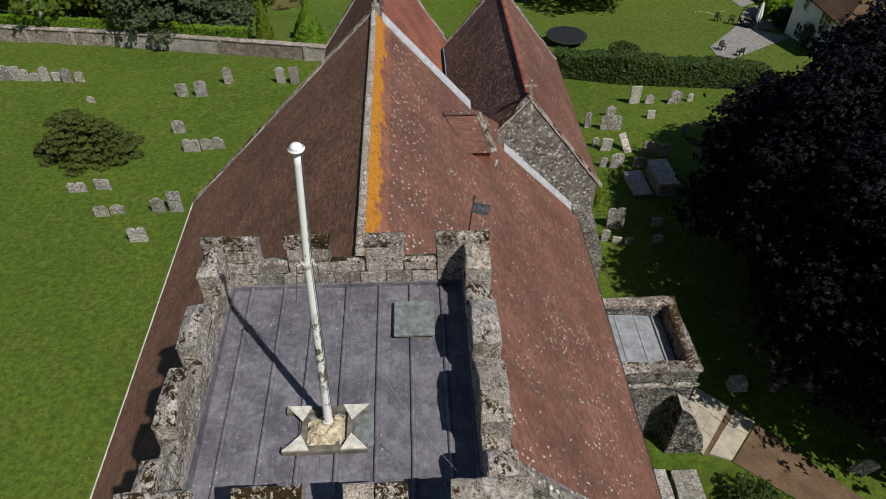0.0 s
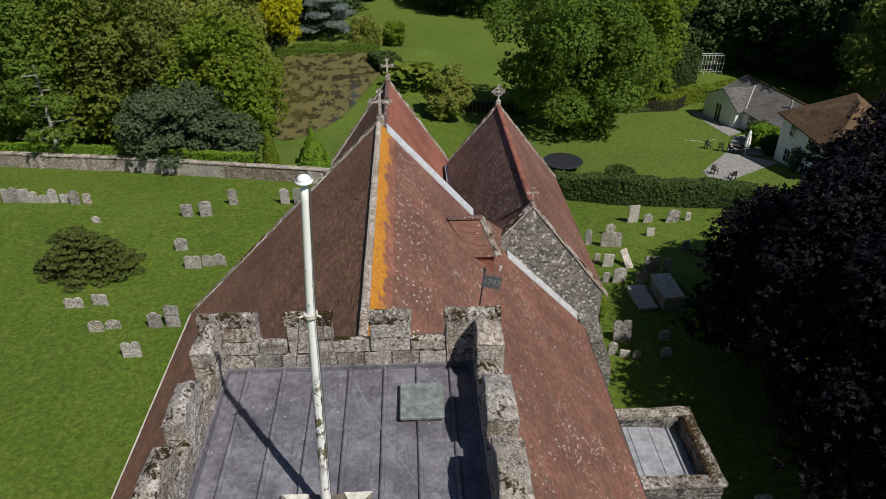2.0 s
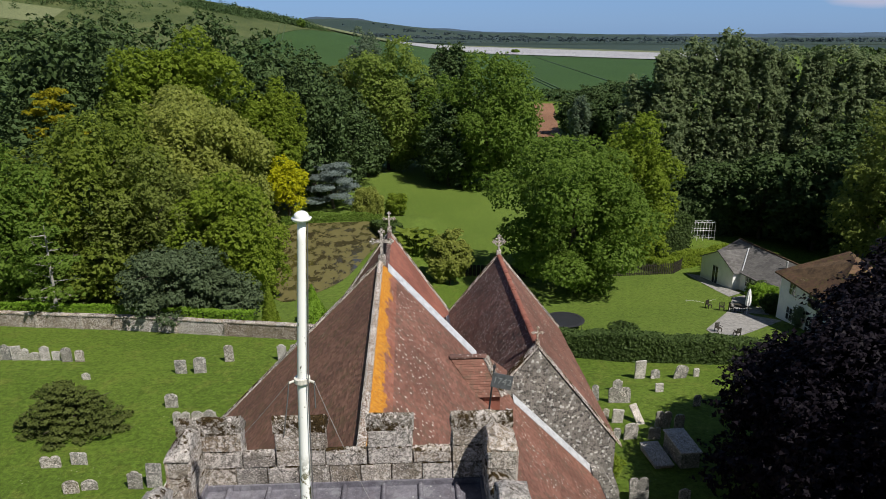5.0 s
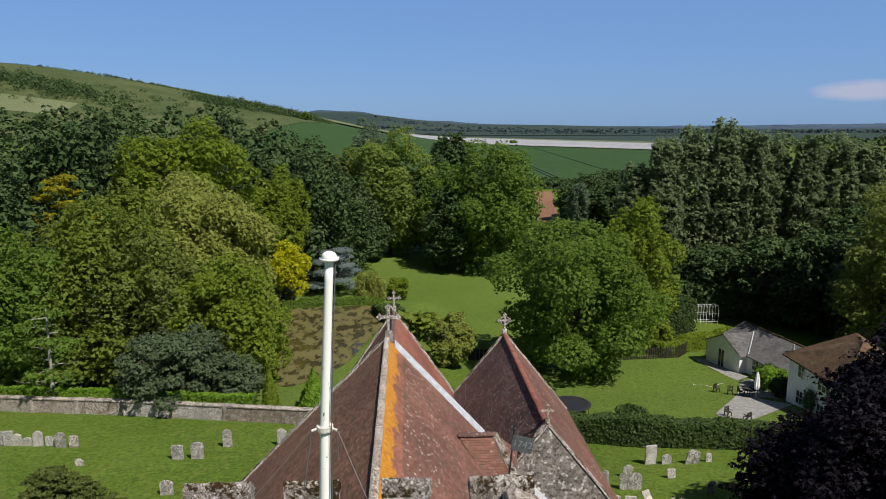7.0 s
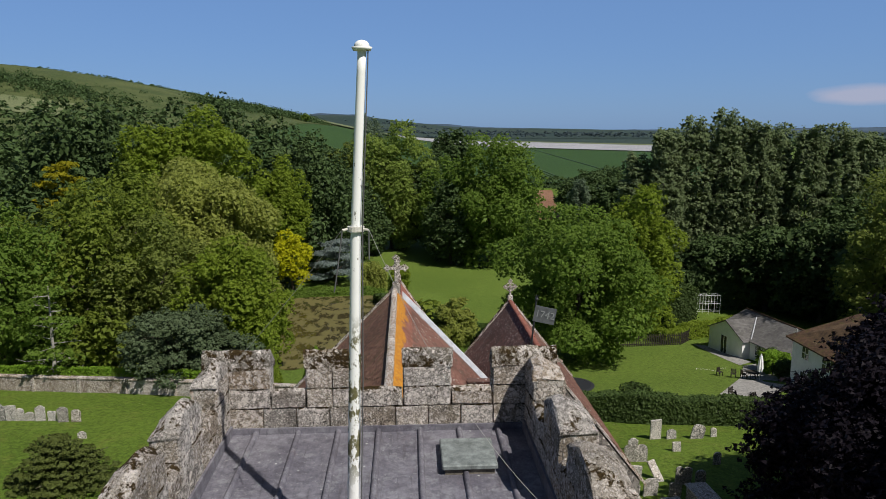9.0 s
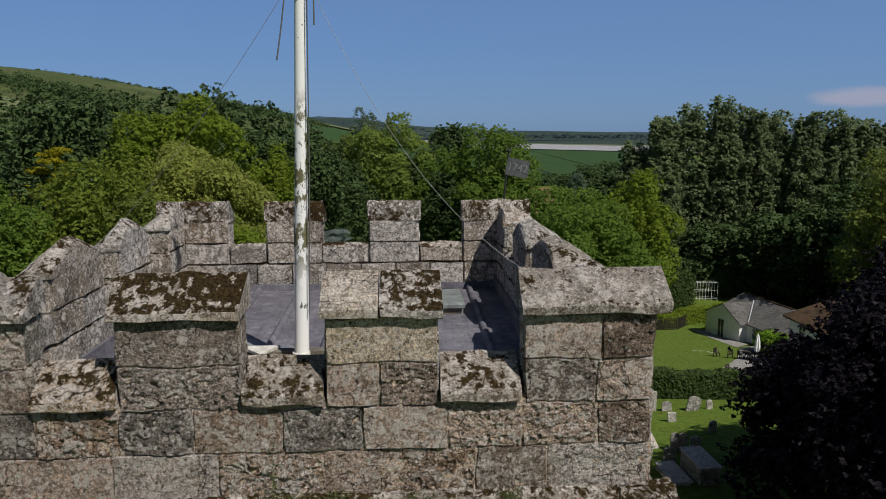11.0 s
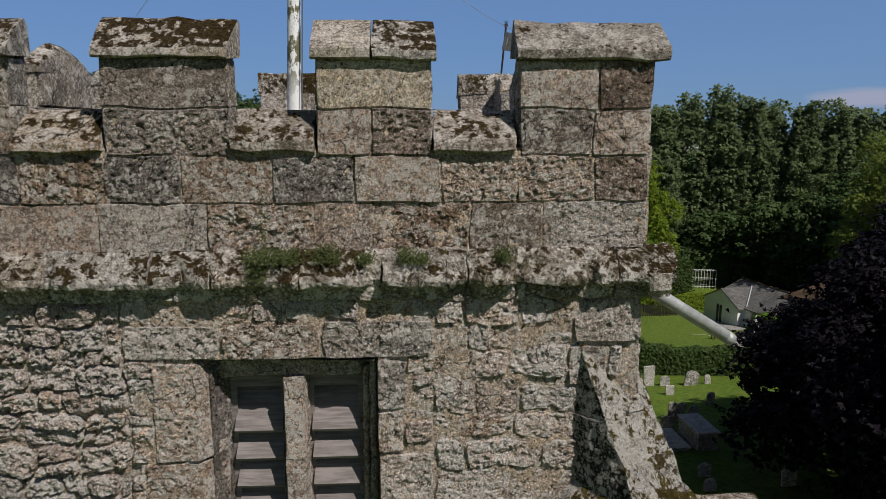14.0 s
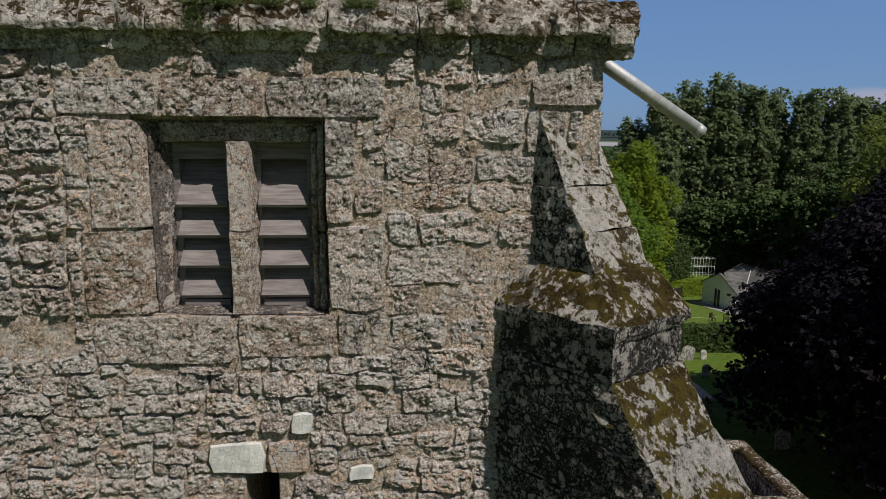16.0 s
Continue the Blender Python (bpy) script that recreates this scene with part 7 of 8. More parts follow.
olive = tree("woodland_tree", "brownish olive tree beyond the house", "tree", 52.5, 64, 21.0, 6.8, L_BROWN, 18000, 0.42, 66, group="woodland trees", crown_from=0.0)
again(olive, 61, 70, 1.5, 1.1, 1.05)
again(olive, 50, 54, 3.1, 0.75, 0.6)
tree("woodland_tree", "dark conifer beyond the field hedge", "tree", 53, 168, 14.0, 4.0, L_DARK, 6000, 0.5, 67, group="woodland trees", crown_from=0.0)
tree("woodland_tree", "grey-green willow beyond the field hedge", "tree", 45.3, 172, 13.5, 3.0, L_GREY, 5000, 0.5, 68, group="woodland trees", crown_from=0.0)
tree("woodland_tree", "dark tree between field and garden", "tree", 62, 160, 18.0, 5.5, L_OAK, 9000, 0.55, 69, group="woodland trees", crown_from=0.0)
tree("woodland_tree", "dark feathery conifer behind the lawn trees", "tree", 12, 178, 28.5, 5.0, L_DARK, 8000, 0.6, 70, group="woodland trees", crown_from=0.1)
tree("woodland_tree", "tall grey-green tree behind the lawn trees", "tree", -9, 172, 29.5, 5.5, L_GREY, 9000, 0.6, 71, group="woodland trees", crown_from=0.1)

# copper beech beside the church
beech_lobes = [(0, 0, 3.2, 8.2, 8.2, 7.6), (0, -6.0, 2.6, 7.0, 7.2, 6.4)]
for i in range(90):
    cz = 1 - 1.12 * (i + 0.5) / 90
    a, sn = i * 2.399963, math.sqrt(max(0.0, 1 - cz * cz))
    f, q = rr.uniform(7.6, 9.6), rr.uniform(1.3, 2.6)
    f *= 1 - 0.20 * max(0.0, sn * (0.85 * math.sin(a) - 0.5 * math.cos(a))) * min(1.0, max(0.0, cz * 2.5))
    beech_lobes.append((f * sn * math.cos(a), f * sn * math.sin(a) * (1.4 if math.sin(a) < 0 else 1.0), 3.2 + 0.97 * f * cz, q, q, q * 0.62))
# unseen lobes outside the view, added only to shade the ground by the tombs
beech_lobes += [(-3, -7, 9, 3.2, 3.2, 2.8), (-4.5, -5, 8, 3, 3, 2.6), (-1, -8, 10, 3.5, 3.5, 2.5), (-5, -8, 6, 3, 3, 2.5), (-5, -11, 5, 3, 3, 2.4), (-2, -11, 8, 3.2, 3.2, 2.5)]
beech_lobes += [(x, y, z, r0, r0, r0 * 0.8) for x, y, z, r0 in ((-8.2, -4, 6, 2.6), (-8, -8.5, 6, 2.6), (-6.6, -6, 9.3, 2.8), (-6, -11, 9, 2.8), (-7.5, -1.5, 7, 2.4), (-9, -8, 4.5, 2.4), (-6, 0, 8.8, 2.4), (-6, 4.2, 5.6, 2.4), (-7.6, 3.6, 5.0, 2.2), (-5.2, 6.0, 5.0, 2.4), (-2.4, 7.0, 4.8, 2.2), (-1.0, 7.0, 7.5, 2.6), (1.5, 6.5, 9.0, 2.6), (-4.2, 1.5, 9.3, 2.4), (-7, 1.6, 5.6, 2.4), (-2.9, 4.4, 9.4, 1.8), (-0.8, 5.0, 10.6, 2.0), (-2.2, 3.6, 8.4, 2.2), (1.0, 5.5, 10.8, 2.4), (0.6, 4.0, 9.2, 2.4))]
tree("copper_beech", "huge copper beech with near-black purple foliage", "tree", 25.4, 20.0, 13.0, 9.2, L_BEECH, 230000, 0.175, 81, lobes=beech_lobes, thick=0.7, inner=0.15, clump=6)

beech = bpy.data.objects["copper_beech"]
# extra inner leaves added to stop sunlight leaking through the crown
inside = [(x, y, z, a * 0.8, b * 0.8, c0 * 0.8) for x, y, z, a, b, c0 in beech_lobes]
shade = crown_mesh("inner_crown", inside, 60000, 0.27, L_BEECH, None, 85, inner=0.5, clump=4)
shade.parent = beech

# low spreading yew in the churchyard
yew_lobes = []
for k0 in range(8):
    ring = 3.15 * (1 - k0 / 8.4) ** 0.85
    for i in range(max(3, int(ring * 6))):
        a = i * 2.399963 + k0
        q = ring * math.sqrt((i + 0.5) / max(3, int(ring * 6)))
        yew_lobes.append((math.cos(a) * q - 0.07 * k0, math.sin(a) * q * 0.68, 0.3 + 0.34 * k0 - 0.16 * (q / 3) ** 2 + 0.06 * math.sin(i * 1.9), 0.5, 0.38, 0.085))
tree("spreading_yew", "low spreading dark yew bush in the churchyard grass", "shrub", -18.4, 31.6, 3.2, 3.4, L_YEW, 20000, 0.17, 82, lobes=yew_lobes, thick=0.2, inner=0.15)
tree("box_bush", "small clipped green bush against the chapel wall", "shrub", 10.9, 26.0, 1.7, 0.9, L_BRIGHT, 2500, 0.12, 83, thick=0.08, crown_from=0.0)
tree("box_bush", "small green bush by the path", "shrub", 13.3, 7.2, 1.2, 1.1, L_HEDGE, 3000, 0.12, 84, thick=0.08, crown_from=0.0)


def hedge(name, label, pts, wide, high, leaf, n, size, seed, wob=0.2, kind=""):
    """A hedge along a line of points: leaf clumps over a box of uneven outline."""
    r = np.random.default_rng(seed)
    P = np.array(pts, float)
    seg = np.linalg.norm(np.diff(P, axis=0), axis=1)
    cum = np.r_[0, np.cumsum(seg)]
    s = r.uniform(0, cum[-1], n)
    k0 = np.clip(np.searchsorted(cum, s) - 1, 0, len(seg) - 1)
    t = (s - cum[k0]) / seg[k0]
    c0 = P[k0] + (P[k0 + 1] - P[k0]) * t[:, None]
    dr = (P[k0 + 1] - P[k0]) / seg[k0][:, None]
    sd = np.stack([-dr[:, 1], dr[:, 0]], 1)
    hh = high * (1 + wob * (np.sin(s * 0.9 + seed) * 0.5 + np.sin(s * 0.31) * 0.6 + 0.25 * np.sin(s * 2.7)))
    where = r.random(n)
    top = where < 0.42
    off = np.where(top, r.uniform(-0.5, 0.5, n), np.where(where < 0.85, -0.5, 0.5)) * wide * r.uniform(0.85, 1.1, n)
    z = np.where(top, hh * r.uniform(0.93, 1.06, n), hh * r.random(n))
    xy = c0 + sd * off[:, None] + dr * r.normal(0, 0.16, n)[:, None]
    zz = height(xy[:, 0], xy[:, 1]) + z
    nr = np.where(top[:, None], np.array([0, 0, 1.0]), np.c_[sd * np.sign(off)[:, None], np.full(n, 0.3)])
    ob = thing(name, label, "hedge", kind=kind)
    bits = max(1, round(cum[-1] / (wide * 1.6)))
    which = np.minimum((s / cum[-1] * bits + r.normal(0, 0.12, n)).clip(0).astype(int), bits - 1)
    for i in range(bits):
        sel = which == i
        quads("bush", leaf_tris(np.c_[xy, zz][sel], nr[sel], size, r).reshape(-1, 3), 3, leaf, ob)
    return ob


hedge("hedge", "thick dark green hedge between churchyard and lawn", [(12.6, 45.6), (17.5, 43.6), (23.8, 42.6), (28, 42.0)], 1.9, 1.85, L_HEDGE, 22000, 0.17, 91, 0.14)
tree("hedge_shrub", "clipped square shrub rising out of the hedge", "shrub", 17.7, 45.0, 2.9, 1.15, L_HEDGE, 4000, 0.16, 92, thick=0.08, crown_from=0.0)
hedge("ivy_mat", "bright green ivy mat topping the wall", [(-34, 52.0), (-27, 50.7), (-17.5, 48.9), (-11.4, 47.4)], 0.7, 1.75, L_IVY, 9000, 0.17, 93, 0.08)
hedge("hedge", "dark clipped hedge behind the bungalow", [(40, 93), (52, 92), (62, 86)], 2.4, 5.0, L_DARK, 14000, 0.3, 94, 0.1)
hedge("hedge", "green hedge block beside the fruit cage", [(34.6, 83), (38.2, 83)], 3.2, 5.2, L_HEDGE, 7000, 0.24, 95, 0.06)
hedge("hedge", "low bright hedge by the fence", [(31, 75), (38, 79), (44, 82)], 2.0, 1.5, L_BRIGHT, 6000, 0.24, 96, 0.2)
hedge("field_hedge", "dark hedge along the field's edge", [(20, 300), (110, 300), (170, 298)], 4, 4.5, L_DARK, 5000, 0.9, 97, 0.15)
hedge("reeds", "tall green rushes at the pond's edge", [(-17.4, 94.6), (-9.1, 96.2), (-3.2, 96)], 1.2, 1.1, L_OAK, 3500, 0.22, 98, 0.3)
hedge("waterside_planting", "mixed green waterside planting", [(-3, 92), (-1, 86), (1, 84), (6, 86)], 3.0, 1.3, L_HEDGE, 6000, 0.24, 99, 0.3)


def belt(name, label, pts, wide, high, leaf, n, size, seed):
    """A far belt of trees: clumps heaped into crowns along a line."""
    r = np.random.default_rng(seed)
    P = np.array(pts, float)
    m = max(8, n // 40)
    s = r.uniform(0, len(P) - 1.001, m)
    i0 = s.astype(int)
    c0 = P[i0] + (P[i0 + 1] - P[i0]) * (s - i0)[:, None]
    c0 = c0 + r.normal(0, wide / 2, (m, 2))
    hh = high * r.uniform(0.6, 1.15, m)
    pick = r.integers(0, m, n)
    d = r.normal(0, 1, (n, 3))
    d /= np.linalg.norm(d, axis=1)[:, None]
    d[:, 2] = np.abs(d[:, 2])
    p = np.c_[c0[pick], height(c0[pick, 0], c0[pick, 1]) + hh[pick] * 0.35] + d * np.c_[hh[pick] * 0.55, hh[pick] * 0.55, hh[pick] * 0.65]
    p[:, 2] -= r.random(n) ** 3 * hh[pick] * 0.6
    ob = quads(name, leaf_tris(p, d, size, r).reshape(-1, 3), 3, leaf)
    return tagged(ob, label, "woods", kind="stuff")


belt("hill_woods", "scrubby trees on the down's flank", [(-420, 620), (-330, 640), (-250, 600)], 30, 10, L_HILL, 9000, 1.5, 102)
belt("hill_woods", "row of trees along the crest of the down", [(-640, 830), (-420, 835), (-290, 850), (-190, 900), (-150, 960)], 6, 5, L_HILL, 14000, 1.2, 103)
belt("hill_woods", "clump of trees on the shoulder of the down", [(-190, 760), (-150, 790), (-118, 830)], 16, 11, L_HILL, 7000, 1.5, 104)
belt("hill_woods", "dark wood at the foot of the down", [(-150, 300), (-110, 255), (-75, 215)], 26, 13, L_HILL, 24000, 0.85, 105)
belt("hill_woods", "thin wood along the shoulder of the down", [(-205, 720), (-172, 760), (-140, 830), (-118, 900)], 22, 9, L_HILL, 30000, 1.1, 113)
belt("hill_woods", "scattered bushes on the turf of the down", [(-430, 560), (-340, 600), (-270, 640), (-215, 600)], 70, 6, L_HILL, 9000, 1.0, 115)
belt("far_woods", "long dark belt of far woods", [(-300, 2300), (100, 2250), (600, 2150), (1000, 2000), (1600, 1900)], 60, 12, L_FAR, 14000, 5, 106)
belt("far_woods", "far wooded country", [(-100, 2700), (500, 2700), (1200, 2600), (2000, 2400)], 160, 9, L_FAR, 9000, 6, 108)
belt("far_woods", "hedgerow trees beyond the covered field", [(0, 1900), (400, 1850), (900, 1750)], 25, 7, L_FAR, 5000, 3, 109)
belt("far_woods", "hedgerow trees on the far right", [(500, 900), (800, 850), (1100, 800)], 40, 12, L_DARK, 6000, 4, 110)


def far_hill(label, x0, x1, y, z0, tops, seed):
    """A long low hill on the horizon, its crest set by a few wide humps."""
    xs = np.linspace(x0, x1, 90)
    crest = np.array([sum(h * math.exp(-((x - c0) / w) ** 2) for c0, w, h in tops) + 4 * noise.noise(Vector((x * 0.012, seed, 0))) + 1.5 * noise.noise(Vector((x * 0.05, seed, 0))) for x in xs])
    v, f = [], []
    for dy, k0 in ((-420, -0.3), (-220, 0.45), (0, 1.0), (300, 0.5), (500, -0.3)):
        v += [(x, y + dy, z0 + (c0 * k0 if k0 > 0 else -12)) for x, c0 in zip(xs, crest)]
    for r0 in range(4):
        for i in range(89):
            a = r0 * 90 + i
            f.append((a, a + 1, a + 91, a + 90))
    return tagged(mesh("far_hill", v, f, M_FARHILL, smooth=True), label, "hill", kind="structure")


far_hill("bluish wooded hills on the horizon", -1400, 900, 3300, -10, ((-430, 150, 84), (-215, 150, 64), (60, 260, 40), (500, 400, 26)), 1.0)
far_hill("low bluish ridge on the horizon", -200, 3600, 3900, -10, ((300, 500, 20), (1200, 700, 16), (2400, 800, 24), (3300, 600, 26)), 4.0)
lone = tree("woodland_tree", "lone tree on the skyline", "tree", -112, 800, 12.0, 4.5, L_OAK, 1500, 1.2, 111, group="woodland trees")
tree("woodland_tree", "small tree at the field's far edge", "tree", 150, 960, 7.0, 6.0, L_OAK, 1500, 1.2, 112, group="woodland trees")

# ---- churchyard: headstones, tombs, wall, path ----
def headstone(x, y, w, h, style, lean=0.0, turn=0.0, back=0.0):
    n = 9
    if style == "round":
        top = [(w / 2 * math.cos(a), h - w * 0.32 + w * 0.32 * math.sin(a)) for a in np.linspace(0, math.pi, n)]
    elif style == "double":
        top = [(w / 4 + w / 4 * math.cos(a), h - w * 0.2 + w * 0.2 * math.sin(a)) for a in np.linspace(0, math.pi * 0.95, 7)] + [(-w / 4 + w / 4 * math.cos(a), h - w * 0.2 + w * 0.2 * math.sin(a)) for a in np.linspace(math.pi * 0.05, math.pi, 7)]
    elif style == "shoulder":
        top = [(w / 2, h - 0.22 * w), (w * 0.36, h - 0.20 * w)] + [(w * 0.33 * math.cos(a), h - w * 0.2 + w * 0.2 * math.sin(a)) for a in np.linspace(0, math.pi, 7)] + [(-w * 0.36, h - 0.20 * w), (-w / 2, h - 0.22 * w)]
    else:
        top = [(w / 2, h - 0.03), (w * 0.42, h), (-w * 0.42, h), (-w / 2, h - 0.03)]
    bm = prism([(w / 2 * 0.97, -0.25)] + top + [(-w / 2 * 0.97, -0.25)], -0.055, 0.055)
    bmesh.ops.bevel(bm, geom=[e for e in bm.edges if abs(e.verts[0].co.y - e.verts[1].co.y) < 1e-5], offset=0.012, segments=1, affect="EDGES")
    roughen(bm, 0.018, 4.0, x * 3)
    bm.transform(pose(x, y, gz(x, y), back, lean, turn))
    tint = {"round": "round-topped", "double": "double-arched", "shoulder": "shouldered", "flat": "flat-topped"}[style]
    lean_word = "leaning " if abs(lean) > 4 or abs(back) > 6 else ""
    return tagged(part("headstone", bm, M_GRAVE), f"{lean_word}{tint} grey lichened headstone in the grass", "gravestone", "headstones")


STYLES = ["round", "shoulder", "flat", "round"]
ROW_A = [(-28.64, 42.18, 0.58, 1.12), (-27.98, 42.14, 0.74, 1.21), (-27.18, 42.07, 0.70, 1.12), (-26.57, 42.05, 0.62, 0.90), (-25.91, 42.01, 0.66, 0.63), (-25.15, 41.94, 0.66, 1.08), (-24.38, 41.93, 0.58, 0.67), (-23.44, 41.53, 0.74, 1.07), (-22.53, 41.45, 0.65, 0.90), (-29.5, 42.3, 0.6, 0.9)]
ROW_B = [(-20.64, 38.17, 0.54, 0.5), (-14.61, 38.76, 0.78, 1.05), (-13.35, 38.78, 0.82, 1.18), (-11.89, 40.83, 0.65, 1.27), (-8.16, 40.72, 0.65, 1.28), (-7.18, 40.67, 0.65, 1.28), (-13.66, 33.79, 0.78, 0.93), (-11.54, 31.84, 0.68, 0.75), (-10.83, 31.95, 0.75, 0.79), (-16.60, 27.97, 0.87, 0.72), (-15.92, 25.56, 0.76, 0.73), (-15.15, 25.79, 0.79, 0.56), (-12.90, 25.77, 0.74, 0.99), (-11.99, 25.83, 0.77, 1.32)]
ROW_C = [(17.18, 39.03, 0.82, 1.43), (18.28, 38.97, 0.70, 0.69), (21.31, 39.12, 0.41, 0.69), (14.89, 36.88, 0.67, 0.85), (17.63, 36.39, 0.55, 0.66), (19.14, 33.92, 0.52, 0.85), (12.95, 35.22, 0.45, 1.13), (12.81, 32.44, 0.40, 0.75), (13.36, 31.86, 0.67, 0.91), (16.84, 31.00, 0.62, 0.89), (12.68, 29.81, 0.40, 0.72), (11.13, 22.56, 0.45, 0.78), (11.69, 22.29, 0.50, 0.45), (12.30, 22.15, 0.44, 0.5), (13.85, 22.23, 0.56, 0.6), (14.21, 23.60, 0.58, 0.67)]
for i, (x, y, w, h) in enumerate(ROW_A):
    headstone(x, y, w, h, STYLES[i % 4], rng.uniform(-3, 3), rng.uniform(-8, 8), rng.uniform(-4, 4))
for i, (x, y, w, h) in enumerate(ROW_B):
    headstone(x, y, w, h, STYLES[(i + 1) % 4], rng.uniform(-3, 3), rng.uniform(-8, 8), rng.uniform(-4, 4))
for i, (x, y, w, h) in enumerate(ROW_C):
    headstone(x, y, w, h, STYLES[(i + 2) % 4], rng.uniform(-4, 4), rng.uniform(-10, 10), rng.uniform(-5, 5))
for x, y, w, h in ((-12.38, 31.61, 1.01, 0.90), (-17.97, 27.80, 1.04, 0.68), (-13.35, 23.38, 0.94, 0.95), (14.40, 34.79, 1.43, 1.12), (15.85, 31.09, 0.94, 1.10), (11.93, 23.63, 0.95, 1.37), (14.86, 29.69, 0.70, 0.75)):
    headstone(x, y, w, h, "double", rng.uniform(-3, 3), rng.uniform(-6, 6), rng.uniform(-3, 3))
headstone(19.98, 38.83, 0.95, 1.05, "round", 13, 4, 0)
headstone(14.75, 31.62, 0.50, 1.25, "flat", -8, 20, -38)
headstone(17.85, 8.7, 0.62, 1.15, "round", 14, -25, 5)
headstone(13.48, 29.77, 0.86, 1.02, "round", 3, 10, 0)
headstone(19.5, 25.5, 0.7, 1.0, "round", 2, 0, 3)
headstone(17.5, 22.5, 0.7, 0.9, "round", -3, 5, 2)


def tomb(name, label, x0, x1, y0, y1, h, turn):
    ob = thing(name, label, "tomb", "tombs")
    cx, cy = (x0 + x1) / 2, (y0 + y1) / 2
    w, l = x1 - x0, y1 - y0
    m = pose(cx, cy, gz(cx, cy), 0, 0, turn)
    bm = box(-w / 2 + 0.08, w / 2 - 0.08, -l / 2 + 0.08, l / 2 - 0.08, -0.2, h - 0.1, 0.02)
    bm.transform(m)
    part("chest", bm, M_GRAVE, ob)
    bm = box(-w / 2, w / 2, -l / 2, l / 2, h - 0.1, h, 0.025)
    roughen(cut_up(bm, 0.35), 0.02, 3)
    bm.transform(m)
    part("ledger_slab", bm, M_GRAVE, ob, "lichened ledger slab")
    return ob


tomb("chest_tomb", "big grey stone chest tomb in the tree's shade", 14.95, 16.15, 26.3, 28.7, 1.1, 3)
tomb("ledger_tomb", "low stone ledger tomb in the tree's shade", 13.65, 14.75, 26.4, 28.7, 0.32, 3)
tomb("ledger_tomb", "low stone ledger tomb beside the path", 9.75, 10.35, 7.2, 8.9, 0.55, 0)
tomb("ledger_tomb", "low stone ledger tomb beside the path", 10.5, 11.5, 7.1, 8.8, 0.6, 0)

# wall between churchyard and garden, stone by stone along its face
gwall = thing("churchyard_wall", "low old stone boundary wall with flat coping", "wall", kind="structure")
WP = [(-46.0, 53.2), (-34.0, 51.0), (-22.2, 48.7), (-13.7, 46.6), (-7.0, 45.0), (-2.0, 43.9)]
for (xa, ya), (xb, yb) in zip(WP, WP[1:]):
    L = math.hypot(xb - xa, yb - ya)
    ang = math.degrees(math.atan2(yb - ya, xb - xa))
    za, zb = gz(xa, ya), gz(xb, yb)
    bm = box(0, L, 0, 0.4, -0.6, 1.12)
    for v in bm.verts:
        v.co.z += (zb - za) * v.co.x / L
    bm.transform(pose(xa, ya, za, 0, 0, ang))
    part("wall_core", bm, M_GARDENWALL, gwall)
    n = int(L / 0.8)
    for i in range(n):
        bm = box(L * i / n + 0.01, L * (i + 1) / n - 0.01, -0.06, 0.46, 1.12, 1.24 + rng.uniform(-0.02, 0.02), 0.02)
        for v in bm.verts:
            v.co.z += (zb - za) * v.co.x / L
        bm.transform(pose(xa, ya, za, 0, 0, ang))
        part("coping_stone", bm, M_GARDENWALL, gwall)
    n = max(1, int(L / 4))
    for i in range(n):
        bm = box(L * i / n, L * i / n + 0.28, -0.09, 0.0, -0.4, 1.1, 0.02)
        for v in bm.verts:
            v.co.z += (zb - za) * v.co.x / L
        bm.transform(pose(xa, ya, za, 0, 0, ang))
        part("pier", bm, M_GARDENWALL, gwall)

# path to the porch
paving = thing("paved_path", "pale worn flagstones before the porch, with an earth gap across", "path", kind="structure")


def flags(a, b, c0, e, n, m):
    """Flagstones between four corners, n along the first side and m along the next, each a little uneven."""
    a, b, c0, e = (Vector((*p, 0)) for p in (a, b, c0, e))
    for i in range(n):
        for j in range(m):
            def at(u, v):
                p = a.lerp(b, u).lerp(e.lerp(c0, u), v)
                return p.x, p.y
            g = 0.012
            lift = rng.uniform(0.075, 0.10)
            bm = bmesh.new()
            q = [at((i + g) / n, (j + g) / m), at((i + 1 - g) / n, (j + g) / m), at((i + 1 - g) / n, (j + 1 - g) / m), at((i + g) / n, (j + 1 - g) / m)]
            lo = [bm.verts.new((x, y, gz(x, y) - 0.05)) for x, y in q]
            hi = [bm.verts.new((x, y, gz(x, y) + lift)) for x, y in q]
            bm.faces.new(hi)
            for k0 in range(4):
                bm.faces.new((lo[k0], lo[(k0 + 1) % 4], hi[(k0 + 1) % 4], hi[k0]))
            bmesh.ops.recalc_face_normals(bm, faces=bm.faces)
            part("flagstone", bm, M_PATH, paving)


flags((11.6, 11.0), (12.18, 9.66), (14.02, 11.86), (12.9, 12.9), 3, 3)
flags((12.42, 9.70), (13.22, 9.37), (14.79, 11.05), (14.18, 11.65), 1, 3)
drape("earth_gap", [(12.16, 9.66), (12.44, 9.68), (14.2, 11.66), (14.0, 11.88)], M_MUD, "bare earth strip across the paving", "path", 0.06, 8)
drape("trodden_path", [(13.24, 9.33), (19.0, 4.2), (21.0, 3.4), (14.84, 11.0)], M_MUD, "trodden brown earth path", "path", 0.06, 8)
bm = roughen(cut_up(box(12.0, 12.5, 14.2, 15.3, -3.4, -2.5, 0.1), 0.3), 0.12, 1.8)
tagged(part("stone_block", bm, M_GRAVE), "rough lichened stone beside the porch", "stone")
bm = roughen(cut_up(box(14.3, 15.1, 12.6, 13.2, -3.4, -2.7, 0.1), 0.3), 0.12, 1.8)
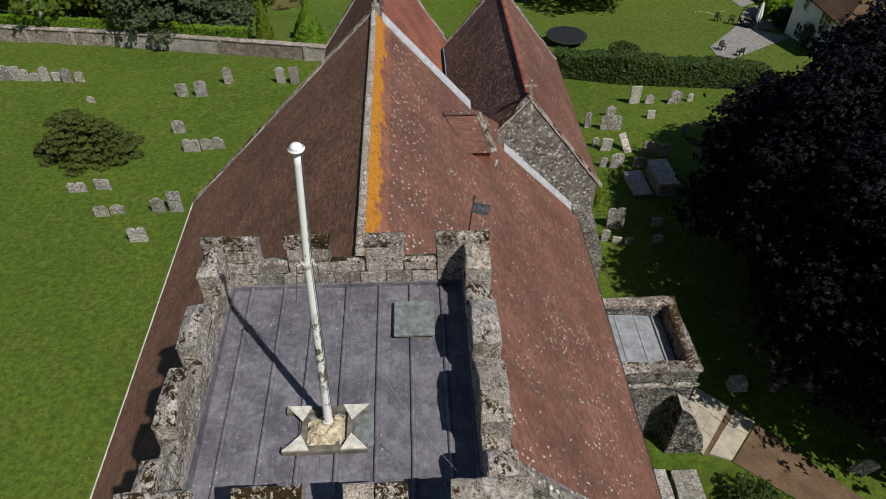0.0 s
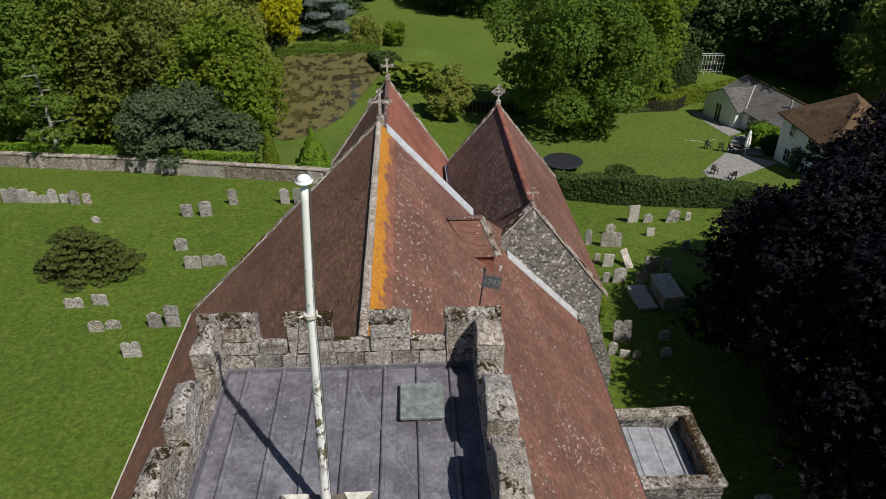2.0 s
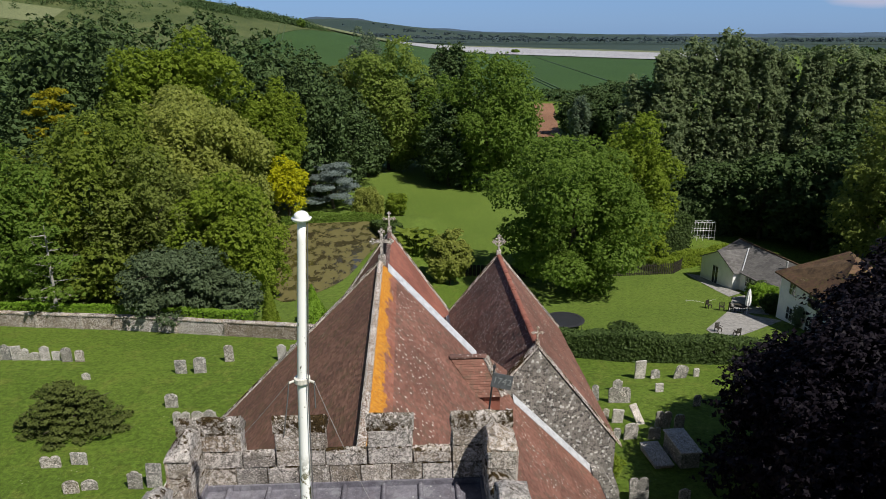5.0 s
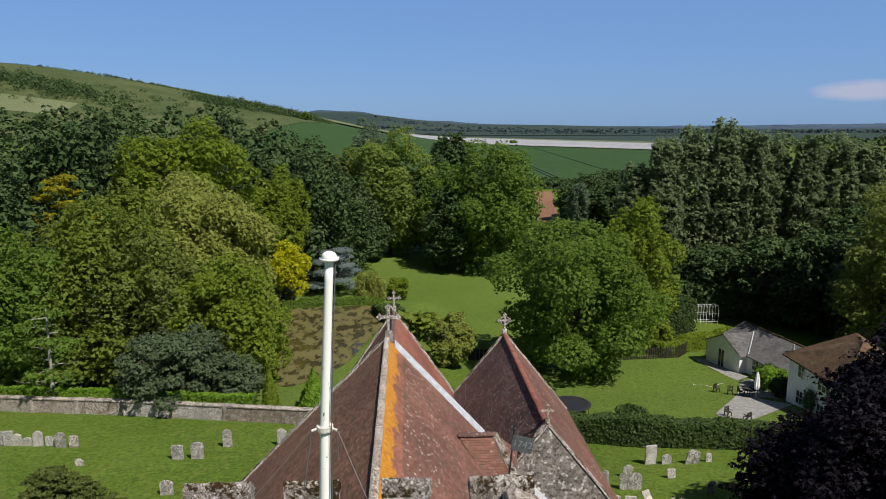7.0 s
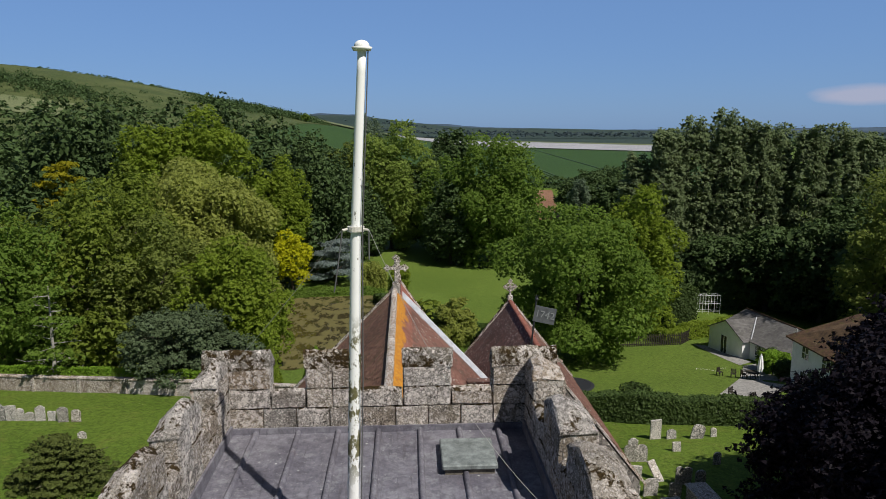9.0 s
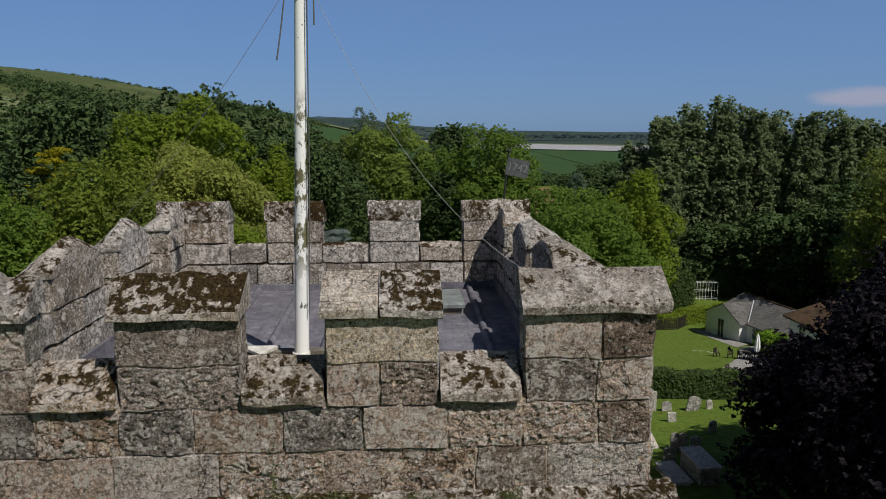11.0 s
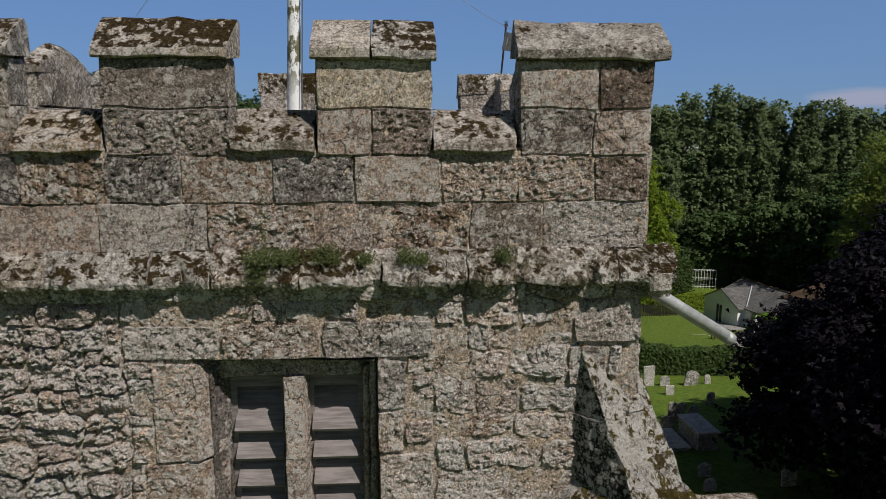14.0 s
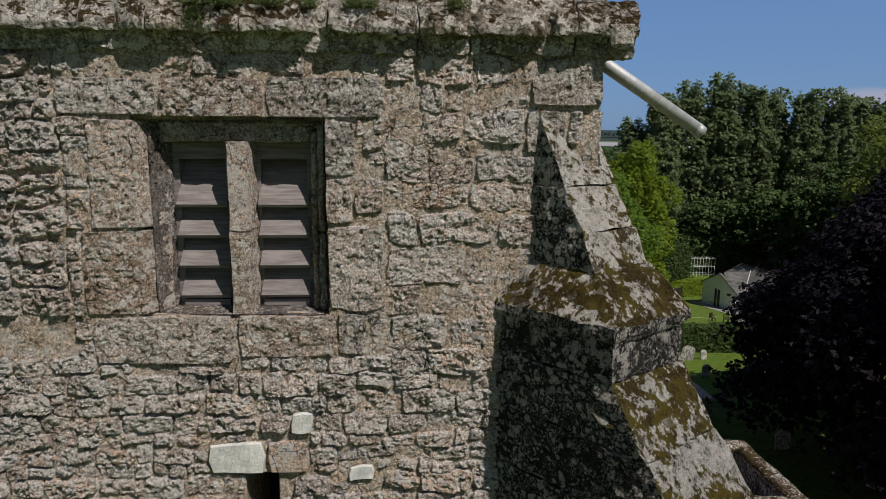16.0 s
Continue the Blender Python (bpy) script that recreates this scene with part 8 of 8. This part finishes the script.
tagged(part("stone_block", bm, M_GRAVE), "rough mossy stone by the path", "stone")

# ---- the garden beyond the hedge ----
tramp = thing("trampoline", "round black garden trampoline on metal legs", "trampoline")
tx, ty = 14.95, 52.9
tz = gz(tx, ty)
bm = bmesh.new()
bmesh.ops.create_circle(bm, cap_ends=True, segments=40, radius=1.55, matrix=Matrix.Translation((tx, ty, tz + 0.86)))
part("mat", bm, M_BLACKMAT, tramp)
bm = bmesh.new()
for i in range(40):
    a0, a1 = i * math.pi / 20, (i + 1) * math.pi / 20
    v = [bm.verts.new((tx + r0 * math.cos(a), ty + r0 * math.sin(a), tz + zz)) for r0, a, zz in ((1.5, a0, 0.88), (1.78, a0, 0.87), (1.78, a1, 0.87), (1.5, a1, 0.88))]
    bm.faces.new(v)
    add_rod(bm, (tx + 1.78 * math.cos(a0), ty + 1.78 * math.sin(a0), tz + 0.85), (tx + 1.78 * math.cos(a1), ty + 1.78 * math.sin(a1), tz + 0.85), 0.025, None, 6)
part("rim_pad", bm, M_IRON, tramp)
for i in range(6):
    a = i * math.pi / 3 + 0.3
    part("leg", rod((tx + 1.76 * math.cos(a), ty + 1.76 * math.sin(a), tz + 0.85), (tx + 1.76 * math.cos(a), ty + 1.76 * math.sin(a), tz - 0.1), 0.022), M_IRON, tramp)


def picket(name, label, pts, h, step, wide, material):
    ob = thing(name, label, "fence")
    for (xa, ya), (xb, yb) in zip(pts, pts[1:]):
        L = math.hypot(xb - xa, yb - ya)
        n = max(1, int(L / step))
        ang = math.degrees(math.atan2(yb - ya, xb - xa))
        for i in range(n):
            x, y = xa + (xb - xa) * i / n, ya + (yb - ya) * i / n
            bm = box(0, wide, -0.02, 0.02, -0.2, h * (1.0 if i % 12 else 1.1))
            bm.transform(pose(x, y, gz(x, y), 0, 0, ang))
            part("board", bm, material, ob)
        for zz in (0.3, h * 0.8):
            bm = box(0, L, 0.02, 0.06, zz, zz + 0.08)
            for v in bm.verts:
                v.co.z += (gz(xb, yb) - gz(xa, ya)) * v.co.x / L
            bm.transform(pose(xa, ya, gz(xa, ya), 0, 0, ang))
            part("rail", bm, material, ob)
    return ob


picket("garden_fence", "dark stained paling fence across the lawn", [(7.2, 75.2), (16.6, 73.4)], 1.5, 0.5, 0.42, M_FENCE)
picket("garden_fence", "dark stained paling fence by the chestnut", [(25.2, 73.6), (33.3, 74.2), (37.4, 78.6)], 1.5, 0.22, 0.1, M_FENCE)

# fruit cage
cage = thing("fruit_cage", "white metal fruit cage against the hedge", "cage")
cz = gz(43.8, 89.6)
for x in np.linspace(41.6, 45.0, 5):
    for y in (89.2, 90.2):
        part("post", rod((x, y, cz - 0.2), (x, y, cz + 2.7), 0.022, None, 6), M_WHITE, cage)
for zz in (0.4, 1.5, 2.68):
    for y in (89.2, 90.2):
        part("rail", rod((41.6, y, cz + zz), (45.0, y, cz + zz), 0.018, None, 6), M_WHITE, cage)
for x in np.linspace(41.6, 45.0, 5):
    part("rail", rod((x, 89.2, cz + 2.68), (x, 90.2, cz + 2.68), 0.018, None, 6), M_WHITE, cage)


def sash(x, y, z, w, h, parent, facing, cols=2, rows=2):
    """A small-paned window set in a wall; facing is the wall's outward axis."""
    ob = part("window", bmesh_panel(x, y, z, w, h, 0.03, facing), M_GLASS, parent)
    for i in range(cols + 1):
        t = -w / 2 + w * i / cols
        part("glazing_bar", bmesh_panel2(x, y, z, t, 0, 0.05, h + 0.06, facing), M_WHITE, ob)
    for j in range(rows + 1):
        t = -h / 2 + h * j / rows
        part("glazing_bar", bmesh_panel2(x, y, z, 0, t, w + 0.06, 0.05, facing), M_WHITE, ob)
    return ob


def bmesh_panel(x, y, z, w, h, out, facing):
    return box(x - out, x + 0.02, y - w / 2, y + w / 2, z - h / 2, z + h / 2) if facing == "-x" else box(x - w / 2, x + w / 2, y - out, y + 0.02, z - h / 2, z + h / 2)


def bmesh_panel2(x, y, z, du, dv, w, h, facing):
    return box(x - 0.06, x + 0.01, y + du - w / 2, y + du + w / 2, z + dv - h / 2, z + dv + h / 2) if facing == "-x" else box(x + du - w / 2, x + du + w / 2, y - 0.06, y + 0.01, z + dv - h / 2, z + dv + h / 2)


# white bungalow under slate, a low gabled wing in front of its long roof
bung = thing("bungalow", "white rendered bungalow with grey slate roof", "house")
g0, EV, AP, RG = -9.9, -6.92, -5.49, -5.1       # ground, eaves, wing's apex, main ridge


def wall_box(*b):
    return part("wall", box(*b), M_RENDER, bung)


part("wall", prism([(0, g0), (0, EV), (3.05, AP), (6.15, EV), (6.15, g0)], 0, 0.3), M_RENDER, bung, "white gable wall")
wall_box(5.85, 6.15, 0.3, 0.95, g0, EV)
wall_box(6.0, 13.0, 0.95, 1.2, g0, EV)
wall_box(0.0, 0.3, 0.3, 8.4, g0, EV)
wall_box(12.7, 13.0, 1.2, 8.4, g0, EV)
wall_box(0.3, 12.7, 8.1, 8.4, g0, EV)
bm = prism([(1.2, EV), (4.66, RG - 0.15), (8.1, EV)], 0, 0.25)
bm.transform(Matrix.Translation((0.55, 0, 0)) @ Matrix.Rotation(radians(90), 4, "Z"))
part("end_gable", bm, M_RENDER, bung)


def slate_slope(e0, e1, r0, r1):
    """A roof slope in rows of slates over a deck."""
    slab_roof("roof_deck", [e0, e1, r1, r0], 0.1, M_SLATE, bung)
    tile_slope("slate_covering", tuple(np.array(e0) + (0, 0, 0.01)), tuple(np.array(e1) + (0, 0, 0.01)), tuple(np.array(r0) + (0, 0, 0.01)), tuple(np.array(r1) + (0, 0, 0.01)), M_SLATES, bung, tw=0.3, gauge=0.24, seed=31)


slate_slope((0.2, 0.62, EV - 0.06), (13.3, 0.62, EV - 0.06), (0.2, 4.66, RG), (13.3, 4.66, RG))
slate_slope((0.2, 8.7, EV - 0.06), (13.3, 8.7, EV - 0.06), (0.2, 4.66, RG), (13.3, 4.66, RG))
slate_slope((6.4, -0.12, EV - 0.12), (6.4, 1.1, EV - 0.12), (3.05, -0.12, AP + 0.06), (3.05, 3.85, AP + 0.06))
slate_slope((-0.25, -0.12, EV - 0.12), (-0.25, 1.1, EV - 0.12), (3.05, -0.12, AP + 0.06), (3.05, 3.85, AP + 0.06))
part("ridge", rod((0.2, 4.66, RG + 0.02), (13.3, 4.66, RG + 0.02), 0.12, None, 8), M_OLDTILE, bung, "reddish ridge tiles")
swept("valley", [(6.35, 0.9, EV + 0.06), (3.1, 3.85, AP + 0.13)], 0.075, M_LEADPALE, bung, "pale lead valley")
part("flue", rod((9.9, 3.6, RG - 0.7), (9.9, 3.6, RG + 0.35), 0.11, None, 10), M_ZINC, bung)
sash(2.9, 0.0, g0 + 1.55, 1.1, 2.1, bung, "-y", 2, 1)
sash(7.6, 0.95, g0 + 2.15, 1.0, 1.1, bung, "-y")
sash(10.6, 0.95, g0 + 2.2, 1.2, 1.1, bung, "-y")
part("step", box(5.0, 6.4, -0.7, -0.1, g0, g0 + 0.35, 0.03), M_PAVING, bung)
bung.location, bung.rotation_euler = (36.09, 72.77, 0), (0, 0, radians(-80.4))

# white house with brown tiled roof
house = thing("house", "two-storey white house with mossy brown tiled roof", "house")
HGZ, HEV = -6.6, -1.95
part("wall", box(34.3, 41.5, 44.4, 52.4, HGZ - 0.4, HEV), M_RENDER, house, "white rendered wall")
hx0, hx1, hy0, hy1 = 33.85, 41.9, 43.9, 52.9
hr = [(37.2, 46.8, HEV + 2.9), (38.4, 49.4, HEV + 2.9)]
for pts in (((hx0, hy0), (hx0, hy1), 1, 0), ((hx1, hy0), (hx1, hy1), 1, 0), ((hx0, hy0), (hx1, hy0), 0, 0), ((hx0, hy1), (hx1, hy1), 1, 1)):
    (ax, ay), (bx, by), i1, i0 = pts
    slab_roof("roof_slope", [(ax, ay, HEV - 0.1), (bx, by, HEV - 0.1), hr[i1], hr[i0]], 0.12, M_OLDTILE, house)
    tile_slope("clay_tiles", (ax, ay, HEV - 0.09), (bx, by, HEV - 0.09), (hr[i0][0], hr[i0][1], hr[i0][2] + 0.01), (hr[i1][0], hr[i1][1], hr[i1][2] + 0.01), M_HOUSETILE, house, "mossy brown clay tiles", tw=0.24, gauge=0.15, seed=41)
sash(34.3, 50.3, HEV - 0.95, 1.0, 1.15, house, "-x")
sash(34.3, 46.9, HEV - 0.95, 1.7, 1.15, house, "-x", 3)
sash(34.3, 50.3, HGZ + 1.3, 1.0, 1.25, house, "-x")
sash(34.3, 46.9, HGZ + 1.3, 1.5, 1.25, house, "-x", 3)
house.location = (1.5, 2.5, -0.85)
tree("climbing_shrub", "climbing shrub against the white house", "shrub", 35.5, 50.9, 2.2, 0.6, L_GREY, 900, 0.2, 121, thick=0.06, crown_from=0.0)

# patio
drape("patio", [(27.3, 51.0), (26.9, 46.9), (35.6, 53.4), (32.4, 57.5)], M_PAVING, "weathered grey paved patio", "patio", 0.12, 10)
drape("patio", [(32.4, 57.5), (35.6, 55.6), (38.6, 64.5), (35.6, 63.2)], M_PAVING, "grey paving strip along the bungalow", "patio", 0.11, 10)
drape("patio", [(35.3, 63.4), (37.4, 65.0), (36.4, 73.2), (34.9, 74.2)], M_PAVING, "grey paving strip along the bungalow", "patio", 0.115, 10)


def garden_chair(x, y, turn, m=M_FENCE):
    ob = thing("garden_chair", "dark slatted garden chair on the lawn", "chair", "garden chairs")
    for sx in (-0.25, 0.25):
        for sy in (-0.22, 0.22):
            part("leg", box(sx - 0.03, sx + 0.03, sy - 0.03, sy + 0.03, 0, 0.42 if sy < 0 else 0.95), m, ob)
        part("armrest", box(sx - 0.04, sx + 0.04, -0.27, 0.24, 0.62, 0.66), m, ob)
    for i in range(5):
        part("seat_slat", box(-0.27, 0.27, -0.25 + i * 0.1, -0.18 + i * 0.1, 0.42, 0.45), m, ob)
        part("back_slat", box(-0.24 + i * 0.105, -0.18 + i * 0.105, 0.2, 0.23, 0.45, 0.95), m, ob)
    ob.location, ob.rotation_euler, ob.scale = (x, y, gz(x, y) + 0.1), (0, 0, radians(turn)), (0.86, 0.86, 0.86)
    return ob


for x, y, a in ((31.0, 58.9, 30), (31.9, 57.9, -20), (32.7, 57.5, 90), (34.2, 57.7, 200), (28.0, 50.2, 20), (28.9, 48.6, 200)):
    garden_chair(x, y, a)
tab = thing("garden_table", "round dark garden table on the patio", "table")
part("tabletop", rod((0, 0, 0.70), (0, 0, 0.74), 0.6, None, 20), M_FENCE, tab)
for i in range(4):
    a = i * 1.571 + 0.78
    part("leg", rod((0.4 * math.cos(a), 0.4 * math.sin(a), 0), (0.3 * math.cos(a), 0.3 * math.sin(a), 0.7), 0.03, None, 6), M_FENCE, tab)
tab.location = (33.2, 56.9, gz(33.2, 56.9) + 0.1)
par = thing("parasol", "closed pale garden parasol", "parasol")
part("pole", rod((0, 0, 0), (0, 0, 2.7), 0.025, None, 8), M_WHITE, par)
bm = bmesh.new()
prev = None
for zz, r0 in ((0.95, 0.19), (1.3, 0.24), (1.9, 0.2), (2.4, 0.12), (2.65, 0.03)):
    ring = [bm.verts.new((r0 * (1 + 0.18 * math.cos(8 * a)) * math.cos(a), r0 * (1 + 0.18 * math.cos(8 * a)) * math.sin(a), zz)) for a in np.linspace(0, 6.283, 25)[:-1]]
    if prev:
        for e in range(24):
            bm.faces.new((prev[e], prev[(e + 1) % 24], ring[(e + 1) % 24], ring[e]))
    prev = ring
part("folded_canopy", bm, M_RENDER, par)
part("foot", box(-0.3, 0.3, -0.3, 0.3, 0, 0.08, 0.02), M_PAVING, par)
par.location = (33.5, 56.0, gz(33.5, 56.0) + 0.1)
tree("garden_shrub", "bright yellow-green shrub beside the bungalow", "shrub", 36.6, 59.2, 2.6, 1.5, L_IVY, 3000, 0.2, 122, thick=0.08, crown_from=0.0)
tree("garden_shrub", "dark green shrub beside the bungalow", "shrub", 37.2, 61.2, 2.4, 1.3, L_HEDGE, 2500, 0.2, 123, thick=0.08, crown_from=0.0)
tree("garden_shrub", "dark green shrub on the patio", "shrub", 36.3, 56.6, 2.0, 1.2, L_HEDGE, 2500, 0.2, 124, thick=0.08, crown_from=0.0)

# pale arched bench in the shade of the big tree, and a hose left on the lawn
seat = thing("garden_bench", "pale painted arched metal garden bench", "bench")
for sx in (-0.6, 0.6):
    for sy in (-0.2, 0.2):
        part("leg", rod((sx, sy, 0), (sx, sy, 0.45 if sy < 0 else 0.8), 0.025, None, 8), M_ZINC, seat)
    part("armrest", box(sx - 0.03, sx + 0.03, -0.25, 0.22, 0.62, 0.66, 0.01), M_ZINC, seat)
for i in range(5):
    part("seat_slat", box(-0.62, 0.62, -0.23 + i * 0.095, -0.16 + i * 0.095, 0.43, 0.46), M_ZINC, seat)
for i in range(9):
    u = -0.52 + i * 0.13
    part("back_bar", rod((u, 0.2, 0.45), (u, 0.2, 0.8 + 0.28 * math.sqrt(max(0.0, 1 - (u / 0.62) ** 2))), 0.012, None, 6), M_ZINC, seat)
swept("back_rail", [(0.6 * math.cos(a), 0.2, 0.8 + 0.3 * math.sin(a)) for a in np.linspace(0, math.pi, 14)], 0.022, M_ZINC, seat)
seat.location, seat.rotation_euler = (20.2, 73.4, gz(20.2, 73.4) + 0.02), (0, 0, radians(-15))
hose = thing("garden_hose", "pale garden hose trailing over the lawn", "hose")
swept("tube", [(29.9 + 0.34 * i, 61.8 + 0.55 * math.sin(i * 0.9) + 0.3 * math.sin(i * 2.1), gz(29.9 + 0.34 * i, 61.8 + 0.55 * math.sin(i * 0.9) + 0.3 * math.sin(i * 2.1)) + 0.06) for i in range(11)], 0.03, M_WHITE, hose)
